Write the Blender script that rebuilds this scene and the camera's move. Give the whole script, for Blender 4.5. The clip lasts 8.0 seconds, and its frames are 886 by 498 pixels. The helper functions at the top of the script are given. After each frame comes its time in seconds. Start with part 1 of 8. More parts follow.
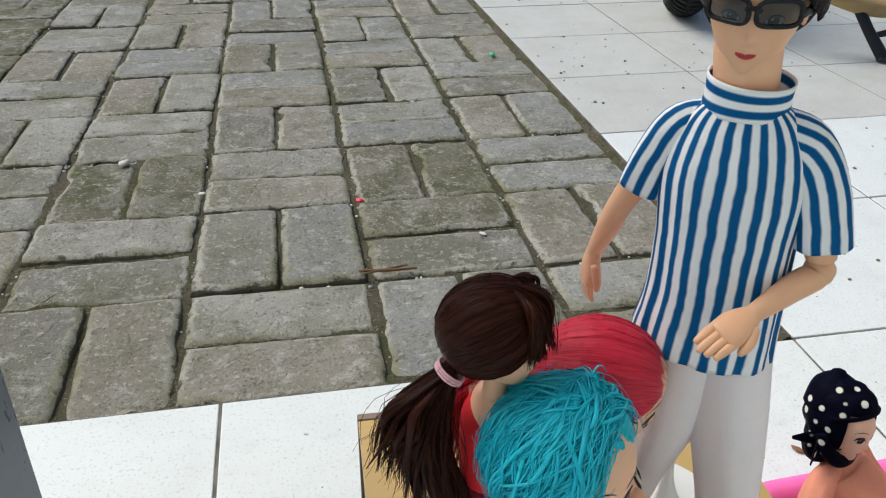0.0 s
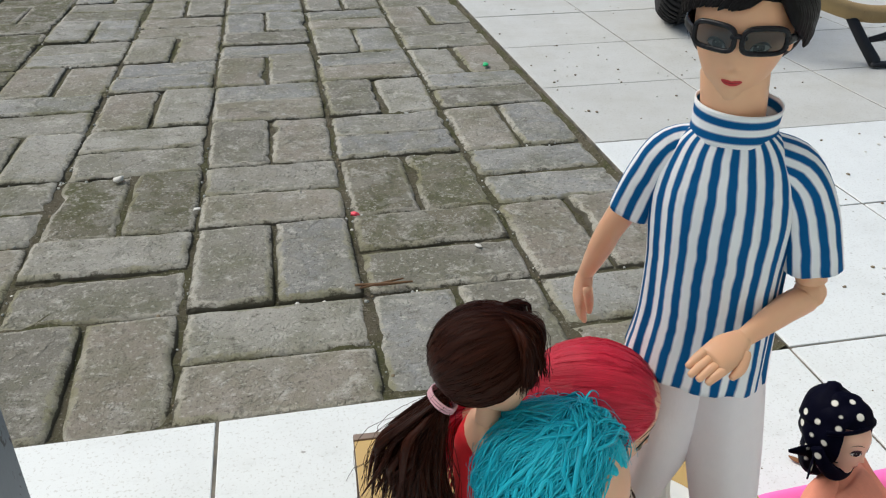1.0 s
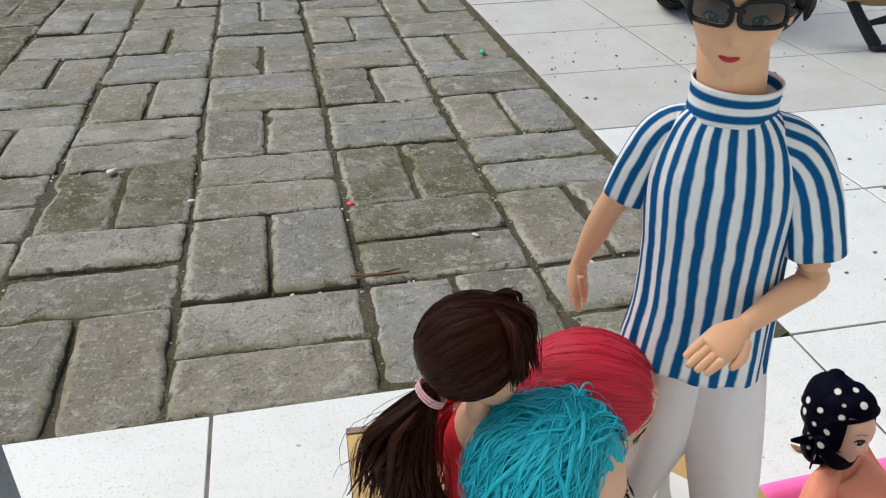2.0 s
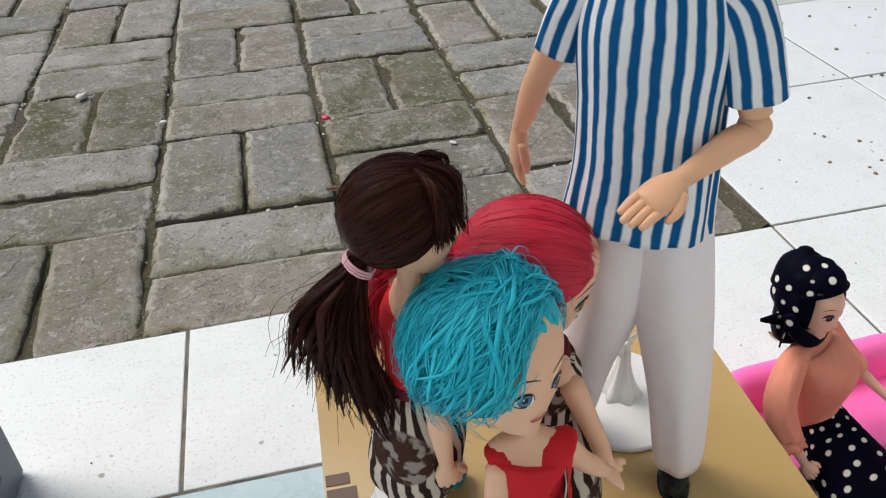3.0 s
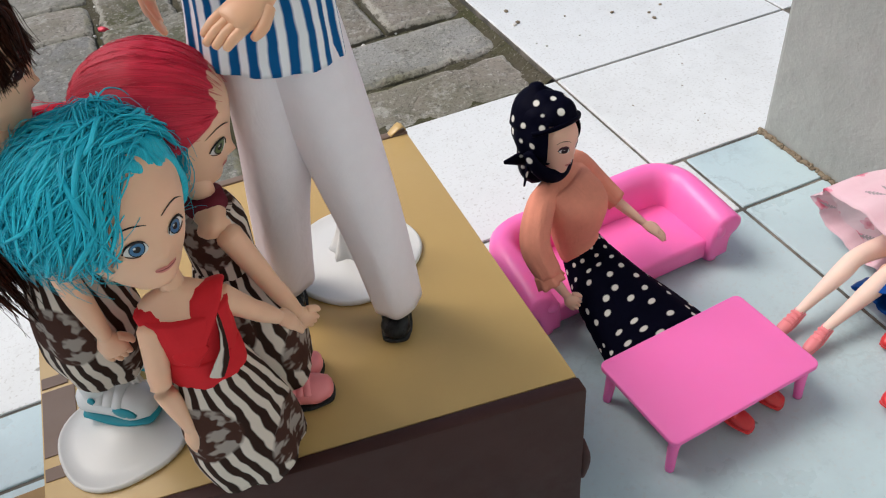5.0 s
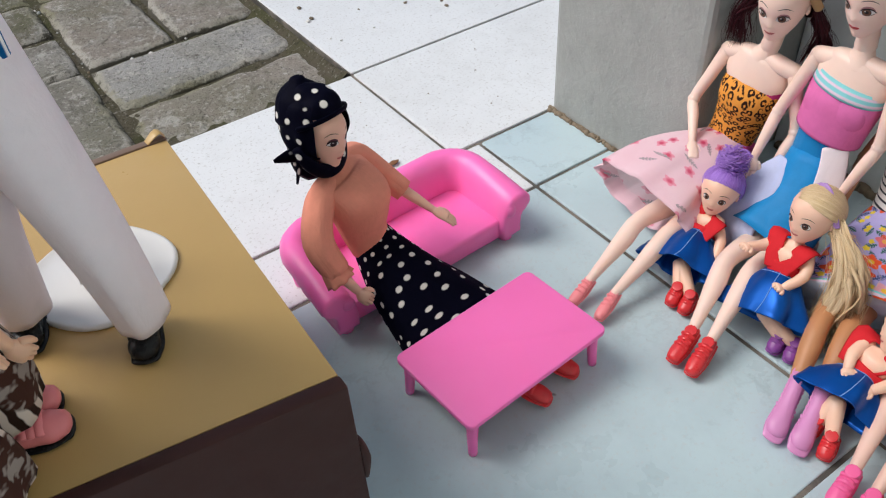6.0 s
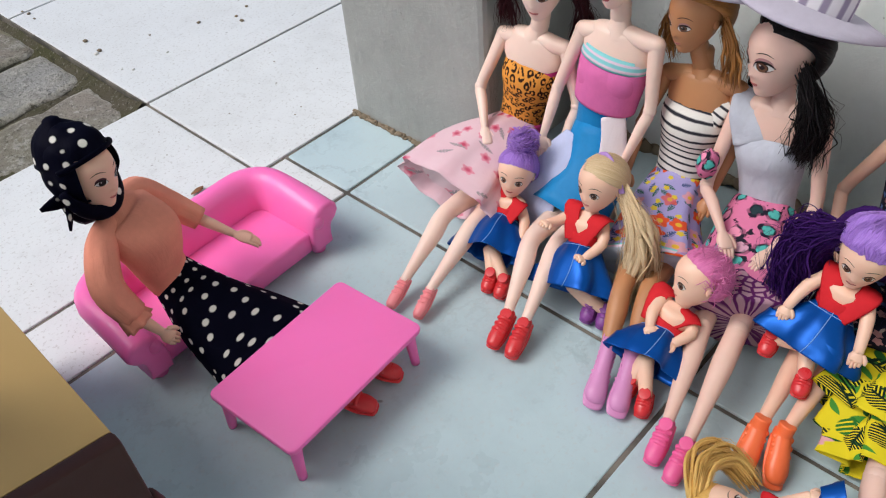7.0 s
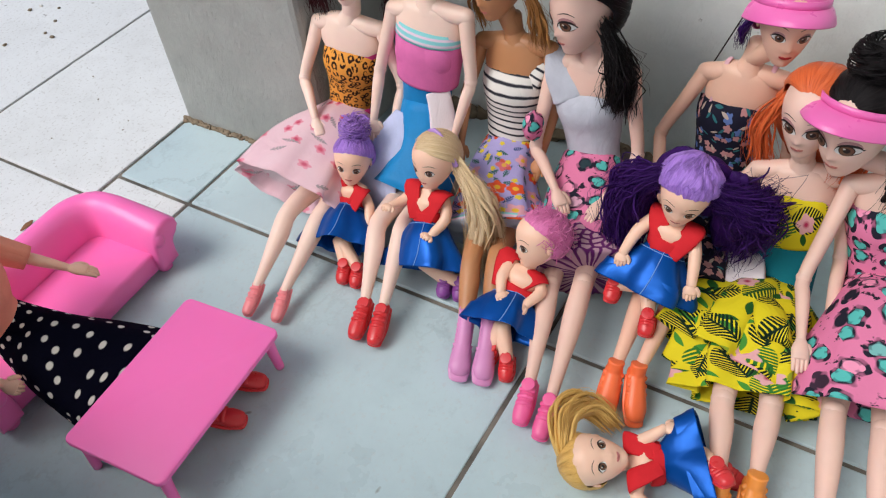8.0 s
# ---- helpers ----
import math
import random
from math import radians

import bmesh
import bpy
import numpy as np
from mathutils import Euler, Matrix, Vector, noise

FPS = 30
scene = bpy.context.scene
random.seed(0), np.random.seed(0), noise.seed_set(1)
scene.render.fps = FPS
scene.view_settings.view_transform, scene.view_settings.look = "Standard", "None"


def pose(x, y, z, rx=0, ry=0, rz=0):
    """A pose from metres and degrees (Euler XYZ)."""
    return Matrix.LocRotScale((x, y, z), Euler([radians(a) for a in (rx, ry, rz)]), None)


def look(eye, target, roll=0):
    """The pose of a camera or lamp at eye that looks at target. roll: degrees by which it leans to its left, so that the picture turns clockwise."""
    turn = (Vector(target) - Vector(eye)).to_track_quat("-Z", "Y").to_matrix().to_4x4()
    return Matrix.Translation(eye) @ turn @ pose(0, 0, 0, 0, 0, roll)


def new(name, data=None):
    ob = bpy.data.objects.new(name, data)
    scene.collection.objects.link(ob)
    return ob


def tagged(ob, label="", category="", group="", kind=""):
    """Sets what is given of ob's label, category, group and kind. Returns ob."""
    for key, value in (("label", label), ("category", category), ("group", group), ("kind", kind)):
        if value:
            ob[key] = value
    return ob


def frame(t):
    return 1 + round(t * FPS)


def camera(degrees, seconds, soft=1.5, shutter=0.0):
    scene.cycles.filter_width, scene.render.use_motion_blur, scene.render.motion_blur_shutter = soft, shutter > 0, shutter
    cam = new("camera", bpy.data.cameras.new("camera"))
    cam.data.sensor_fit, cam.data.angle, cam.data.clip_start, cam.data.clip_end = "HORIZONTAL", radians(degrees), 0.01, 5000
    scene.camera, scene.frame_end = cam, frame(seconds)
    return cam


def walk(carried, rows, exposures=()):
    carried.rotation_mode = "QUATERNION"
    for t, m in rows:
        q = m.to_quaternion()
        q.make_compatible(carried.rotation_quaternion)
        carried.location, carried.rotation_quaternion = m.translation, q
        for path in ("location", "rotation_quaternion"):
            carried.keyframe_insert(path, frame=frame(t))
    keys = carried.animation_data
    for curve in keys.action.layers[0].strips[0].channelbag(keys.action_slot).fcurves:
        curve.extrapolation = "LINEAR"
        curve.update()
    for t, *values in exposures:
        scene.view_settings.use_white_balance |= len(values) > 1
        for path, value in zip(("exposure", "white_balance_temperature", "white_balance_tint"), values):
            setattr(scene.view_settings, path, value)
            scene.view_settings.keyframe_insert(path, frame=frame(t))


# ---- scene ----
cam = camera(56.5, 8.0, 1.15)
PATH = [
    (0, (-0.509, -0.641, 0.519), (-0.179, 1.066, -0.47), 0.6),
    (0.5, (-0.51, -0.642, 0.525), (-0.176, 1.067, -0.459), 0.2),
    (1, (-0.506, -0.638, 0.526), (-0.168, 1.076, -0.449), -0.1),
    (2.3, (-0.494, -0.628, 0.511), (-0.166, 1.061, -0.509), -1.4),
    (2.5, (-0.489, -0.629, 0.503), (-0.17, 1.024, -0.576), -2.0),
    (3, (-0.474, -0.634, 0.493), (-0.165, 0.976, -0.654), -3.4),
    (3.5, (-0.455, -0.642, 0.483), (-0.13, 0.908, -0.739), -5.6),
    (4, (-0.439, -0.649, 0.472), (-0.047, 0.854, -0.788), -5.2),
    (4.2, (-0.428, -0.652, 0.468), (-0.016, 0.834, -0.806), -5.7),
    (5.3, (-0.38, -0.674, 0.454), (0.202, 0.692, -0.885), -5.4),
    (5.5, (-0.372, -0.677, 0.451), (0.27, 0.664, -0.887), -5.0),
    (6, (-0.341, -0.685, 0.442), (0.457, 0.555, -0.909), -3.7),
    (6.5, (-0.319, -0.698, 0.439), (0.599, 0.458, -0.911), -3.3),
    (7, (-0.298, -0.71, 0.436), (0.723, 0.338, -0.927), -4.9),
    (7.5, (-0.283, -0.724, 0.437), (0.827, 0.203, -0.944), -6.8),
    (8, (-0.276, -0.728, 0.44), (0.868, 0.079, -0.988), -6.7),
]
walk(cam, [(t, look(eye, target, roll)) for t, eye, target, roll in PATH],
     ((0, 0.20, 6350, 5), (2.5, 0.22, 6450, 8), (4, 0.18, 6450, 10), (5.5, 0.13, 6300, 11), (7, 0.03, 6200, 11), (8, 0.03, 6250, 11)))

# ---- light ----
world = bpy.data.worlds.new("sky")
scene.world = world
world.use_nodes = True
wn, wl = world.node_tree.nodes, world.node_tree.links
sky = wn.new("ShaderNodeTexSky")
sky.sky_type, sky.sun_disc = "NISHITA", False
sky.sun_elevation, sky.sun_rotation = radians(52), radians(-54)
sky.air_density, sky.dust_density = 1.0, 3.0
wl.new(sky.outputs[0], wn["Background"].inputs[0])
wn["Background"].inputs[1].default_value = 0.098
sun = new("sun", bpy.data.lights.new("sun", "SUN"))
sun.data.energy, sun.data.angle, sun.data.color = 2.4, radians(34), (1.0, 0.955, 0.885)
sun.matrix_world = look((-3.0, 2.2, 4.7), (0, 0, 0))


# ---- materials ----
class Mat:
    """A node material under construction."""

    def __init__(self, name, color=(0.5, 0.5, 0.5), rough=0.5, metal=0.0, spec=0.5):
        self.m = bpy.data.materials.new(name)
        self.m.use_nodes = True
        self.t = self.m.node_tree
        self.b = self.t.nodes["Principled BSDF"]
        self.b.inputs["Base Color"].default_value = (*color, 1)
        self.b.inputs["Roughness"].default_value = rough
        self.b.inputs["Metallic"].default_value = metal
        self.b.inputs["Specular IOR Level"].default_value = spec
        self.color = (*color, 1)
        self.height = None
        self.co = self.node("ShaderNodeTexCoord")

    def node(self, kind):
        return self.t.nodes.new(kind)

    def join(self, a, b):
        self.t.links.new(a, b)

    def put(self, socket, value):
        if hasattr(value, "is_linked"):
            self.join(value, socket)
        elif hasattr(value, "__len__") and len(value) == 3 and socket.type == "RGBA":
            socket.default_value = (*value, 1)
        else:
            socket.default_value = value

    def coords(self, space="Object", scale=(1, 1, 1), rot=(0, 0, 0)):
        n = self.node("ShaderNodeMapping")
        self.join(self.co.outputs[space], n.inputs[0])
        n.inputs["Scale"].default_value = scale
        n.inputs["Rotation"].default_value = [radians(a) for a in rot]
        return n.outputs[0]

    def noise(self, scale, detail=4, rough=0.6, space="Object", stretch=(1, 1, 1), warp=0.0):
        n = self.node("ShaderNodeTexNoise")
        self.join(self.coords(space, stretch), n.inputs["Vector"])
        for k, v in (("Scale", scale), ("Detail", detail), ("Roughness", rough), ("Distortion", warp)):
            n.inputs[k].default_value = v
        return n.outputs["Fac"]

    def cells(self, scale, feature="F1", space="Object", stretch=(1, 1, 1), random_=1.0, out="Distance", dims="3D", rot=(0, 0, 0)):
        n = self.node("ShaderNodeTexVoronoi")
        n.feature, n.voronoi_dimensions = feature, dims
        self.join(self.coords(space, stretch, rot), n.inputs["Vector"])
        n.inputs["Scale"].default_value = scale
        n.inputs["Randomness"].default_value = random_
        return n.outputs[out]

    def step(self, value, lo, hi, a=0.0, b=1.0):
        n = self.node("ShaderNodeMapRange")
        n.clamp = True
        for k, v in ((0, value), (1, lo), (2, hi), (3, a), (4, b)):
            self.put(n.inputs[k], v)
        return n.outputs[0]

    def math(self, op, a, b=0.0):
        n = self.node("ShaderNodeMath")
        n.operation = op
        self.put(n.inputs[0], a)
        self.put(n.inputs[1], b)
        return n.outputs[0]

    def mix(self, fac, a, b, blend="MIX"):
        n = self.node("ShaderNodeMix")
        n.data_type, n.blend_type = "RGBA", blend
        self.put(n.inputs[0], fac)
        self.put(n.inputs[6], a)
        self.put(n.inputs[7], b)
        return n.outputs[2]

    def base(self, value):
        self.put(self.b.inputs["Base Color"], value)
        return self

    def set(self, key, value):
        self.put(self.b.inputs[key], value)
        return self

    def bump(self, value, strength=0.3, distance=0.001):
        n = self.node("ShaderNodeBump")
        n.inputs["Strength"].default_value = strength
        n.inputs["Distance"].default_value = distance
        self.join(value, n.inputs["Height"])
        if self.height is not None:
            self.join(self.height, n.inputs["Normal"])
        self.height = n.outputs[0]
        self.join(self.height, self.b.inputs["Normal"])
        return self


def scaled(c, k):
    return tuple(min(1.0, x * k) for x in c)


def skin(name, color):
    m = Mat(name, color, 0.42)
    m.base(m.mix(m.noise(60, 3), scaled(color, 0.93), scaled(color, 1.06)))
    m.set("Subsurface Weight", 0.12).set("Subsurface Radius", (0.006, 0.003, 0.002)).set("Subsurface Scale", 0.5)
    m.set("Roughness", m.step(m.noise(220, 2), 0.3, 0.7, 0.36, 0.5))
    return m.m


def plastic(name, color, rough=0.35, vary=0.08):
    m = Mat(name, color, rough, spec=0.5 if max(color) > 0.1 else 0.22)
    m.base(m.mix(m.noise(18, 5), scaled(color, 1 - vary), scaled(color, 1 + vary)))
    m.set("Roughness", m.step(m.noise(90, 4), 0.3, 0.7, rough - 0.06, rough + 0.1))
    m.bump(m.noise(500, 2), 0.06, 0.0004)
    return m.m


def cloth(name, color, rough=0.8, weave=1500.0, vary=0.15, wrinkle=0.35):
    m = Mat(name, color, rough, spec=0.12)
    m.base(m.mix(m.noise(90, 6, 0.7), scaled(color, 1 - vary), scaled(color, 1 + vary)))
    m.bump(m.noise(70, 3, 0.5, stretch=(1, 1, 0.5), warp=0.6), wrinkle, 0.003)
    m.bump(m.noise(weave, 1), 0.25, 0.0003)
    return m


def hair(name, color, light, rough=0.34):
    """Fine streaks along the combed direction, each lock with its own tone."""
    m = Mat(name, color, rough, spec=0.26 if max(light) > 0.2 else 0.1)
    r = m.node("ShaderNodeNewGeometry").outputs["Random Per Island"]
    streak = m.noise(1.0, 3, 0.6, space="UV", stretch=(2600, 26, 1))
    fine = m.noise(1.0, 1, 0.5, space="UV", stretch=(7000, 60, 1))
    mixed = m.math("ADD", m.math("MULTIPLY", r, 0.35), m.math("MULTIPLY", m.step(streak, 0.3, 0.7), 0.6))
    c = m.mix(mixed, color, light)
    m.base(m.mix(m.step(fine, 0.55, 0.72, 0, 0.45), c, scaled(color, 0.6)))
    m.set("Roughness", m.step(streak, 0.3, 0.7, rough - 0.08, rough + 0.16))
    m.bump(streak, 0.45, 0.0007)
    m.bump(fine, 0.3, 0.0004)
    return m.m


def stripes(m, space, axis, pitch, share, a, b, warp=0.0, soft=0.04):
    """Bars of colour b on colour a, repeated along one axis of the coordinates."""
    sep = m.node("ShaderNodeSeparateXYZ")
    m.join(m.co.outputs[space], sep.inputs[0])
    v = sep.outputs[axis]
    if warp:
        v = m.math("ADD", v, m.math("MULTIPLY", m.math("SUBTRACT", m.noise(60, 2, space=space), 0.5), warp))
    w = m.math("FRACT", m.math("DIVIDE", v, pitch))
    d = m.math("ABSOLUTE", m.math("SUBTRACT", w, 0.5))
    return m.mix(m.step(d, share / 2 - soft, share / 2 + soft), b, a)


def dots(m, space, scale, r, a, b, random_=0.45, dims="2D", soft=0.03, rot=0):
    return m.mix(m.step(m.cells(scale, space=space, random_=random_, dims=dims, rot=(0, 0, rot)), r - soft, r + soft), b, a)


def motif(m, scale, random_=0.8, shift=0.0):
    """Local coordinates of scattered marks, each turned its own way: x, y and two random numbers."""
    n = m.node("ShaderNodeTexVoronoi")
    n.voronoi_dimensions = "2D"
    n.inputs["Scale"].default_value, n.inputs["Randomness"].default_value = scale, random_
    at = m.node("ShaderNodeVectorMath")
    at.operation = "ADD"
    m.join(m.co.outputs["UV"], at.inputs[0])
    at.inputs[1].default_value = (shift, shift * 0.7, 0)
    m.join(at.outputs[0], n.inputs["Vector"])
    gap = m.node("ShaderNodeVectorMath")
    gap.operation = "SUBTRACT"
    m.join(at.outputs[0], gap.inputs[0])
    m.join(n.outputs["Position"], gap.inputs[1])
    grow = m.node("ShaderNodeVectorMath")
    grow.operation = "SCALE"
    m.join(gap.outputs[0], grow.inputs[0])
    grow.inputs["Scale"].default_value = scale
    col = m.node("ShaderNodeSeparateColor")
    m.join(n.outputs["Color"], col.inputs[0])
    turn = m.node("ShaderNodeVectorRotate")
    turn.rotation_type = "Z_AXIS"
    m.join(grow.outputs[0], turn.inputs["Vector"])
    m.join(m.math("MULTIPLY", col.outputs[2], 6.28), turn.inputs["Angle"])
    xy = m.node("ShaderNodeSeparateXYZ")
    m.join(turn.outputs[0], xy.inputs[0])
    return xy.outputs[0], xy.outputs[1], col.outputs[0], col.outputs[1]


def leaf_shape(m, x, y, l, w, slits=0.0):
    """1 inside a pointed leaf; slits cut it between the veins."""
    ax = m.math("ABSOLUTE", x)
    t = m.math("DIVIDE", y, l)
    edge = m.math("MULTIPLY", m.math("SUBTRACT", 1.0, m.math("MULTIPLY", t, t)), w)
    a = m.step(m.math("SUBTRACT", edge, ax), -0.01, 0.02)
    if slits:
        v = m.math("FRACT", m.math("MULTIPLY", m.math("ADD", y, m.math("MULTIPLY", ax, 0.7)), slits))
        bars = m.math("MAXIMUM", m.step(v, 0.34, 0.44), m.step(ax, 0.02, 0.05, 1, 0))
        a = m.math("MULTIPLY", a, bars)
    return a


def petals(m, x, y, r, count=5.0):
    th = m.math("ARCTAN2", y, x)
    lobe = m.math("ADD", 0.85, m.math("MULTIPLY", m.math("COSINE", m.math("MULTIPLY", th, count)), 0.15))
    d = m.math("SQRT", m.math("ADD", m.math("MULTIPLY", x, x), m.math("MULTIPLY", y, y)))
    return m.step(m.math("SUBTRACT", d, m.math("MULTIPLY", lobe, r)), -0.02, 0.02, 1, 0), d


def heart_shape(m, x, y, s):
    x, y = m.math("DIVIDE", x, s), m.math("DIVIDE", y, s)
    xx, yy = m.math("MULTIPLY", x, x), m.math("MULTIPLY", y, y)
    k = m.math("SUBTRACT", m.math("ADD", xx, yy), 1.0)
    v = m.math("SUBTRACT", m.math("MULTIPLY", m.math("MULTIPLY", k, k), k), m.math("MULTIPLY", xx, m.math("MULTIPLY", yy, y)))
    return m.step(v, -0.08, 0.08, 1, 0)


def some(m, value, lo, hi):
    return m.math("MULTIPLY", m.step(value, lo, lo + 0.01), m.step(value, hi, hi + 0.01, 1, 0))


# stone, tile, wall
brick_mat = Mat("concrete_paver", rough=0.92, spec=0.25)
rnd = brick_mat.node("ShaderNodeObjectInfo").outputs["Random"]
isl = brick_mat.node("ShaderNodeNewGeometry").outputs["Random Per Island"]
tone = brick_mat.math("FRACT", brick_mat.math("ADD", rnd, isl))
bc = brick_mat.mix(tone, (0.185, 0.175, 0.148), (0.375, 0.365, 0.33))
pick = brick_mat.math("FRACT", brick_mat.math("MULTIPLY", tone, 7.3))
bc = brick_mat.mix(brick_mat.step(pick, 0.72, 0.80, 0, 0.6), bc, (0.275, 0.285, 0.295))
bc = brick_mat.mix(brick_mat.step(pick, 0.28, 0.20, 0, 0.7), bc, (0.285, 0.25, 0.21))


def world_noise(m, scale, detail=5, rough=0.65):
    g = m.node("ShaderNodeNewGeometry")
    n = m.node("ShaderNodeTexNoise")
    m.join(g.outputs["Position"], n.inputs["Vector"])
    n.inputs["Scale"].default_value, n.inputs["Detail"].default_value, n.inputs["Roughness"].default_value = scale, detail, rough
    return n.outputs["Fac"]


def paver_finish(m, c, moss, relief):
    """Stains, flaking, worn pale arrises, dark sides, lichen and grit on a concrete paver."""
    flake = m.step(world_noise(m, 19, 5, 0.62), 0.485, 0.525)
    c = m.mix(m.math("MULTIPLY", flake, 0.38), c, m.mix(m.step(world_noise(m, 5, 3), 0.4, 0.6), (0.37, 0.36, 0.33), (0.25, 0.235, 0.19)))
    c = m.mix(m.step(world_noise(m, 7, 5), 0.45, 0.66, 0, moss), c, (0.125, 0.128, 0.070))
    c = m.mix(m.step(world_noise(m, 27, 6, 0.78), 0.54, 0.63, 0, 0.7), c, (0.44, 0.425, 0.385))
    c = m.mix(m.step(world_noise(m, 48, 6, 0.78), 0.34, 0.44, 0.7, 0), c, (0.11, 0.105, 0.085))
    c = m.mix(m.step(world_noise(m, 150, 4), 0.57, 0.66, 0, 0.6), c, (0.50, 0.485, 0.44))
    c = m.mix(m.step(world_noise(m, 260, 3), 0.33, 0.43, 0.7, 0), c, (0.09, 0.085, 0.07))
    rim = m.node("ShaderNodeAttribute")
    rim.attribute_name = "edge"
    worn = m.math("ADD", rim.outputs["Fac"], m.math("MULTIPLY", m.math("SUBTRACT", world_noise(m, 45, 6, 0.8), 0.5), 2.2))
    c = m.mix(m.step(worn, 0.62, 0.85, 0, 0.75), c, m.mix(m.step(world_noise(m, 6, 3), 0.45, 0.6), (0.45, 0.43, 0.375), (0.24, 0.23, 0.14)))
    # near black down the sides, below the chamfer
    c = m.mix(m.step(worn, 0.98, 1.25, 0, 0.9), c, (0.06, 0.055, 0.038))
    m.base(c)
    m.bump(flake, 0.7, 0.0022)
    m.bump(world_noise(m, 30, 6, 0.72), relief, 0.010)
    m.bump(world_noise(m, 200, 5, 0.78), 0.9, 0.0028)
    return m.m


brick_mat = paver_finish(brick_mat, bc, 0.55, 0.55)
mossy = Mat("mossy_concrete_paver", rough=0.95, spec=0.2)
mossy_tone = mossy.mix(mossy.node("ShaderNodeObjectInfo").outputs["Random"], (0.145, 0.135, 0.10), (0.20, 0.185, 0.14))
mossy_tone = mossy.mix(mossy.step(world_noise(mossy, 14, 6, 0.7), 0.46, 0.66), mossy_tone, (0.085, 0.088, 0.038))
brick_moss = paver_finish(mossy, mossy_tone, 0.8, 1.0)
sand = Mat("joint_sand", rough=1.0, spec=0.1)
sc = sand.mix(sand.step(world_noise(sand, 9, 6), 0.4, 0.62), (0.115, 0.102, 0.074), (0.075, 0.078, 0.036))
sc = sand.mix(sand.step(world_noise(sand, 240, 3), 0.58, 0.72), sc, (0.30, 0.28, 0.24))
sand.base(sand.mix(sand.step(world_noise(sand, 160, 3), 0.32, 0.45, 0.8, 0), sc, (0.04, 0.036, 0.025)))
sand.bump(world_noise(sand, 260, 5, 0.75), 1.0, 0.004)
joint_sand = sand.m

soil_mat = Mat("joint_soil", rough=1.0, spec=0.1)
soil_mat.base(soil_mat.mix(soil_mat.step(soil_mat.noise(14, 6), 0.4, 0.65), (0.10, 0.088, 0.062), (0.20, 0.195, 0.11)))
soil_mat.base(soil_mat.mix(soil_mat.step(soil_mat.noise(210, 3), 0.5, 0.7), soil_mat.b.inputs["Base Color"].links[0].from_socket, (0.25, 0.23, 0.2)))
soil_mat.bump(soil_mat.noise(260, 5, 0.7), 0.9, 0.004)
soil_mat = soil_mat.m


def tile_material(name, base, vein, speck, speck_scale, rough, vein_amount):
    m = Mat(name, base, rough, spec=0.5)
    tint = m.mix(m.node("ShaderNodeObjectInfo").outputs["Random"], scaled(base, 0.965), scaled(base, 1.02))
    cloud = m.step(world_noise(m, 7, 6, 0.7), 0.45, 0.75, 0, vein_amount)
    c = m.mix(cloud, tint, vein)
    c = m.mix(m.step(world_noise(m, 55, 6, 0.75), 0.56, 0.75, 0, vein_amount * 0.8), c, scaled(vein, 0.9))
    c = m.mix(m.step(world_noise(m, speck_scale, 3, 0.6), 0.57, 0.68, 0, 0.5), c, speck)
    c = m.mix(m.step(world_noise(m, 60, 2, 0.5), 0.74, 0.77, 0, 0.7), c, (0.16, 0.15, 0.13))
    vein_line = m.math("ABSOLUTE", m.math("SUBTRACT", world_noise(m, 11, 6, 0.62), 0.5))
    vein_line = m.math("MULTIPLY", m.step(vein_line, 0.0, 0.02, 1, 0), m.step(world_noise(m, 4, 2), 0.45, 0.6))
    c = m.mix(m.math("MULTIPLY", vein_line, 0.55 if vein_amount > 0.8 else 0.0), c, scaled(vein, 0.78))
    m.base(c)
    m.set("Roughness", m.step(world_noise(m, 12, 5), 0.3, 0.75, rough - 0.1, rough + 0.2))
    m.bump(world_noise(m, 300, 3), 0.06, 0.0006)
    return m.m


tile_white = tile_material("speckled_white_tile", (0.725, 0.75, 0.755), (0.60, 0.615, 0.61), (0.40, 0.39, 0.36), 330, 0.42, 0.6)
# The same speckled tile, greyer: shade on the far tiles put into colour
tile_shaded = tile_material("shaded_speckled_tile", (0.55, 0.55, 0.53), (0.44, 0.43, 0.39), (0.30, 0.28, 0.24), 260, 0.5, 0.75)
tile_blue = tile_material("veined_bluish_tile", (0.505, 0.635, 0.67), (0.415, 0.525, 0.56), (0.5, 0.56, 0.57), 300, 0.3, 0.85)
grout_mat = Mat("dirty_grout", rough=0.95, spec=0.1)
grout_mat.base(grout_mat.mix(grout_mat.step(grout_mat.noise(25, 5), 0.4, 0.65), (0.10, 0.095, 0.085), (0.24, 0.215, 0.18)))
grout_mat.bump(grout_mat.noise(400, 4), 0.6, 0.001)
grout_mat = grout_mat.m


def plaster(name, base, dark, dirt):
    m = Mat(name, base, 0.85, spec=0.3)
    c = m.mix(m.step(m.noise(5, 6, 0.7), 0.4, 0.7), base, dark)
    c = m.mix(m.step(m.noise(26, 5, 0.7, stretch=(1, 1, 0.5)), 0.6, 0.75, 0, 0.5), c, scaled(dark, 0.85))
    c = m.mix(m.step(m.noise(110, 3, 0.6), 0.7, 0.76, 0, 0.6), c, dirt)
    m.base(c)
    m.bump(m.noise(22, 6, 0.7, stretch=(1, 1, 0.6)), 0.5, 0.006)
    m.bump(m.noise(160, 5, 0.75), 0.5, 0.0022)
    return m.m


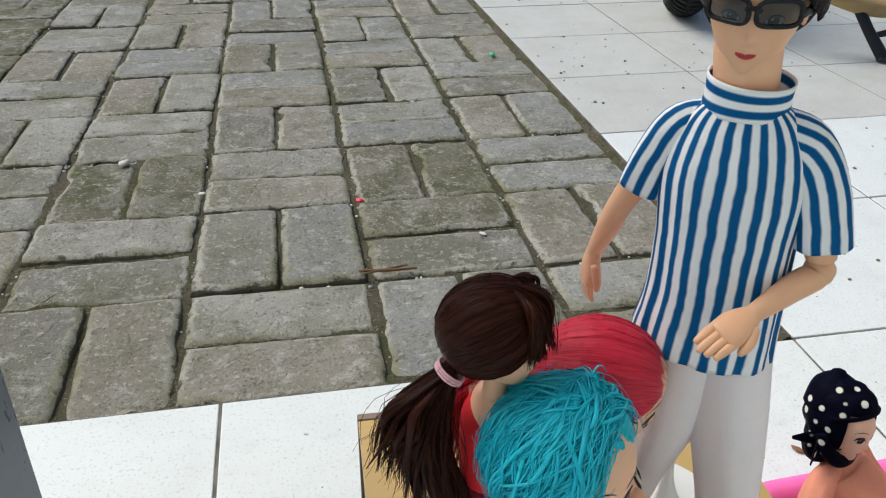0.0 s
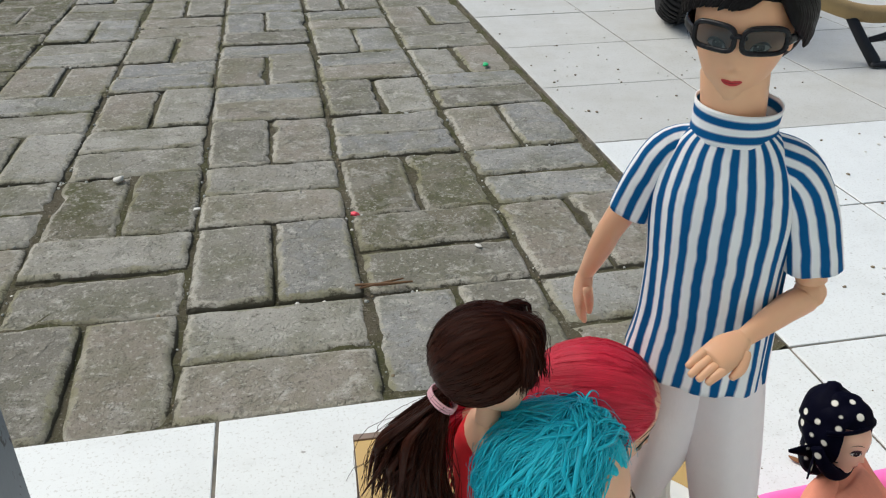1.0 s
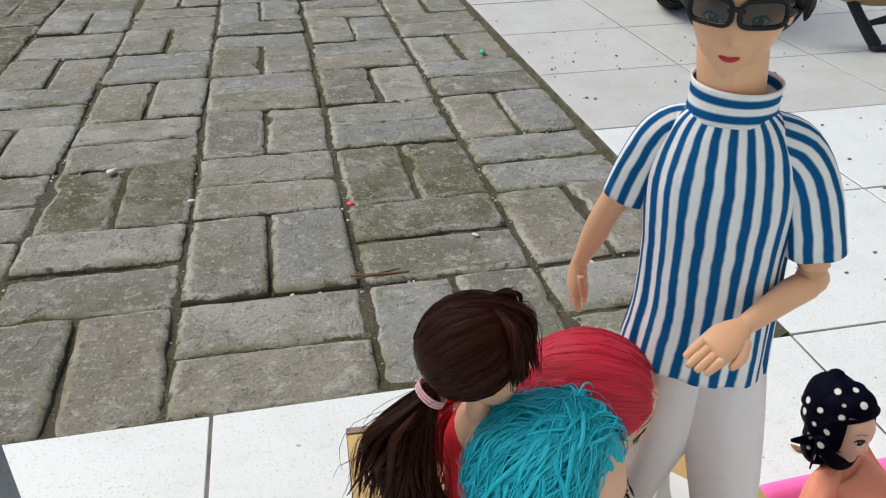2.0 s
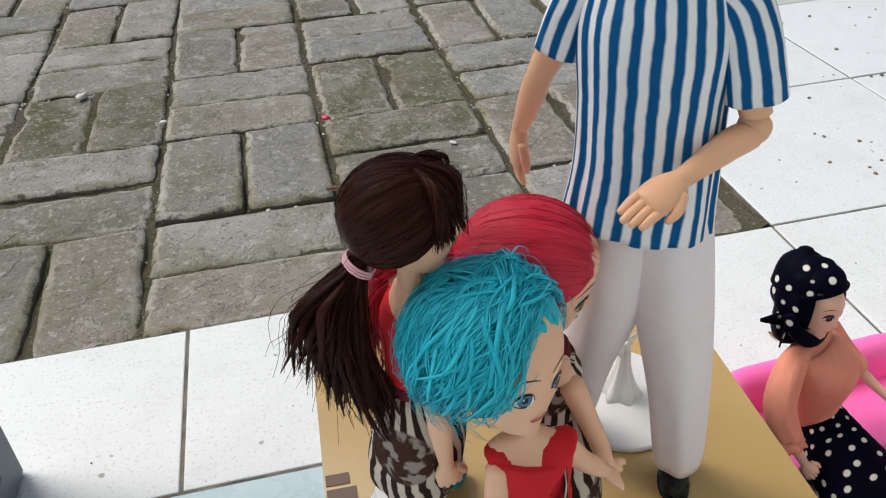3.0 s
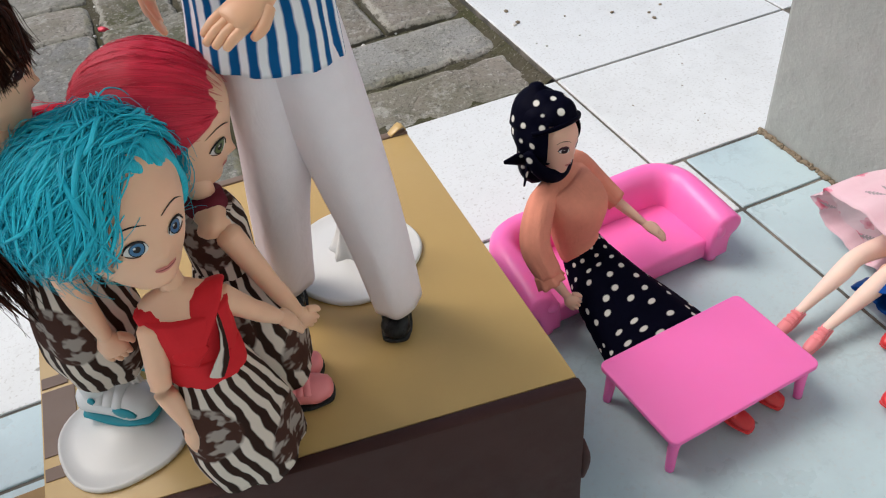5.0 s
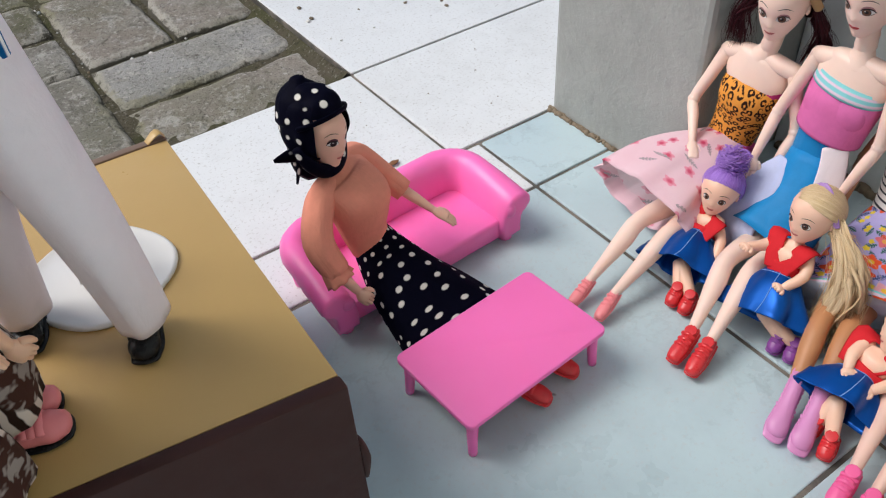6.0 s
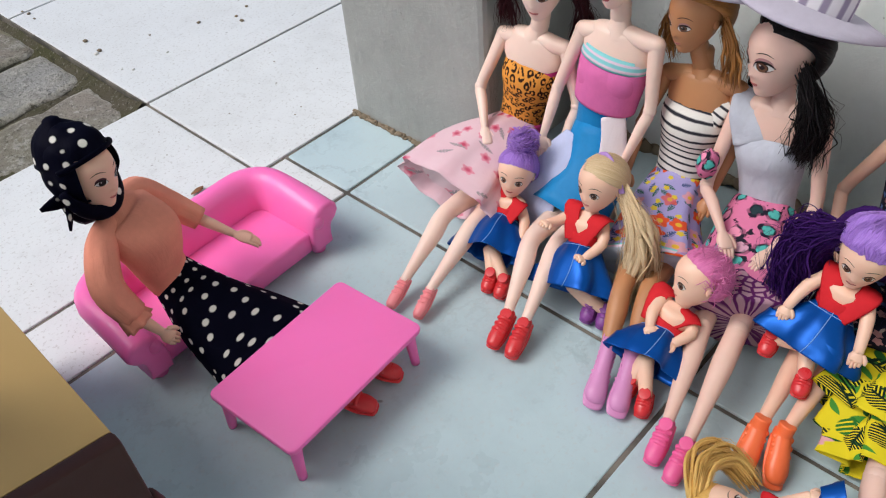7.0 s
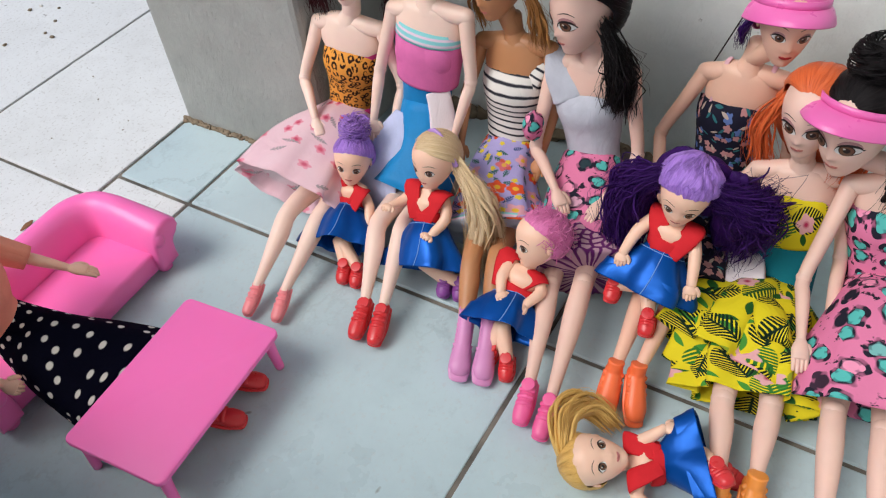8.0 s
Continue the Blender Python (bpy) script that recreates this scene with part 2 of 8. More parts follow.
pillar_mat = plaster("grey_cement_render", (0.385, 0.40, 0.38), (0.28, 0.295, 0.275), (0.17, 0.165, 0.145))
wall_mat = plaster("pale_green_grey_render", (0.80, 0.85, 0.83), (0.64, 0.70, 0.68), (0.25, 0.26, 0.23))
back_mat = plaster("cream_wall_paint", (0.76, 0.74, 0.69), (0.68, 0.66, 0.61), (0.3, 0.29, 0.26))
mud_mat = plaster("mortar_crust", (0.24, 0.19, 0.13), (0.16, 0.13, 0.09), (0.1, 0.09, 0.07))
post_mat = Mat("chipped_blue_grey_paint", (0.12, 0.14, 0.165), 0.5)
post_mat.base(post_mat.mix(post_mat.step(post_mat.noise(55, 4, 0.7, stretch=(1, 1, 0.45)), 0.64, 0.67), post_mat.mix(post_mat.noise(12, 5), (0.11, 0.13, 0.155), (0.17, 0.195, 0.225)), (0.018, 0.02, 0.024)))
post_mat.bump(post_mat.noise(150, 4), 0.3, 0.001)
post_mat = post_mat.m

# box
tan_m = Mat("tan_printed_card", (0.55, 0.40, 0.19), 0.5)
tan_m.base(tan_m.mix(tan_m.noise(9, 5), (0.50, 0.325, 0.115), (0.59, 0.40, 0.155)))
tan_m.set("Roughness", tan_m.step(tan_m.noise(40, 4), 0.3, 0.7, 0.27, 0.40))
tan_m.bump(tan_m.noise(6, 2), 0.2, 0.004)
tan_m.bump(tan_m.noise(400, 3), 0.12, 0.0005)
card_tan = tan_m.m
card_brown = plastic("dark_brown_card", (0.050, 0.020, 0.017), 0.5, 0.2)
card_taupe = plastic("taupe_print", (0.20, 0.135, 0.10), 0.5, 0.1)
card_raw = cloth("raw_cardboard", (0.40, 0.26, 0.13), 0.9, 600, 0.15, 0.1).m
paper_white = plastic("white_paper_edge", (0.75, 0.72, 0.66), 0.7, 0.04)

# plastics
pink_m = Mat("hot_pink_plastic", (0.92, 0.09, 0.40), 0.38)
pink_m.base(pink_m.mix(pink_m.noise(14, 4), (0.98, 0.165, 0.50), (1.0, 0.205, 0.56)))
pink_m.set("Subsurface Weight", 0.15).set("Subsurface Radius", (0.01, 0.003, 0.005)).set("Subsurface Scale", 0.6)
pink_m.set("Roughness", pink_m.step(pink_m.noise(60, 5), 0.3, 0.7, 0.32, 0.5))
pink_m.bump(pink_m.noise(350, 3), 0.08, 0.0005)
sofa_pink = pink_m.m
base_m = Mat("frosted_white_plastic", (0.88, 0.87, 0.84), 0.3)
base_m.set("Transmission Weight", 0.22).set("Roughness", 0.35)
frosted = base_m.m
rubber = plastic("black_rubber", (0.018, 0.018, 0.019), 0.75, 0.3)
black_paint = plastic("worn_black_metal", (0.02, 0.021, 0.024), 0.45, 0.3)
mud_tan = plaster("dried_mud", (0.40, 0.28, 0.13), (0.3, 0.2, 0.1), (0.09, 0.07, 0.05))
steel = Mat("dull_steel", (0.4, 0.4, 0.41), 0.4, 1.0).m

# doll materials
skin_man = skin("peach_vinyl", (0.82, 0.46, 0.28))
skin_pale = skin("pale_vinyl", (0.90, 0.66, 0.555))
# Pale vinyl darkened: light falling off along the row is put into the colour
skin_shaded = skin("shaded_pale_vinyl", (0.80, 0.535, 0.44))
skin_rose = skin("rose_vinyl", (0.85, 0.52, 0.38))
skin_amber = skin("amber_vinyl", (0.84, 0.50, 0.33))
skin_tan = skin("tan_vinyl", (0.52, 0.24, 0.105))
skin_small = skin("warm_vinyl", (0.90, 0.575, 0.42))
eye_white = plastic("eye_white", (0.75, 0.73, 0.7), 0.3, 0.02)
eye_dark = plastic("dark_print", (0.016, 0.012, 0.012), 0.35, 0.1)
eye_brown = plastic("brown_print", (0.13, 0.055, 0.026), 0.35, 0.1)
eye_green = plastic("green_print", (0.10, 0.14, 0.035), 0.35, 0.1)
eye_blue = plastic("blue_print", (0.05, 0.16, 0.32), 0.35, 0.1)
strap_pink = plastic("pale_pink_strap", (0.80, 0.46, 0.52), 0.5)
lip_red = plastic("red_print", (0.52, 0.03, 0.035), 0.35, 0.05)
lip_line = plastic("dark_rose_print", (0.20, 0.03, 0.03), 0.4, 0.05)
lid_mauve = plastic("mauve_print", (0.42, 0.20, 0.20), 0.4, 0.05)
lid_plum = plastic("plum_print", (0.10, 0.035, 0.045), 0.4, 0.05)
lip_rose = plastic("rose_print", (0.62, 0.2, 0.17), 0.35, 0.05)

hair_brown = hair("dark_brown_hair", (0.006, 0.0014, 0.0009), (0.065, 0.015, 0.006))
hair_red = hair("crimson_hair", (0.42, 0.005, 0.022), (0.86, 0.045, 0.095))
hair_blue = hair("turquoise_hair", (0.004, 0.31, 0.46), (0.05, 0.74, 0.90))
hair_black = hair("black_hair", (0.005, 0.0045, 0.005), (0.018, 0.015, 0.016))
hair_burgundy = hair("burgundy_brown_hair", (0.022, 0.007, 0.009), (0.07, 0.016, 0.022))
hair_honey = hair("honey_hair", (0.26, 0.10, 0.02), (0.52, 0.25, 0.08))
hair_blonde = hair("ash_blonde_hair", (0.60, 0.42, 0.22), (0.88, 0.72, 0.48))
hair_gold = hair("golden_hair", (0.66, 0.36, 0.075), (0.90, 0.62, 0.22))
hair_lilac = hair("lilac_hair", (0.24, 0.10, 0.52), (0.60, 0.36, 0.86))
hair_violet = hair("deep_violet_hair", (0.016, 0.004, 0.050), (0.065, 0.016, 0.16))
hair_pink = hair("pink_hair", (0.62, 0.10, 0.34), (0.95, 0.38, 0.62))
hair_orange = hair("orange_hair", (0.60, 0.085, 0.02), (0.92, 0.22, 0.07))

navy = (0.0022, 0.0024, 0.009)
m = cloth("navy_dotted_cloth", navy, 0.75)
m.base(dots(m, "UV", 88, 0.165, navy, (0.72, 0.70, 0.64), 0.55))
m.set("Specular IOR Level", 0.03)
navy_dots = m.m
m = cloth("navy_dotted_scarf", navy, 0.6)
m.base(dots(m, "Object", 92, 0.225, navy, (0.72, 0.70, 0.64), 0.35, "3D"))
m.set("Specular IOR Level", 0.03)
scarf_dots = m.m
m = cloth("salmon_knit", (0.80, 0.315, 0.22), 0.85)
m.bump(m.noise(700, 2, space="UV", stretch=(1, 0.15, 1)), 0.5, 0.0008)
salmon = m.m
m = cloth("blue_striped_cotton", (0.8, 0.8, 0.8), 0.8, wrinkle=1.0)
m.base(stripes(m, "UV", 0, 0.0057, 0.52, (0.87, 0.87, 0.90), (0.004, 0.095, 0.27), 0.002, 0.06))
shirt = m.m
m = cloth("blue_ringed_cotton", (0.8, 0.8, 0.8), 0.8)
m.base(stripes(m, "UV", 1, 0.0065, 0.5, (0.87, 0.87, 0.90), (0.004, 0.095, 0.27), 0.0, 0.06))
collar_cloth = m.m
lilac_white = cloth("lilac_white_cotton", (0.86, 0.79, 0.83), 0.85, vary=0.04, wrinkle=0.35).m
m = cloth("zebra_print_cloth", (0.7, 0.6, 0.52), 0.8)
bend = m.node("ShaderNodeSeparateXYZ")
m.join(m.coords("UV", (1, 1, 1), (0, 0, 84)), bend.inputs[0])
lean = m.math("ADD", bend.outputs[1], m.math("MULTIPLY", m.math("SUBTRACT", m.noise(42, 2, space="UV"), 0.5), 0.008))
band = m.math("ABSOLUTE", m.math("SUBTRACT", m.math("FRACT", m.math("DIVIDE", lean, 0.0054)), 0.5))
zeb = m.mix(m.step(band, 0.21, 0.29), (0.030, 0.014, 0.010), (0.66, 0.57, 0.50))
m.base(m.mix(m.step(m.cells(24, space="UV", dims="2D"), 0.30, 0.33), m.mix(m.step(m.noise(120, 2, space="UV"), 0.5, 0.56), (0.06, 0.025, 0.018), (0.32, 0.27, 0.24)), zeb))
zebra = m.m
red_felt = cloth("red_felt", (0.62, 0.022, 0.03), 0.7).m
dark_red = cloth("maroon_ribbon", (0.12, 0.012, 0.022), 0.6).m
m = Mat("blue_satin", (0.002, 0.10, 0.46), 0.36, 0.5, spec=0.3)
m.base(m.mix(m.noise(40, 3), (0.0, 0.050, 0.27), (0.002, 0.100, 0.44)))
m.bump(m.noise(55, 2, 0.4, stretch=(1, 1, 0.6), warp=0.5), 0.35, 0.004)
satin = m.m
m = cloth("leopard_print_cloth", (0.7, 0.3, 0.05), 0.7)
ring = m.math("ADD", m.cells(210, space="UV", dims="2D", random_=0.7), m.math("MULTIPLY", m.math("SUBTRACT", m.noise(420, 1, space="UV"), 0.5), 0.3))
spot = m.math("MULTIPLY", m.step(ring, 0.13, 0.18), m.step(ring, 0.40, 0.45, 1.0, 0.0))
spot = m.math("MULTIPLY", spot, m.step(m.noise(330, 1, space="UV"), 0.38, 0.44))
m.base(m.mix(spot, (0.76, 0.32, 0.055), (0.03, 0.012, 0.008)))
leopard = m.m
magenta = cloth("magenta_sequin_band", (0.55, 0.045, 0.22), 0.4).m
m = cloth("pale_pink_tulle", (0.86, 0.55, 0.63), 0.8)
x, y, p, q = motif(m, 85, 0.8)
pet, d = petals(m, x, y, 0.34)
c = m.mix(m.math("MULTIPLY", pet, m.step(p, 0.5, 0.51)), m.mix(m.noise(30, 4), (0.84, 0.52, 0.61), (0.90, 0.70, 0.75)), m.mix(m.step(d, 0.08, 0.22), (0.62, 0.06, 0.14), (0.84, 0.32, 0.42)))
x, y, p, q = motif(m, 75, 0.9, 0.6)
m.base(m.mix(m.math("MULTIPLY", leaf_shape(m, x, y, 0.45, 0.12, 7.0), m.step(p, 0.55, 0.56)), c, (0.38, 0.34, 0.36)))
m.set("Alpha", 0.74)
tulle = m.m
m = cloth("pink_jersey", (0.72, 0.17, 0.42), 0.75)
pink_jersey = m.m
m = cloth("striped_trim", (0.3, 0.6, 0.62), 0.7)
m.base(stripes(m, "UV", 1, 0.0042, 0.4, (0.25, 0.62, 0.64), (0.80, 0.62, 0.74), 0, 0.08))
trim_cloth = m.m
sky_satin = cloth("sky_blue_satin", (0.02, 0.24, 0.55), 0.45).m
thread_blue = cloth("light_blue_thread", (0.20, 0.36, 0.70), 0.75).m
pale_blue = cloth("pale_blue_cotton", (0.52, 0.57, 0.80), 0.75).m
m = cloth("black_white_stripe", (0.8, 0.78, 0.74), 0.8)
m.base(stripes(m, "UV", 1, 0.0054, 0.3, (0.80, 0.77, 0.72), (0.03, 0.03, 0.04), 0.002, 0.06))
bw_stripe = m.m


m = cloth("lilac_floral_cloth", (0.42, 0.36, 0.66), 0.75)
x, y, p, q = motif(m, 120, 0.9, 0.3)
c = m.mix(m.math("MULTIPLY", leaf_shape(m, x, y, 0.5, 0.2, 6.0), m.step(p, 0.25, 0.26)), (0.40, 0.36, 0.66), m.mix(m.step(q, 0.5, 0.52), (0.03, 0.12, 0.09), (0.05, 0.09, 0.22)))
x, y, p, q = motif(m, 78, 0.8)
pet, d = petals(m, x, y, 0.40)
c = m.mix(m.math("MULTIPLY", pet, m.step(p, 0.3, 0.31)), c, m.mix(m.step(q, 0.6, 0.62), (0.75, 0.10, 0.035), (0.72, 0.36, 0.42)))
c = m.mix(m.math("MULTIPLY", m.step(d, 0.1, 0.14, 1, 0), m.step(p, 0.3, 0.31)), c, (0.75, 0.45, 0.04))
x, y, p, q = motif(m, 150, 0.9, 0.7)
pet, d = petals(m, x, y, 0.3)
m.base(m.mix(m.math("MULTIPLY", pet, m.step(p, 0.68, 0.69)), c, (0.72, 0.55, 0.05)))
lilac_floral = m.m

m = cloth("pink_heart_print", (0.80, 0.24, 0.42), 0.75)
c = m.mix(m.math("MULTIPLY", m.step(m.noise(150, 3, space="UV"), 0.60, 0.64), 1.0), (0.70, 0.20, 0.36), (0.02, 0.018, 0.03))
x, y, p, q = motif(m, 84, 0.75)
c = m.mix(m.math("MULTIPLY", heart_shape(m, x, y, 0.40), m.step(p, 0.1, 0.11)), c, (0.018, 0.017, 0.03))
c = m.mix(m.math("MULTIPLY", heart_shape(m, x, y, 0.26), some(m, p, 0.22, 1.1)), c, m.mix(m.step(q, 0.62, 0.63), (0.10, 0.48, 0.44), (0.82, 0.30, 0.46)))
m.base(c)
pink_hearts = m.m

m = cloth("yellow_tropical_print", (0.78, 0.62, 0.02), 0.7, vary=0.1, wrinkle=0.6)
x, y, p, q = motif(m, 95, 0.8, 0.9)
c = m.mix(m.math("MULTIPLY", leaf_shape(m, x, y, 0.42, 0.15), m.step(p, 0.35, 0.36)), (0.72, 0.60, 0.016), m.mix(m.step(q, 0.5, 0.51), (0.06, 0.26, 0.035), (0.02, 0.10, 0.02)))
x, y, p, q = motif(m, 62, 0.85)
c = m.mix(m.math("MULTIPLY", leaf_shape(m, x, y, 0.60, 0.42, 9.0), m.step(p, 0.25, 0.26)), c, m.mix(m.step(q, 0.66, 0.68), (0.006, 0.022, 0.012), (0.03, 0.17, 0.025)))
x, y, p, q = motif(m, 72, 0.8, 0.4)
pet, d = petals(m, x, y, 0.36)
c = m.mix(m.math("MULTIPLY", pet, m.step(p, 0.76, 0.77)), c, m.mix(m.step(d, 0.04, 0.14), (0.45, 0.03, 0.09), (0.72, 0.38, 0.40)))
m.base(c)
tropic = m.m

m = cloth("dark_floral_print", (0.012, 0.012, 0.026), 0.75)
x, y, p, q = motif(m, 190, 0.9)
pet, d = petals(m, x, y, 0.45)
c = m.mix(m.math("MULTIPLY", pet, m.step(p, 0.35, 0.36)), (0.012, 0.012, 0.026), m.mix(m.step(q, 0.45, 0.46), (0.10, 0.16, 0.38), (0.45, 0.22, 0.22)))
x, y, p, q = motif(m, 210, 0.9, 0.5)
c = m.mix(m.math("MULTIPLY", leaf_shape(m, x, y, 0.5, 0.15), m.step(p, 0.5, 0.51)), c, m.mix(m.step(q, 0.5, 0.51), (0.45, 0.36, 0.30), (0.03, 0.14, 0.16)))
m.base(c)
dark_floral = m.m
grey_marl = cloth("grey_marl_jersey", (0.53, 0.55, 0.62), 0.85, vary=0.16, wrinkle=0.7).m
teal = cloth("teal_jersey", (0.012, 0.20, 0.26), 0.7).m
m = cloth("purple_lace", (0.3, 0.08, 0.3), 0.7)
lace = m.cells(240, feature="DISTANCE_TO_EDGE", space="UV", dims="2D")
m.base(m.mix(m.step(lace, 0.12, 0.22), (0.12, 0.018, 0.12), (0.50, 0.30, 0.36)))
lace_cloth = m.m
yellow_sash = cloth("yellow_sash", (0.80, 0.45, 0.02), 0.6).m
m = cloth("mauve_grey_felt", (0.50, 0.46, 0.55), 0.85)
hat_felt = m.m
m = cloth("striped_hat_cotton", (0.7, 0.68, 0.72), 0.8)
m.base(stripes(m, "UV", 0, 0.0085, 0.4, (0.72, 0.70, 0.74), (0.30, 0.26, 0.36), 0, 0.06))
hat_stripe = m.m
visor_pink = plastic("pink_visor_plastic", (0.80, 0.15, 0.45), 0.3)
blue_band = plastic("blue_hairband", (0.06, 0.045, 0.25), 0.4)
lilac_band = plastic("lilac_hairband", (0.42, 0.24, 0.58), 0.4)
flower_pink = cloth("pink_petals", (0.85, 0.13, 0.36), 0.6).m
shoe_black = plastic("black_patent", (0.012, 0.012, 0.013), 0.25, 0.2)
shoe_white = plastic("white_shoe_plastic", (0.74, 0.75, 0.76), 0.4, 0.04)
shoe_teal = plastic("teal_shoe_print", (0.01, 0.28, 0.36), 0.4)
shoe_peach = plastic("peach_pink_shoe", (0.86, 0.26, 0.28), 0.35)
shoe_mint = plastic("mint_shoe", (0.36, 0.58, 0.45), 0.4)
shoe_red = plastic("red_shoe", (0.66, 0.03, 0.035), 0.3)
shoe_mauve = plastic("mauve_boot", (0.66, 0.27, 0.52), 0.4)
shoe_violet = plastic("violet_shoe", (0.24, 0.06, 0.30), 0.35)
shoe_pink = plastic("bright_pink_shoe", (0.85, 0.12, 0.33), 0.38)
shoe_orange = plastic("orange_boot", (0.92, 0.17, 0.05), 0.38)
shoe_amber = plastic("amber_boot", (0.85, 0.30, 0.05), 0.38)
glasses = plastic("black_spectacles", (0.014, 0.013, 0.016), 0.25)
lens = Mat("smoked_lens", (0.020, 0.026, 0.030), 0.12).set("Alpha", 0.78).m
scrap_green = plastic("green_plastic_scrap", (0.01, 0.5, 0.17), 0.4)
scrap_red = plastic("red_plastic_scrap", (0.75, 0.05, 0.09), 0.4)
straw = plastic("dry_twig", (0.16, 0.09, 0.045), 0.85, 0.3)
chip_mat = plastic("white_chip", (0.62, 0.61, 0.57), 0.7, 0.1)
leaf_mat = plastic("dry_leaf", (0.22, 0.10, 0.04), 0.8, 0.3)


# ---- mesh kit ----
class Form:
    """A mesh under construction: lofts, blobs and locks with material slots and UVs in metres."""

    def __init__(self):
        self.v, self.f, self.mi, self.uv, self.slots = [], [], [], [], []

    def slot(self, mat):
        if mat not in self.slots:
            self.slots.append(mat)
        return self.slots.index(mat)

    def face(self, ids, mat, uvs=None):
        self.f.append(tuple(ids))
        self.mi.append(self.slot(mat))
        self.uv.extend(uvs or [(0.0, 0.0)] * len(ids))

    def rings(self, rows, mat, closed=True, caps=(True, True), lengths=None, around=0.05):
        """Joins rings of equal count into a skin; caps are fans."""
        n, base = len(rows[0]), len(self.v)
        for r in rows:
            self.v.extend(tuple(p) for p in r)
        lengths = lengths or [0.01 * i for i in range(len(rows))]
        m = n if closed else n - 1
        for i in range(len(rows) - 1):
            for j in range(m):
                k = (j + 1) % n
                u0, u1 = around * j / n, around * (j + 1) / n
                self.face((base + i * n + j, base + i * n + k, base + (i + 1) * n + k, base + (i + 1) * n + j), mat,
                          ((u0, lengths[i]), (u1, lengths[i]), (u1, lengths[i + 1]), (u0, lengths[i + 1])))
        for end, row in ((0, rows[0]), (1, rows[-1])):
            if caps[end] and closed:
                c = sum((Vector(p) for p in row), Vector()) / n
                self.v.append(tuple(c))
                ci, off = len(self.v) - 1, base if end == 0 else base + (len(rows) - 1) * n
                for j in range(n):
                    k = (j + 1) % n
                    ids = (off + k, off + j, ci) if end == 0 else (off + j, off + k, ci)
                    w = lengths[0] if end == 0 else lengths[-1]
                    self.face(ids, mat, ((around * k / n, w), (around * j / n, w), (around * (j + 0.5) / n, w)))

    def tube(self, path, radii, mat, side=(1, 0, 0), seg=14, sub=3, fold=None, ends=(0.6, 0.6), around=None, hem=0.0):
        """A smooth loft along path; a radius is a number or (along side, across). fold: waves (count, depth, phase) that grow to the end. hem: an open end whose edge is turned in by that much."""
        pts = [Vector(p) for p in path]
        rad = [(r, r) if not hasattr(r, "__len__") else tuple(r) for r in radii]
        P, R = [], []
        for i in range(len(pts) - 1):
            a, b, c, d = pts[max(i - 1, 0)], pts[i], pts[i + 1], pts[min(i + 2, len(pts) - 1)]
            ra, rb, rc, rd = rad[max(i - 1, 0)], rad[i], rad[i + 1], rad[min(i + 2, len(rad) - 1)]
            for s in range(sub):
                t = s / sub
                w = (-0.5 * t + t * t - 0.5 * t ** 3, 1 - 2.5 * t * t + 1.5 * t ** 3, 0.5 * t + 2 * t * t - 1.5 * t ** 3, -0.5 * t * t + 0.5 * t ** 3)
                P.append(a * w[0] + b * w[1] + c * w[2] + d * w[3])
                R.append(tuple(max(1e-5, ra[k] * w[0] + rb[k] * w[1] + rc[k] * w[2] + rd[k] * w[3]) for k in (0, 1)))
        P.append(pts[-1])
        R.append(rad[-1])
        first, last = (P[1] - P[0]).normalized(), (P[-1] - P[-2]).normalized()
        for k, q in ((0.5, 0.86), (0.87, 0.5), (1.0, 0.08)):
            if ends[0]:
                P.insert(0, pts[0] - first * ends[0] * k * min(rad[0]))
                R.insert(0, (rad[0][0] * q, rad[0][1] * q))
            if ends[1]:
                P.append(pts[-1] + last * ends[1] * k * min(rad[-1]))
                R.append((rad[-1][0] * q, rad[-1][1] * q))
        S0, rows, lengths, total = Vector(side), [], [], 0.0
        for i, p in enumerate(P):
            T = (P[min(i + 1, len(P) - 1)] - P[max(i - 1, 0)]).normalized()
            S = S0 - T * S0.dot(T)
            if S.length < 1e-4:
                S = T.orthogonal()
            S.normalize()
            B = T.cross(S)
            if i:
                total += (p - P[i - 1]).length
            lengths.append(total)
            row, w = [], i / max(1, len(P) - 1)
            for j in range(seg):
                th = 2 * math.pi * j / seg
                k = 1.0
                if fold:
                    k += fold[1] * w * (math.cos(fold[0] * th + fold[2]) + 0.5 * math.sin((fold[0] * 2 - 1) * th + 3 * fold[2]))
                row.append(p + S * (R[i][0] * k * math.cos(th)) + B * (R[i][1] * k * math.sin(th)))
            rows.append(row)
        mean = sum(a + b for a, b in R) / len(R)
        if hem:
            mid, back = P[-1], (P[-2] - P[-1]).normalized()
            for k, d in ((1.0 - 0.0006 / max(R[-1]), 0.0), (1.0 - 0.001 / max(R[-1]), hem), (0.88, hem * 4)):
                rows.append([mid + (q - mid) * k + back * d for q in rows[len(P) - 1]])
                lengths.append(total + d)
        self.rings(rows, mat, True, (True, not hem), lengths, around or math.pi * mean)
        return rows

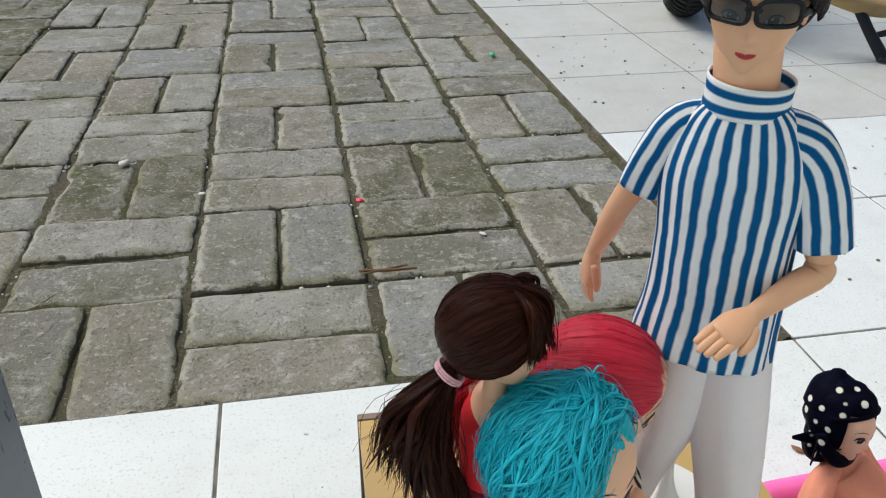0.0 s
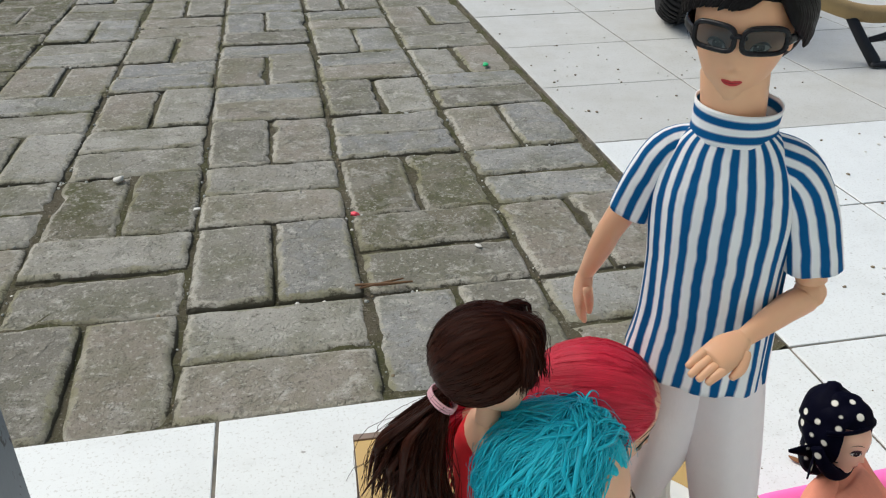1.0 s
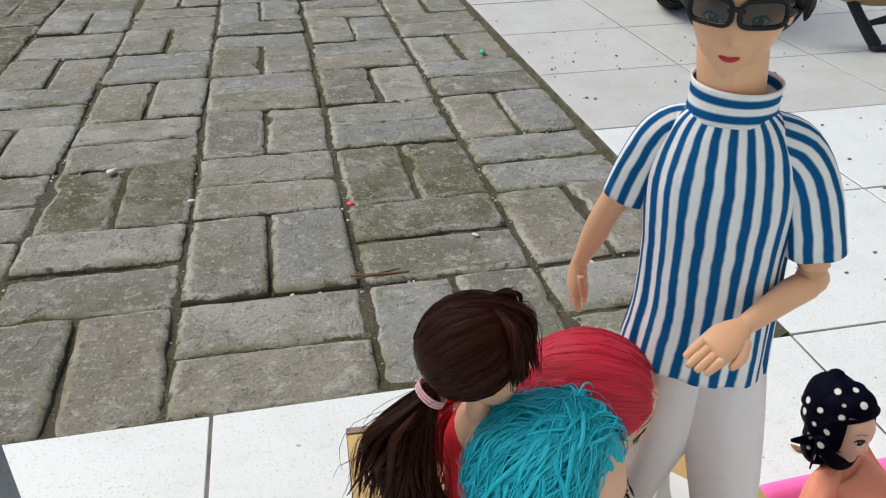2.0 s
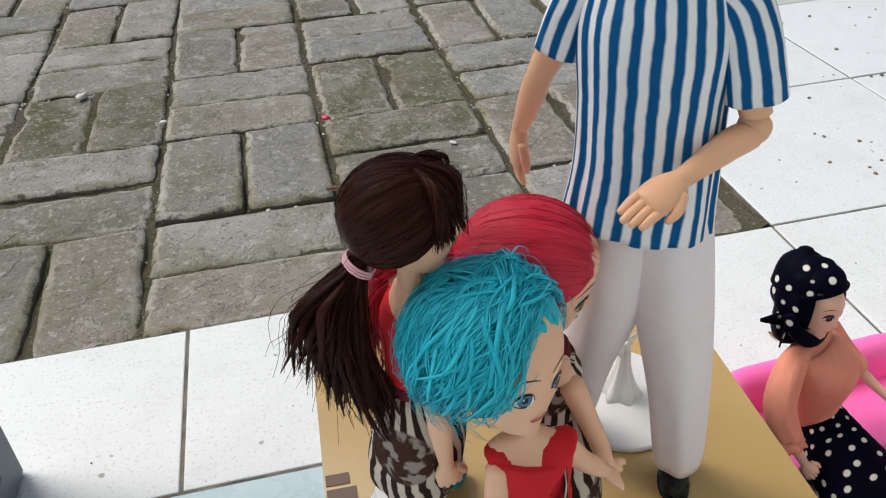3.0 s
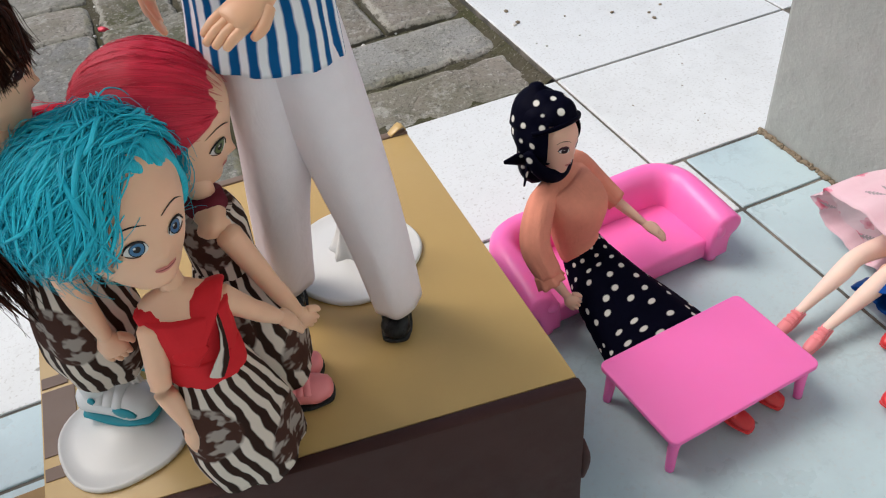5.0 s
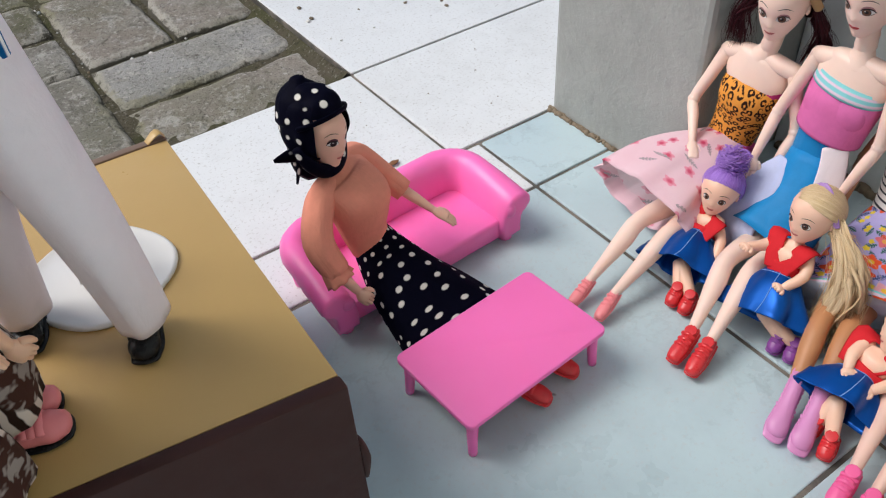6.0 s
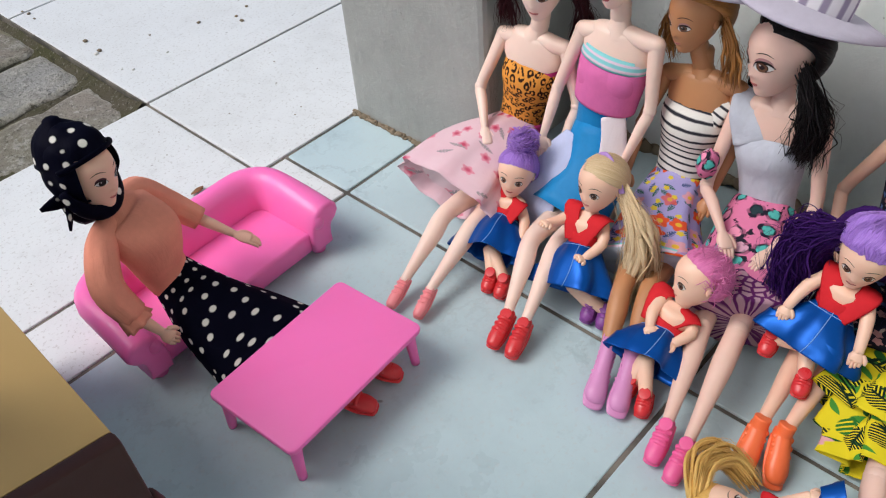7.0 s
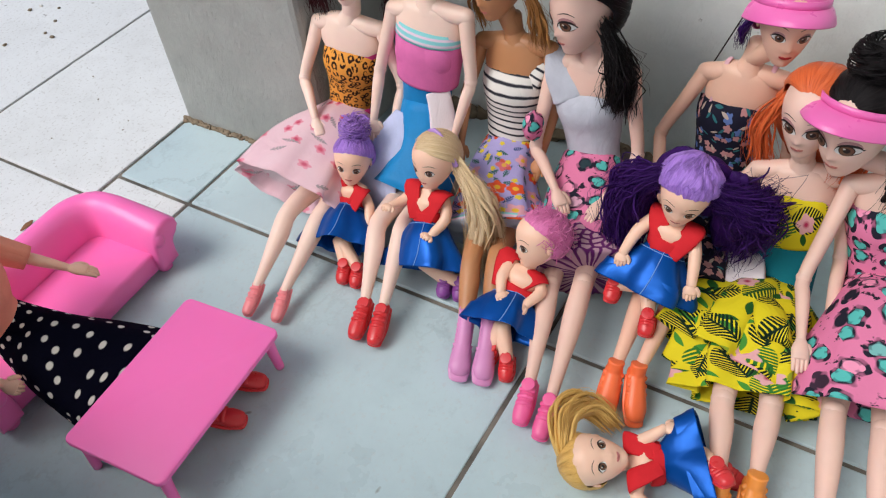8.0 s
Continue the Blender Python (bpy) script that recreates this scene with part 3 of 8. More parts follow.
    def blob(self, c, radii, mat, axes=None, nu=16, nv=10, keep=None, rough=0.0, seed=0):
        """An ellipsoid. keep(a, b, c): which of its unit directions stay."""
        c = Vector(c)
        X, Y, Z = [Vector(a).normalized() for a in (axes or ((1, 0, 0), (0, 1, 0), (0, 0, 1)))]
        base, ids = len(self.v), {}
        for i in range(nv + 1):
            ph = math.pi * i / nv
            for j in range(nu):
                th = 2 * math.pi * j / nu
                d = (math.sin(ph) * math.cos(th), math.sin(ph) * math.sin(th), math.cos(ph))
                k = 1.0 + (rough * (noise.noise(Vector(d) * 2.2 + Vector((seed, seed * 2.0, 0)))) if rough else 0)
                self.v.append(tuple(c + X * (radii[0] * d[0] * k) + Y * (radii[1] * d[1] * k) + Z * (radii[2] * d[2] * k)))
        size = (radii[0] + radii[1]) * math.pi
        for i in range(nv):
            for j in range(nu):
                k = (j + 1) % nu
                if keep:
                    ph, th = math.pi * (i + 0.5) / nv, 2 * math.pi * (j + 0.5) / nu
                    if not keep(math.sin(ph) * math.cos(th), math.sin(ph) * math.sin(th), math.cos(ph)):
                        continue
                a, b = base + i * nu, base + (i + 1) * nu
                quad = (a + j, b + j, b + k, a + k)
                tex = ((size * j / nu, radii[2] * 3.1 * i / nv), (size * j / nu, radii[2] * 3.1 * (i + 1) / nv), (size * (j + 1) / nu, radii[2] * 3.1 * (i + 1) / nv), (size * (j + 1) / nu, radii[2] * 3.1 * i / nv))
                if i == 0:
                    quad, tex = (a, b + j, b + k), (tex[0], tex[1], tex[2])
                elif i == nv - 1:
                    quad, tex = (a + j, b, a + k), (tex[0], tex[1], tex[3])
                self.face(quad, mat, tex)

    def lock(self, path, r0, r1, mat, seg=3, sub=2):
        self.tube(path, [r0 * 0.7] + [r0] * (len(path) - 2) + [r1], mat, (0.3, 0.5, 0.8), seg, sub, None, (0, 0))

    def box(self, lo, hi, mat, bevel=0.001):
        """A box with bevelled edges."""
        bm = bmesh.new()
        bmesh.ops.create_cube(bm, size=1)
        for q in bm.verts:
            q.co = Vector([lo[i] + (q.co[i] + 0.5) * (hi[i] - lo[i]) for i in range(3)])
        if bevel:
            bmesh.ops.bevel(bm, geom=bm.edges[:], offset=bevel, segments=2, affect="EDGES", profile=0.5)
        self.add(bm, mat)

    def add(self, bm, mat, m=None):
        base = len(self.v)
        bm.verts.index_update()
        for q in bm.verts:
            self.v.append(tuple(m @ q.co if m else q.co))
        for g in bm.faces:
            self.face([base + q.index for q in g.verts], mat, [(q.co.x, q.co.y) for q in g.verts])
        bm.free()

    def mesh(self, name, origin=(0, 0, 0), smooth=True):
        me = bpy.data.meshes.new(name)
        o = Vector(origin)
        me.from_pydata([tuple(Vector(p) - o) for p in self.v], [], self.f)
        for mat in self.slots:
            me.materials.append(mat)
        me.polygons.foreach_set("material_index", self.mi)
        me.polygons.foreach_set("use_smooth", [smooth] * len(self.f))
        lay = me.uv_layers.new(name="UVMap")
        lay.data.foreach_set("uv", [c for q in self.uv for c in q])
        me.validate()
        me.update()
        return me

    def thing(self, name, origin=(0, 0, 0), smooth=True, **tags):
        ob = new(name, self.mesh(name, origin, smooth))
        ob.location = origin
        return tagged(ob, **tags)

    def part(self, name, parent, label="", smooth=True):
        """The form as one mesh under a thing or part; its points are in the parent's own space."""
        ob = new(name, self.mesh(name, (0, 0, 0), smooth))
        ob.parent = parent
        return tagged(ob, label=label) if label else ob


def soft_edges(ob, angle=40):
    """Shades smooth below an angle and keeps sharper edges crisp."""
    me = ob.data
    bm = bmesh.new()
    bm.from_mesh(me)
    for e in bm.edges:
        e.smooth = len(e.link_faces) == 2 and e.calc_face_angle(0) < radians(angle)
    bm.to_mesh(me)
    bm.free()
    return ob


def anchor(name, place, label, category, group="", turn=0):
    e = new(name)
    e.empty_display_size = 0.02
    e.matrix_basis = pose(*place, 0, 0, turn)
    return tagged(e, label, category, group)


# ---- setting ----
TILE, MARBLE = 0.30, 0.32
LINE = -0.263      # where the white tiles end and the bluish ones begin
EDGE = -0.195      # the same line farther along, left of the box
SEAM = 0.030       # a joint of the bluish tiles
PILLAR = (0.118, -0.181)
WALL_X = 0.235

f = Form()
rng = random.Random(3)
n = 60
grid = [[Vector((-30 + 60 * i / n, -30 + 60 * j / n, -0.032)) for i in range(n + 1)] for j in range(n + 1)]
f.rings(grid, soil_mat, closed=False)
f.thing("ground", kind="structure", label="dark mossy soil under the paving")

# sand and moss between the pavers
f = Form()
n = 190
grid = [[Vector((-2.0 + 1.998 * i / n, 0.002 + 3.4 * j / n, -0.0160 + 0.011 * math.exp(-(n - i) * 0.9) + 0.008 * math.exp(-j * 1.0) + 0.003 * noise.noise(Vector((i * 0.11, j * 0.19, 0))) + 0.003 * noise.noise(Vector((i * 0.7, j * 0.9, 3))))) for i in range(n + 1)] for j in range(n + 1)]
f.rings(grid, joint_sand, closed=False)
f.thing("joint_sand", kind="structure", label="sandy, mossy filling of the paving joints")

f = Form()
f.box((0.0, 0.0, -0.3), (6.0, 7.0, -0.0015), grout_mat, 0)
f.box((-6.0, -2.2, -0.3), (0.0, -0.0, -0.0016), grout_mat, 0)
f.box((0.0, -2.2, -0.3), (6.0, 0.0, -0.0017), grout_mat, 0)
floor = f.thing("floor", kind="structure", smooth=False, label="tiled terrace floor with dark dirty joints")


def tile_mesh(w, d, mat):
    q = Form()
    q.box((-w / 2, -d / 2, -0.008), (w / 2, d / 2, 0.0), mat, 0.0012)
    return q.mesh("tile", smooth=False)


tile_meshes = {}


def tile(x0, x1, y0, y1, mat):
    """One floor tile between joints."""
    gap = 0.0032
    w, d = round(x1 - x0 - gap, 4), round(y1 - y0 - gap, 4)
    key = (w, d, mat.name)
    if key not in tile_meshes:
        tile_meshes[key] = tile_mesh(w, d, mat)
    ob = new("tile", tile_meshes[key])
    ob.parent = floor
    ob.location = ((x0 + x1) / 2, (y0 + y1) / 2, rng.uniform(-0.0006, 0.0004))
    return ob


def terrace_tiles():
    for j in range(8):
        for i in range(9):
            tile(TILE * i, TILE * (i + 1), TILE * j, TILE * (j + 1), tile_shaded if j > 1 else tile_white)
    for i in range(-6, 0):
        tile(TILE * i, min(TILE * (i + 1), 0.0), LINE if i > -1 else EDGE, 0, tile_white)
    tile(SEAM - MARBLE, 0, LINE, EDGE, tile_white)
    tile(0, TILE, PILLAR[1], 0, tile_white)
    tile(0, SEAM, LINE, PILLAR[1], tile_white)
    tile(SEAM, PILLAR[0] + 0.02, LINE, PILLAR[1], tile_blue)
    for i in range(-4, 0):
        tile(SEAM + MARBLE * (i - 1), SEAM + MARBLE * i, LINE, EDGE, tile_blue)
    for j in range(4):
        for i in range(-7, 1):
            tile(SEAM + MARBLE * (i - 1), SEAM + MARBLE * i, LINE - MARBLE * (j + 1), LINE - MARBLE * j, tile_blue)
        tile(SEAM, WALL_X + 0.01, LINE - MARBLE * (j + 1), LINE - MARBLE * j, tile_blue)


# the grey pillar, the wall behind the dolls and an unseen wall that closes the terrace and shapes light
def slab(name, lo, hi, mat, label, bevel=0.004):
    q = Form()
    q.box(lo, hi, mat, bevel)
    ob = q.thing(name, kind="structure", smooth=False, label=label)
    return ob


slab("pillar", (PILLAR[0], -0.345, -0.01), (0.42, PILLAR[1], 2.0), pillar_mat, "square grey cement pillar with a rough plaster face", 0.005)
slab("wall_east", (WALL_X, -1.55, -0.01), (0.42, -0.3455, 2.295), wall_mat, "pale green-grey rendered wall with faint stains")
# Added out of view to block and bounce light from behind
slab("unseen_wall_south", (-2.4, -1.55, -0.01), (0.2345, -1.4, 2.295), back_mat, "plain cream wall out of view, added to shape the light")

# Unseen slab overhead, added to hold sky light off the near end
slab("sky_block", (-2.4, -1.55, 2.3), (0.6, -0.66, 2.42), back_mat, "plain slab out of view, added to block sky light")

# crumbling mortar along the foot of the pillar
q = Form()
for k in range(110):
    t = k / 109
    y = PILLAR[1] + 0.001 - 0.16 * t
    q.blob((PILLAR[0] - rng.uniform(-0.001, 0.0035), y, rng.uniform(0.0, 0.0015)), (rng.uniform(0.001, 0.0026), rng.uniform(0.0015, 0.005), rng.uniform(0.001, 0.003)), mud_mat, nu=7, nv=5, rough=0.6, seed=k)
q.thing("mortar_strip", (PILLAR[0], -0.26, 0), kind="structure", label="crumbling brown mortar along the pillar foot")
q = Form()
for k in range(60):
    y = -0.36 - 0.5 * k / 59
    q.blob((WALL_X - rng.uniform(0.0, 0.006), y, rng.uniform(0.0, 0.006)), (rng.uniform(0.004, 0.009), rng.uniform(0.006, 0.012), rng.uniform(0.004, 0.010)), mud_mat, nu=8, nv=6, rough=0.5, seed=k)
q.thing("mortar_strip", (WALL_X, -0.6, 0), kind="structure", label="rough dark mortar along the wall foot")

# the painted steel post beside the paving
q = Form()
q.box((-0.84, -0.24, 0.0), (-0.72, -0.14, 2.4), post_mat, 0.004)
post = q.thing("steel_post", (-0.78, -0.19, 0), smooth=False, label="chipped blue-grey painted square steel post on the tiles", category="post")


# ---- the printed box, the toy furniture ----
BOX = (-0.4885, -0.2525, -0.4670, -0.2275, 0.157)   # x0, x1, y0, y1, top


def gift_box():
    x0, x1, y0, y1, z = BOX
    e = anchor("box", ((x0 + x1) / 2, (y0 + y1) / 2, 0), "cardboard box with tan printed top and dark brown sides", "box", turn=-1.9)
    hx, hy = (x1 - x0) / 2, (y1 - y0) / 2

    def slant(q):
        """The front runs back towards its far end."""
        q.v = [(x, y + 0.107 * (hx - x) * min(1.0, -y / hy) if y < 0 else y, z_) for x, y, z_ in q.v]
        return q
    q = Form()
    q.box((-hx + 0.002, -hy + 0.002, 0.001), (hx - 0.002, hy - 0.002, z - 0.006), card_brown, 0.0012)
    soft_edges(slant(q).part("body", e, "dark brown cardboard sides"))
    q = Form()
    q.box((-hx + 0.0005, -hy + 0.009, z - 0.0055), (hx - 0.0005, hy - 0.005, z), card_tan, 0.0007)
    soft_edges(slant(q).part("top_panel", e, "tan printed top panel"))
    q = Form()
    q.box((-hx, -hy - 0.0005, 0.004), (hx, -hy + 0.0085, z + 0.0012), card_brown, 0.0018)
    soft_edges(slant(q).part("front_flap", e, "thick dark brown folded front flap"))
    q = Form()
    q.box((-hx, hy - 0.0045, 0.01), (hx, hy + 0.001, z + 0.0008), card_taupe, 0.0008)
    soft_edges(q.part("rear_flap", e, "brown folded rear edge"))
    q = Form()
    q.tube([(hx + 0.0008, -hy + 0.004, 0.085), (hx + 0.0022, -hy + 0.004, 0.10), (hx + 0.0008, -hy + 0.004, 0.112)], [(0.002, 0.004), (0.003, 0.006), (0.002, 0.004)], card_brown, (1, 0, 0), 10)
    q.part("tuck_tab", e, "rounded tuck tab at the corner")
    q = Form()
    q.tube([(hx - 0.012, hy - 0.002, z + 0.0004), (hx - 0.004, hy - 0.001, z + 0.005), (hx - 0.0005, hy - 0.001, z + 0.001)], [(0.0006, 0.003), (0.0006, 0.004), (0.0006, 0.002)], card_tan, (0, 0, 1), 8)
    q.part("corner_fold", e, "bent-up tan corner")
    for y, w, h in ((-0.004, 0.012, 0.007), (-0.030, 0.015, 0.040), (-0.060, 0.013, 0.007)):
        q = Form()
        q.box((-hx + 0.0015, y - h / 2, z + 0.0001), (-hx + 0.0015 + w, y + h / 2, z + 0.0006), card_taupe, 0)
        q.part("printed_bar", e, "taupe printed bar", smooth=False)


def toy_sofa():
    """Two-seat sofa with rolled arms; local x along its width, front at -y."""
    e = anchor("toy_sofa", (-0.110, -0.268, 0), "hot pink moulded plastic toy sofa with scrolled arms", "toy sofa", turn=3)
    wi, yb, yf, rc = 0.0680, 0.0205, -0.0400, 0.011
    # the inner line of arms and back, with its outward direction and how far along an arm it lies
    line = [(-wi, yf + (yb - rc - yf) * t / 7, -1.0, 0.0, 1 - t / 7) for t in range(8)]
    line += [(-wi + rc - rc * math.cos(a), yb - rc + rc * math.sin(a), -math.cos(a), math.sin(a), 0.0) for a in [math.pi / 2 * k / 7 for k in range(1, 7)]]
    line += [(-wi + rc + 2 * (wi - rc) * t / 10, yb, 0.0, 1.0, 0.0) for t in range(11)]
    line += [(wi - rc + rc * math.sin(a), yb - rc + rc * math.cos(a), math.sin(a), math.cos(a), 0.0) for a in [math.pi / 2 * k / 7 for k in range(1, 7)]]
    line += [(wi, yb - rc + (yf - yb + rc) * t / 7, 1.0, 0.0, t / 7) for t in range(8)]
    cross = ((0.0, 0.006), (-0.0005, 0.020), (0.001, 0.034), (0.0035, 0.0440), (0.0080, 0.0500), (0.0140, 0.0522), (0.0200, 0.0503), (0.0243, 0.0450), (0.0248, 0.0388), (0.0222, 0.0340), (0.0182, 0.0308), (0.0160, 0.026), (0.0152, 0.015), (0.0156, 0.006), (0.008, 0.0055))
    rows = []
    for x, y, ox, oy, arm_ in line:
        drop = 1.0 - 0.16 * arm_ ** 1.3
        lean = 1.0 + 0.12 * arm_
        rows.append([Vector((x + ox * a * lean, y + oy * a * lean, z * drop if z > 0.008 else z)) for a, z in cross])

    def shrunk(row, k, dy):
        m = sum(row, Vector()) / len(row)
        return [m + (p - m) * k + Vector((0, dy, 0)) for p in row]
    rows = [shrunk(rows[0], 0.80, -0.0026), shrunk(rows[0], 0.95, -0.0018)] + rows + [shrunk(rows[-1], 0.95, -0.0018), shrunk(rows[-1], 0.80, -0.0026)]
    q = Form()
    q.rings(rows, sofa_pink)
    q.part("backrest", e)
    q = Form()
    q.box((-wi - 0.002, -0.0370, 0.0045), (wi + 0.002, yb + 0.002, 0.0225), sofa_pink, 0.0028)
    soft_edges(q.part("seat", e), 60)
    for s in (-1, 1):
        q = Form()
        q.tube([(s * (wi + 0.008), yf - 0.001, 0.0315), (s * (wi + 0.0085), yf - 0.0026, 0.0315)], [0.0062, 0.0050], sofa_pink, (1, 0, 0), 16, ends=(0.1, 0.3))
        q.part("scroll_boss", e)
        for y in (-0.034, 0.028):
            q = Form()
            q.tube([(s * (wi + 0.008), y, 0.010), (s * (wi + 0.008), y, 0.0006)], [0.0066, 0.0056], sofa_pink, (1, 0, 0), 12, ends=(0.1, 0.05))
            q.part("foot", e)


def toy_table():
    e = anchor("toy_table", (-0.1225, -0.4085, 0), "low hot pink plastic toy table with four short legs", "toy table", turn=4.4)
    hx, hy, z = 0.0595, 0.0375, 0.0355
    bm = bmesh.new()
    bmesh.ops.create_cube(bm, size=1)
    for p in bm.verts:
        p.co = Vector((p.co.x * hx * 2, p.co.y * hy * 2, z - 0.002 + p.co.z * 0.004))
    bmesh.ops.bevel(bm, geom=[g for g in bm.edges if abs(g.verts[0].co.z - g.verts[1].co.z) > 0.002], offset=0.005, segments=4, affect="EDGES", profile=0.5)
    bmesh.ops.bevel(bm, geom=[g for g in bm.edges if abs(g.verts[0].co.z - g.verts[1].co.z) < 1e-5], offset=0.0009, segments=2, affect="EDGES", profile=0.5)
    q = Form()
    q.add(bm, sofa_pink)
    soft_edges(q.part("tabletop", e), 50)
    q = Form()
    for a, b in (((-hx + 0.007, -hy + 0.005), (hx - 0.007, -hy + 0.007)), ((-hx + 0.007, hy - 0.007), (hx - 0.007, hy - 0.005)), ((-hx + 0.005, -hy + 0.007), (-hx + 0.007, hy - 0.007)), ((hx - 0.007, -hy + 0.007), (hx - 0.005, hy - 0.007))):
        q.box((a[0], a[1], z - 0.0085), (b[0], b[1], z - 0.0038), sofa_pink, 0.0003)
    soft_edges(q.part("apron", e))
    for sx in (-1, 1):
        for sy in (-1, 1):
            q = Form()
            x, y = sx * (hx - 0.0075), sy * (hy - 0.0065)
            q.tube([(x, y, z - 0.004), (x + sx * 0.001, y, 0.018), (x + sx * 0.002, y + sy * 0.001, 0.0)], [0.0042, 0.0036, 0.0030], sofa_pink, (1, 0, 0), 10, ends=(0, 0.0))
            q.part("leg", e)


def doll_stand(x, y, r, tall, turn, label, off=(0.0, 0.0)):
    """A clear moulded display stand: a rounded-square disc with a rim, a ribbed cone and a clip."""
    z = BOX[4] + 0.0006
    e = anchor("doll_stand", (x, y, z), label, "doll stand", "doll stands", turn)

    def ring(rr, zz, n=48, p=2.5):
        out = []
        for k in range(n):
            a = 2 * math.pi * k / n
            u = (abs(math.cos(a)) ** p + abs(math.sin(a)) ** p) ** (-1 / p)
            out.append((r * rr * u * math.cos(a), r * rr * u * math.sin(a), zz))
        return out
    q = Form()
    q.rings([ring(*w) for w in ((0.99, 0.0), (1.0, 0.0010), (0.985, 0.0022), (0.955, 0.0026), (0.93, 0.0020), (0.7, 0.0030), (0.45, 0.0042), (0.30, 0.0058), (0.04, 0.0062))], frosted)
    q.part("base_disc", e)
    q = Form()
    rows = []
    for t in range(7):
        k = t / 6
        rad = (0.0085 * (1 - k) ** 2.2 + 0.0028) * r / 0.036
        rows.append([(off[0] + rad * (1 + 0.16 * math.cos(6 * a)) * math.cos(a), off[1] + rad * (1 + 0.16 * math.cos(6 * a)) * math.sin(a), 0.0038 + (tall * 0.62 - 0.0038) * k) for a in [2 * math.pi * j / 30 for j in range(30)]])
    q.rings(rows, frosted)
    q.part("ribbed_cone", e)
    q = Form()
    q.tube([(off[0], off[1], tall * 0.55), (off[0] + 0.001, off[1] + 0.001, tall * 0.8), (off[0], off[1] + 0.002, tall)], [(0.0040, 0.0020), (0.0034, 0.0016), (0.0028, 0.0014)], frosted, (1, 0, 0), 10)
    q.part("post", e)
    for s in (-1, 1):
        q = Form()
        q.tube([(off[0], off[1], tall * 0.58), (off[0] + s * 0.007, off[1] - 0.001, tall * 0.70), (off[0] + s * 0.009, off[1] - 0.006, tall * 0.84)], [(0.0010, 0.003), (0.0009, 0.003), (0.0007, 0.002)], frosted, (0, 1, 0), 8)
        q.part("clip", e)


gift_box()
toy_sofa()
toy_table()
doll_stand(-0.3215, -0.333, 0.0365, 0.060, 32, "frosted clear plastic doll stand under the tall doll")
doll_stand(-0.4535, -0.397, 0.0285, 0.040, 10, "frosted clear plastic doll stand under the ponytail doll", (0.014, 0.010))


# ---- dolls ----
FACE = ((-0.5, 0.075, 0.075, 0.185), (-0.47, 0.135, 0.145, 0.155), (-0.40, 0.205, 0.22, 0.11), (-0.28, 0.285, 0.32, 0.055), (-0.12, 0.355, 0.395, 0.025), (0.06, 0.40, 0.445, 0.005), (0.22, 0.395, 0.45, -0.01), (0.36, 0.33, 0.385, -0.02), (0.45, 0.215, 0.26, -0.03), (0.49, 0.10, 0.12, -0.03), (0.5, 0.02, 0.025, -0.03))


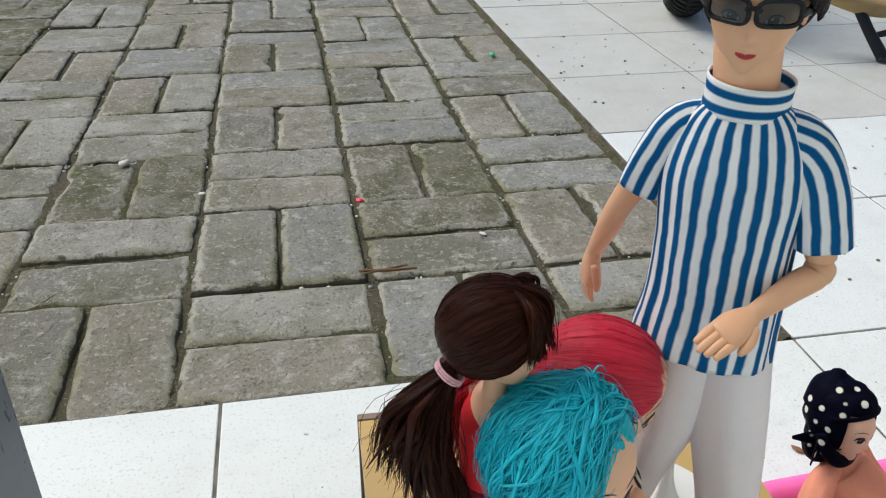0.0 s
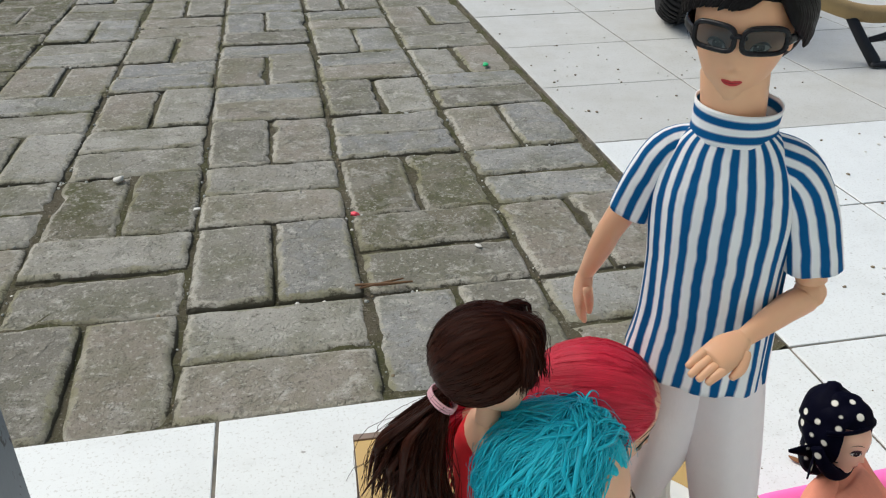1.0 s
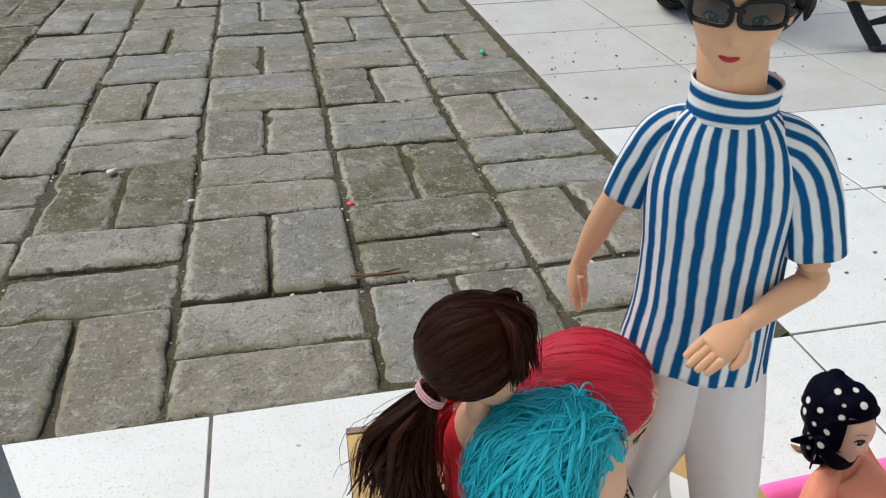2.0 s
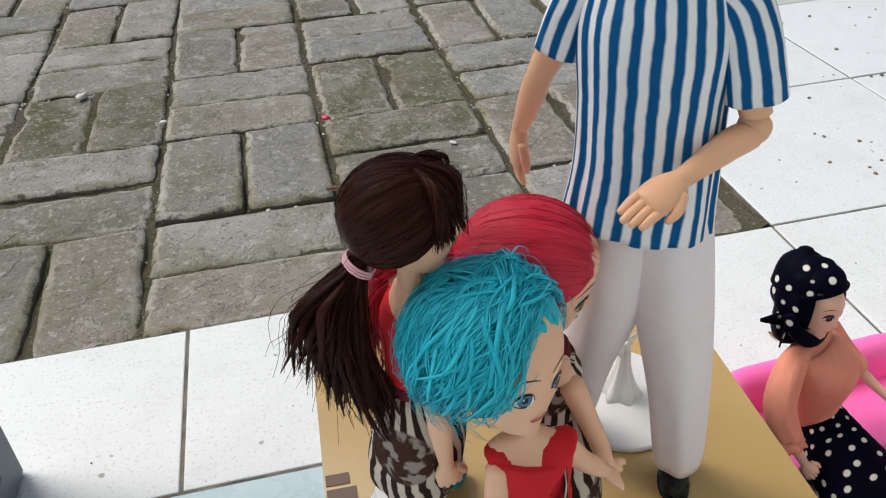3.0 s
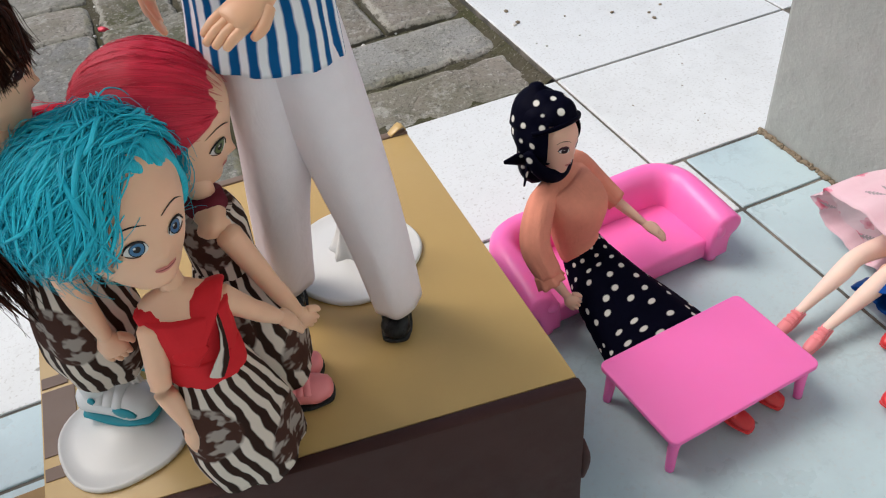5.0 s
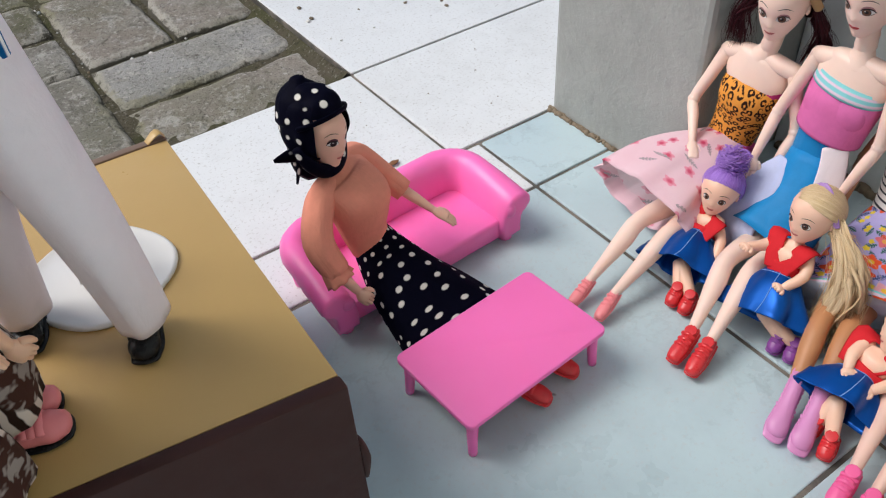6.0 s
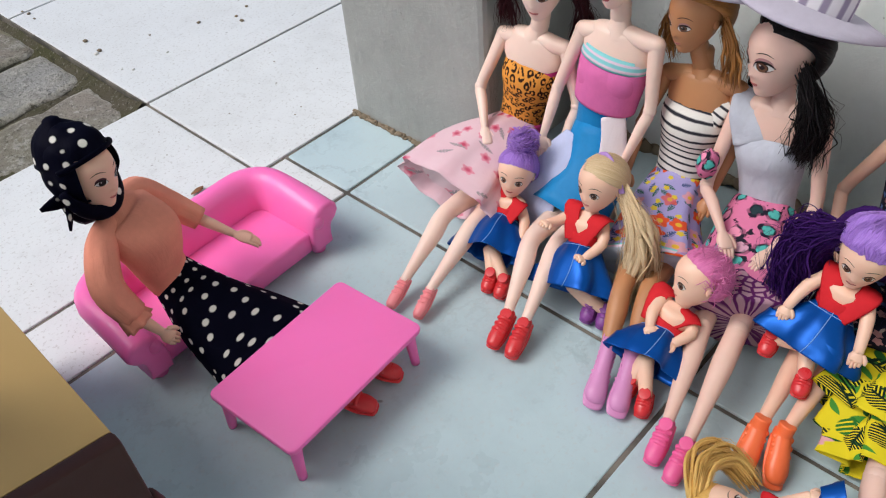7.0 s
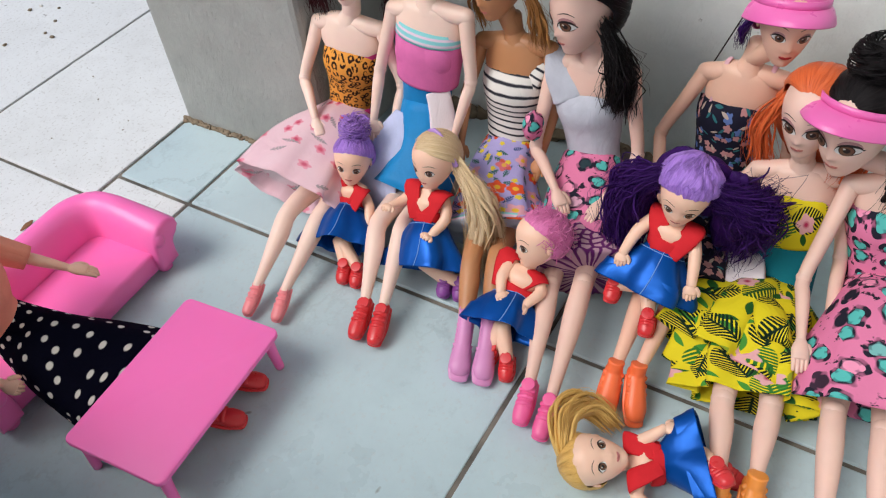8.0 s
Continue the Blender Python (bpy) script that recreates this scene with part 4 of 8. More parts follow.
def head(f, c, front, up, h, flesh, iris, lips, width=1.0, eyes=1.0, brow=eye_dark, lid=None, snub=1.0, low=0.0, tall=1.0, gap=0.165):
    """A doll's moulded head with printed eyes, brows and mouth: h is its height from chin to crown."""
    c, F, U = Vector(c), Vector(front).normalized(), Vector(up)
    U = (U - F * U.dot(F)).normalized()
    S = F.cross(U)

    def section(z):
        i = max(k for k in range(len(FACE) - 1) if FACE[k][0] <= z + 1e-9)
        p, q = FACE[i], FACE[i + 1]
        t = (z - p[0]) / (q[0] - p[0])
        a = FACE[max(i - 1, 0)]
        b = FACE[min(i + 2, len(FACE) - 1)]
        w = (-0.5 * t + t * t - 0.5 * t ** 3, 1 - 2.5 * t * t + 1.5 * t ** 3, 0.5 * t + 2 * t * t - 1.5 * t ** 3, -0.5 * t * t + 0.5 * t ** 3)
        v = [a[k] * w[0] + p[k] * w[1] + q[k] * w[2] + b[k] * w[3] for k in (1, 2, 3)]
        return max(v[0], 0.01) * width, max(v[1], 0.01), v[2]

    def bell(s, z, s0, z0, ws, wz):
        return math.exp(-((s - s0) / ws) ** 2 - ((z - z0) / wz) ** 2)

    def relief(s, z):
        n = snub * (0.050 * bell(s, z, 0, -0.155 + low * 0.7, 0.042, 0.038) + 0.026 * bell(s, z, 0, -0.09 + low * 0.8, 0.032, 0.085))
        n += 0.016 * bell(s, z, 0, -0.30 + low * 0.3, 0.085, 0.040) + 0.016 * bell(s, z, 0, -0.44, 0.08, 0.05) - 0.005 * bell(s, z, 0, -0.365, 0.08, 0.03)
        for g in (-1, 1):
            n += 0.014 * bell(s, z, g * 0.19 * width, -0.20, 0.10, 0.10) - 0.020 * bell(s, z, g * (gap - 0.01) * width, low, 0.085, 0.06)
        return n

    def skin_at(s, z, lift=0.0):
        a, b, o = section(z)
        k = math.sqrt(max(0.0, 1 - (s / a) ** 2))
        N = (F * max(0.25, k) + S * (s / a)).normalized()
        return c + U * (z * h) + S * (s * h) + F * ((o + b * k + relief(s, z) * min(1.0, 2 * k)) * h) + N * lift

    zs = [-0.5 + 0.03 * (i / 4) for i in range(4)] + [-0.47 + 0.94 * i / 42 for i in range(43)] + [0.485, 0.495, 0.5]
    rows = []
    for z in zs:
        a, b, o = section(z)
        row = []
        for k in range(44):
            t = 2 * math.pi * k / 44
            s, m = a * math.cos(t), math.sin(t)
            row.append(c + U * (z * h) + S * (s * h) + F * ((o + b * m + (relief(s, z) * min(1.0, 2 * m) if m > 0 else 0)) * h))
        rows.append(row)
    f.rings(rows, flesh)

    def decal(s0, z0, edge, mat, lift, n=20, clip=None):
        """A printed patch that follows the skin; edge(angle) gives its outline round (s0, z0)."""
        rings = []
        for r in (1.0, 0.66, 0.33):
            row = []
            for i in range(n):
                x, y = edge(2 * math.pi * i / n)
                s, z = s0 + x * r, z0 + y * r
                if clip:
                    s, z = clip(s, z)
                row.append(skin_at(s, z, lift))
            rings.append(row)
        f.rings(rings, mat, True, (False, True))

    def stroke(points, widths, mat, lift):
        rows = [[skin_at(s, z - w, lift * 0.4), skin_at(s, z - w * 0.5, lift), skin_at(s, z + w * 0.5, lift), skin_at(s, z + w, lift * 0.4)] for (s, z), w in zip(points, widths)]
        f.rings(rows, mat, False)

    unit = 0.0024 * h
    for g in (-1, 1):
        x0, z0, we = g * gap * width, low - 0.005, 0.092 * eyes
        hu, hl = 0.062 * eyes * tall, 0.044 * eyes * tall
        tilt = 0.09 * g

        def upper(x):
            return z0 + tilt * (x - x0) + hu * math.sqrt(max(0.0, 1 - ((x - x0) / we) ** 2))

        def lower(x):
            return z0 + tilt * (x - x0) - hl * math.sqrt(max(0.0, 1 - ((x - x0) / we) ** 2))

        def inside(s, z):
            return s, min(max(z, lower(s)), upper(s))
        decal(x0, z0, lambda a: (we * math.cos(a), (hu if math.sin(a) > 0 else hl) * math.sin(a) + tilt * we * math.cos(a)), eye_white, unit)
        ix = x0 - g * 0.006
        for r, mat, up_ in ((0.055 * tall ** 0.4, eye_dark, 2.0), (0.048 * tall ** 0.4, iris, 2.8), (0.025 * tall ** 0.4, eye_dark, 3.6)):
            decal(ix, z0 + 0.006, lambda a: (r * eyes * math.cos(a), r * 1.1 * eyes * math.sin(a)), mat, unit * up_, 16, inside)
        decal(ix + 0.016 * eyes, z0 + 0.026 * eyes, lambda a: (0.011 * eyes * math.cos(a), 0.012 * eyes * math.sin(a)), eye_white, unit * 4.6, 8, inside)
        xs = [x0 + g * we * t for t in (-1.0, -0.8, -0.5, -0.2, 0.1, 0.4, 0.7, 0.92, 1.02, 1.12)]
        lash = [(x, upper(x) if abs(x - x0) < we else z0 + tilt * (x - x0) + 0.03 * eyes * (abs(x - x0) / we - 1)) for x in xs]
        if lid:
            stroke([(x, z + 0.022 * eyes) for x, z in lash[1:-1]], [0.006 * eyes, 0.018 * eyes, 0.024 * eyes, 0.026 * eyes, 0.026 * eyes, 0.024 * eyes, 0.018 * eyes, 0.006 * eyes], lid, unit * 2)
        stroke(lash, [0.004 * eyes, 0.008 * eyes, 0.012 * eyes, 0.014 * eyes, 0.015 * eyes, 0.016 * eyes, 0.016 * eyes, 0.014 * eyes, 0.010 * eyes, 0.002], eye_dark, unit * 5)
        stroke([(x, lower(x)) for x in xs[3:8]], [0.002, 0.003, 0.004, 0.005, 0.003], eye_brown, unit * 4)
        bz = low + 0.125 + 0.03 * eyes
        stroke([(x0 + g * t * 0.1 * width, bz + q) for t, q in ((-0.85, -0.008), (-0.45, 0.010), (0.0, 0.022), (0.5, 0.020), (0.95, -0.004), (1.2, -0.026))], [0.002, 0.005, 0.006, 0.006, 0.004, 0.001], brow, unit * 2)
        f.blob(c + S * (g * 0.385 * h * width) - F * 0.03 * h - U * 0.05 * h, (0.028 * h, 0.05 * h, 0.075 * h), flesh, (S, F, U), 12, 8)
    mz = -0.297 + low * 0.3
    smile = lambda x: 0.016 * (abs(x) / 0.078) ** 2
    decal(0, mz, lambda a: (0.078 * math.cos(a), smile(0.078 * math.cos(a)) + ((0.024 - 0.007 * math.exp(-(math.cos(a) / 0.18) ** 2)) * math.sin(a) if math.sin(a) > 0 else 0.030 * math.sin(a))), lips, unit * 1.6, 24)
    stroke([(x, mz - 0.003 + smile(x)) for x in (-0.072, -0.04, 0, 0.04, 0.072)], [0.001, 0.003, 0.0035, 0.003, 0.001], lip_line, unit * 3)
    return F, U, S


def combed(f, c, F, U, S, h, mat, tie, n=120, fringe=0.18, seed=1, grow=1.0, thick=0.014, slope=0.42, low=-0.72, wave=0.0, line=None, window=None, twist=0.0):
    """A skin of hair combed from the hairline over the crown to a tie point (directions along S, F, U)."""
    r = random.Random(seed)
    c = Vector(c)
    R = (0.435 * h * grow, 0.50 * h * grow, 0.47 * h * grow)
    o = c - F * 0.045 * h + U * 0.06 * h

    def on(d, k=1.0):
        return o + S * (d[0] * R[0] * k) + F * (d[1] * R[1] * k) + U * (d[2] * R[2] * k)

    def hairy(d):
        if window:
            return not (d.y > window[0] and d.z < window[1] - 0.25 * abs(d.x)) and d.z > low
        if line:
            return (d.z > line[0] + line[1] * d.y or d.y < -0.6) and d.z > low
        return (d.z > fringe + slope * max(0, d.y) or d.y < -0.12 - 0.1 * d.z) and d.z > low
    goal = Vector(tie).normalized()
    e1 = goal.orthogonal().normalized()
    e2 = goal.cross(e1)
    M, reach = 144, []

    def way(az, phi):
        return goal * math.cos(phi) + (e1 * math.cos(az) + e2 * math.sin(az)) * math.sin(phi)
    for j in range(M):
        az, phi = 2 * math.pi * j / M, 0.2
        while phi < 2.9 and hairy(way(az, phi)):
            phi += 0.02
        reach.append(phi)
    even = [sum(sorted(reach[(j + k) % M] for k in range(-5, 6))[2:9]) / 7 for j in range(M)]
    smooth = [(0.07 * noise.noise(Vector((j * 0.3, seed, 0))) if wave else 0) + sum(even[(j + k) % M] for k in range(-3, 4)) / 7 + 0.012 * noise.noise(Vector((j * 0.8, seed, 4))) for j in range(M)]
    ridge = [0.030 * noise.noise(Vector((math.cos(2 * math.pi * j / M) * 5, math.sin(2 * math.pi * j / M) * 5, seed))) + 0.012 * noise.noise(Vector((math.cos(2 * math.pi * j / M) * 16, math.sin(2 * math.pi * j / M) * 16, seed))) for j in range(M)]
    rows, N = [], 18
    for i in range(N + 1):
        t = i / N
        k = 1.0 - 0.10 * max(0.0, (t - 0.8) / 0.2) ** 2
        rows.append([on(way(2 * math.pi * j / M + twist * math.sin(5.5 * t + 4 * noise.noise(Vector((math.cos(2 * math.pi * j / M) * 2, math.sin(2 * math.pi * j / M) * 2, 9)))) * min(1, 3 * t), max(0.02, t * smooth[j])), k + ridge[j] * math.sin(math.pi * min(1, 0.15 + 0.7 * t)) + (wave * noise.noise(Vector((ridge[j] * 30, t * 4 + math.sin(2 * math.pi * j / M * 3), 2 * math.cos(2 * math.pi * j / M)))) * min(1, 4 * t) if wave else 0)) for j in range(M)])
    f.rings(rows, mat, True, (False, False), [h * 0.075 * i for i in range(N + 1)], 2.6 * h)
    # single hairs on top and along the hairline
    for q in range(int(n * 0.9)):
        j = r.random() * M
        az, end = 2 * math.pi * j / M, smooth[int(j) % M]
        t0, t1, lift = r.uniform(0.0, 0.5), r.uniform(0.70, 0.95), r.uniform(1.0, 1.02)
        pts = [on(way(az + r.gauss(0, 0.02), end * (t0 + (t1 - t0) * u)), lift - (0.05 if t1 > 0.97 and u > 0.9 else 0)) for u in (0, 0.3, 0.6, 0.85, 1)]
        f.lock(pts, 0.00012, 0.00008, mat, 3, 1)
    return on


def strands(f, starts, ends, mat, n, r0, sag=(0, 0, -0.01), jitter=0.004, seed=1, curl=0.0, mid=0.5):
    """A mass of soft flat locks and loose single hairs from one small region to another, sagging between."""
    r = random.Random(seed)
    a0, a1 = Vector(starts[0]), Vector(starts[1])
    b0, b1 = Vector(ends[0]), Vector(ends[1])

    def route(spread, phase):
        def j(s=1.0):
            return Vector((r.gauss(0, 1), r.gauss(0, 1), r.gauss(0, 1))) * jitter * s * spread
        a, b = a0.lerp(a1, r.random()) + j(0.4), b0.lerp(b1, r.random()) + j(1.2)
        m = a.lerp(b, mid) + Vector(sag) + j(0.9)
        pts = [a, a.lerp(m, 0.55) + Vector(sag) * 0.25 + j(0.3), m, m.lerp(b, 0.5) + j(0.4), b]
        if curl:
            full = []
            for i in range(4):
                for t in (0, 0.33, 0.67):
                    ph = (i + t) * 2.6 + phase
                    full.append(pts[i].lerp(pts[i + 1], t) + Vector((math.cos(ph), math.sin(ph), math.sin(ph * 1.3))) * curl * min(1, (i + t) * 0.8))
            pts = full + [b]
        return pts
    wide = max(0.0008, min(0.0021, jitter * 0.46))
    if curl:
        wide *= 0.26
    for k in range(max(9, int(n * (1.3 if curl else 0.22)))):
        pts = route(0.85, r.uniform(0, 6.28))
        w = wide * r.uniform(0.7, 1.3)
        rad = [(w * q, w * q * 0.55) for q in [0.6] + [1.0] * (len(pts) - 3) + [0.75, 0.10]]
        f.tube(pts, rad, mat, (r.gauss(0, 1), r.gauss(0, 1), r.gauss(0, 1)), 8, 3 if not curl else 2, (3, 0.10, r.uniform(0, 6)), (0.2, 0.1))
    for k in range(int(n * (1.2 if curl else 0.9))):
        f.lock(route(1.1, r.uniform(0, 6.28)), 0.00012, 0.00008, mat, 3, 1 if curl else 2)


def hand(f, wrist, tip, palm, flesh, k=1.0):
    """A moulded hand: flat palm, four close fingers and a thumb."""
    w, t, P = Vector(wrist), Vector(tip), Vector(palm).normalized()
    D = (t - w).normalized()
    A = D.cross(P).normalized()
    L = (t - w).length
    f.tube([w, w.lerp(t, 0.28), w.lerp(t, 0.58)], [(0.0034 * k, 0.0029 * k), (0.0058 * k, 0.0032 * k), (0.0056 * k, 0.0027 * k)], flesh, A, 14, ends=(0.6, 0.4))
    for i in range(4):
        s = (i - 1.5) * 0.0027 * k
        a = w.lerp(t, 0.52) + A * s
        e = t + A * s * 0.95 - D * (0.0008 + 0.0016 * abs(i - 1.2)) * k
        f.tube([a, a.lerp(e, 0.55) + P * 0.0006 * k, e + P * 0.0022 * k], [0.0017 * k, 0.0016 * k, 0.0012 * k], flesh, A, 9, 3)
    a = w.lerp(t, 0.16) + A * 0.0042 * k
    f.tube([a, a + A * 0.0026 * k + D * L * 0.20 + P * 0.0008 * k, a + A * 0.0030 * k + D * L * 0.38 + P * 0.0016 * k], [0.0021 * k, 0.0019 * k, 0.0012 * k], flesh, A, 9, 3)


def arm(f, sh, el, wr, tip, flesh, k=1.0, palm=(0, 0, -1), joint=False):
    f.tube([sh, Vector(sh).lerp(Vector(el), 0.5), el, Vector(el).lerp(Vector(wr), 0.35), wr], [0.0064 * k, 0.0056 * k, 0.0048 * k, 0.0048 * k, 0.0031 * k], flesh, (0, 0.3, 1), 12)
    if joint:
        f.blob(el, (0.0054 * k,) * 3, flesh, nu=12, nv=8)
    hand(f, wr, tip, palm, flesh, k)


def leg(f, hip, kn, an, flesh, k=1.0):
    hip, kn, an = Vector(hip), Vector(kn), Vector(an)
    f.tube([hip, hip.lerp(kn, 0.5), kn, kn.lerp(an, 0.3), kn.lerp(an, 0.7), an], [0.0125 * k, 0.0108 * k, 0.0080 * k, 0.0083 * k, 0.0056 * k, 0.0040 * k], flesh, (0, 1, 0.2), 14)


def shoe(f, an, toe, mat, up=(0, 0, 1), k=1.0, high=0.008, sole=None):
    """A small boot or shoe from ankle to toe."""
    an, toe, U = Vector(an), Vector(toe), Vector(up).normalized()
    D = (toe - an).normalized()
    A = D.cross(U).normalized()
    f.tube([an + U * high * k, an + U * high * 0.4 * k, an - U * 0.003 * k], [0.0056 * k, 0.0054 * k, 0.0060 * k], mat, A, 12, ends=(0.05, 0.3))
    f.tube([an - D * 0.004 * k - U * 0.002 * k, an.lerp(toe, 0.35) - U * 0.001 * k, an.lerp(toe, 0.75) - U * 0.0006 * k, toe], [(0.0060 * k, 0.0058 * k), (0.0066 * k, 0.0060 * k), (0.0076 * k, 0.0058 * k), (0.0064 * k, 0.0046 * k)], mat, A, 18, ends=(0.8, 0.9))
    f.tube([an - D * 0.005 * k - U * 0.0062 * k, an.lerp(toe, 0.5) - U * 0.006 * k, toe - U * 0.0034 * k + D * 0.002 * k], [(0.0066 * k, 0.0018 * k), (0.0080 * k, 0.0018 * k), (0.0066 * k, 0.0016 * k)], sole or mat, A, 18, ends=(0.8, 1.6))
    for t in (0.15, 0.29, 0.43, 0.57, 0.71, 0.85, 1.0) if high > 0.012 else ():
        p = an + U * high * t * k
        f.tube([p + A * (0.0058 * k * math.cos(w)) + D * (0.0058 * k * math.sin(w)) for w in [2 * math.pi * q / 14 for q in range(15)]], [0.0007 * k] * 15, mat, U, 6, 1)
    for t in (0.15, 0.35, 0.55):
        p = an.lerp(toe, t) + U * 0.0042 * k
        f.tube([p - A * 0.006 * k - U * 0.002 * k, p + U * 0.0012 * k, p + A * 0.006 * k - U * 0.002 * k], [(0.0020 * k, 0.0012 * k)] * 3, mat, D, 8, 3)


def trunk(f, pel, wai, che, nec, side, flesh, k=1.0):
    """The body from hips to neck."""
    f.tube([pel, wai, che, Vector(che).lerp(Vector(nec), 0.65), nec], [(0.0195 * k, 0.0155 * k), (0.0125 * k, 0.0105 * k), (0.0185 * k, 0.0145 * k), (0.0205 * k, 0.0085 * k), (0.0066 * k, 0.0066 * k)], flesh, side, 18)
    up = (Vector(nec) - Vector(che)).normalized()
    f.tube([nec, Vector(nec) + up * 0.012 * k], [0.0064 * k, 0.0058 * k], flesh, side, 12)


def torso(f, pel, wai, che, nec, sl, sr, side, flesh, k=1.0):
    """A slim jointed body with a smooth yoke from shoulder to shoulder."""
    pel, wai, che, nec, sl, sr = [Vector(p) for p in (pel, wai, che, nec, sl, sr)]
    mid = (sl + sr) / 2
    half = (sl - sr).length / 2
    f.tube([pel, wai, che, che.lerp(mid, 0.6), mid + (nec - mid) * 0.2], [(0.0190 * k, 0.0150 * k), (0.0145 * k, 0.0110 * k), (0.0200 * k, 0.0145 * k), (half * 0.90, 0.0122 * k), (half * 0.74, 0.0086 * k)], flesh, side, 28, 4)
    rise = (nec - mid) * 0.16
    f.tube([sl, sl.lerp(mid, 0.3) + rise * 0.3, sl.lerp(mid, 0.7) + rise, mid + rise * 1.2, sr.lerp(mid, 0.7) + rise, sr.lerp(mid, 0.3) + rise * 0.3, sr],
           [(0.0057 * k, 0.0057 * k), (0.0062 * k, 0.0064 * k), (0.0068 * k, 0.0066 * k), (0.0070 * k, 0.0066 * k), (0.0068 * k, 0.0066 * k), (0.0062 * k, 0.0064 * k), (0.0057 * k, 0.0057 * k)], flesh, (0, 0, 1), 22, 5, None, (1.0, 1.0))
    up = (nec - che).normalized()
    f.tube([mid, mid.lerp(nec, 0.35), mid.lerp(nec, 0.7), nec, nec + up * 0.010 * k], [(0.0150 * k, 0.0090 * k), (0.0100 * k, 0.0080 * k), (0.0074 * k, 0.0068 * k), (0.0064 * k, 0.0062 * k), (0.0058 * k, 0.0056 * k)], flesh, side, 22, 5)


def shell(f, a, b, ra, rb, mat, side, fold=None, seg=24, mids=(), sub=4, ends=(0.05, 0.05), hem=0.0):
    return f.tube([a, *[m[0] for m in mids], b], [ra, *[m[1] for m in mids], rb], mat, side, seg, sub, fold, (ends[0], 0) if hem else ends, None, hem)


SY = (0, 1, 0)
SX = (1, 0, 0)
ROW = "dolls sitting against the wall"


def tall_doll():
    """The standing doll in a striped shirt and pale trousers, on the box."""
    f = Form()
    z = BOX[4]
    pel, wai, che, nec = (-0.345, -0.382, 0.315), (-0.345, -0.382, 0.345), (-0.347, -0.381, 0.388), (-0.347, -0.380, 0.415)
    side = Vector((0.85, -0.53, -0.02)).normalized()
    trunk(f, pel, wai, che, nec, side, skin_man, 1.0)
    c, h = Vector((-0.3495, -0.379, 0.4530)), 0.0435
    F, U, S = head(f, c, (-0.55, -0.83, -0.05), (0.02, 0, 1), h, skin_man, eye_dark, lip_red, 0.94, 0.75)
    f.tube([(-0.347, -0.380, 0.412), c - U * 0.013 + F * 0.003], [(0.0110, 0.0106), (0.0118, 0.0114)], skin_man, side, 20)
    on = combed(f, c, F, U, S, h, hair_black, (-0.35, -0.1, 0.93), 130, 0.42, 5, 1.08, slope=0.16)
    # fringe swept from a side parting, and a shorter fall over the other temple
    r = random.Random(6)
    for k in range(26):
        t = k / 25
        ends = Vector((0.05 + 0.95 * t, 0.90 - 0.75 * t, 0.44 - 0.34 * t + r.gauss(0, 0.02)))
        root = Vector((-0.36 + r.gauss(0, 0.02), 0.62 - 0.55 * t, 0.74 + 0.12 * t))
        f.tube([on(root.lerp(ends, u).normalized(), 1.0 + 0.05 * math.sin(math.pi * u) + 0.03) for u in (0, 0.3, 0.6, 0.85, 1)], [(0.0012, 0.0008), (0.0020, 0.0011), (0.0021, 0.0011), (0.0016, 0.0009), (0.0003, 0.0003)], hair_black, U, 8, 3)
    for k in range(16):
        t = k / 15
        ends = Vector((-0.78 - 0.2 * t, 0.62 - 0.8 * t, 0.16 - 0.34 * min(1, 2 * t) + r.gauss(0, 0.02)))
        root = Vector((-0.40 + r.gauss(0, 0.02), 0.60 - 0.6 * t, 0.72 + 0.12 * t))
        f.tube([on(root.lerp(ends, u).normalized(), 1.0 + 0.05 * math.sin(math.pi * u) + 0.03) for u in (0, 0.3, 0.6, 0.85, 1)], [(0.0012, 0.0008), (0.0020, 0.0011), (0.0021, 0.0011), (0.0016, 0.0009), (0.0003, 0.0003)], hair_black, U, 8, 3)
    # smoked spectacles
    for s in (-1, 1):
        o = c + S * (s * 0.0079) + F * 0.0200 + U * 0.0030
        sq = lambda v: math.copysign(abs(v) ** 0.55, v)
        loop = [o + S * (0.0067 * sq(math.cos(a))) + U * (0.0042 * sq(math.sin(a))) - F * (0.0012 + 0.0030 * s * sq(math.cos(a))) for a in [2 * math.pi * k / 24 for k in range(25)]]
        f.tube(loop, [0.0009] * 25, glasses, (0, 0, 1), 8, 1)
        mid = sum(loop[:-1], Vector()) / 24
        f.rings([loop[:-1], [mid.lerp(q, 0.5) + F * 0.0003 for q in loop[:-1]]], lens, True, (False, True))
        f.tube([mid + S * s * 0.0067 - F * 0.003, o + S * s * 0.0106 - F * 0.014, o + S * s * 0.0112 - F * 0.026], [(0.0018, 0.0008)] * 3, glasses, (0, 0, 1), 8)
    f.tube([c + F * 0.0208 - S * 0.0022 + U * 0.0038, c + F * 0.0220 + U * 0.0046, c + F * 0.0208 + S * 0.0022 + U * 0.0038], [0.0009] * 3, glasses, (0, 0, 1), 6)
    # shirt: loose body, low collar, short sleeves set in at a slant
    shell(f, (-0.347, -0.380, 0.420), (-0.3475, -0.3810, 0.313), (0.0125, 0.0118), (0.0292, 0.0225), shirt, side, (9, 0.030, 0.4), 90,
          [((-0.347, -0.3805, 0.4115), (0.0215, 0.0140)), ((-0.3465, -0.381, 0.392), (0.0275, 0.0190)), ((-0.346, -0.3812, 0.362), (0.0265, 0.0200)), ((-0.3460, -0.3812, 0.334), (0.0272, 0.0208))], sub=6, ends=(0.0, 0.0), hem=0.003)
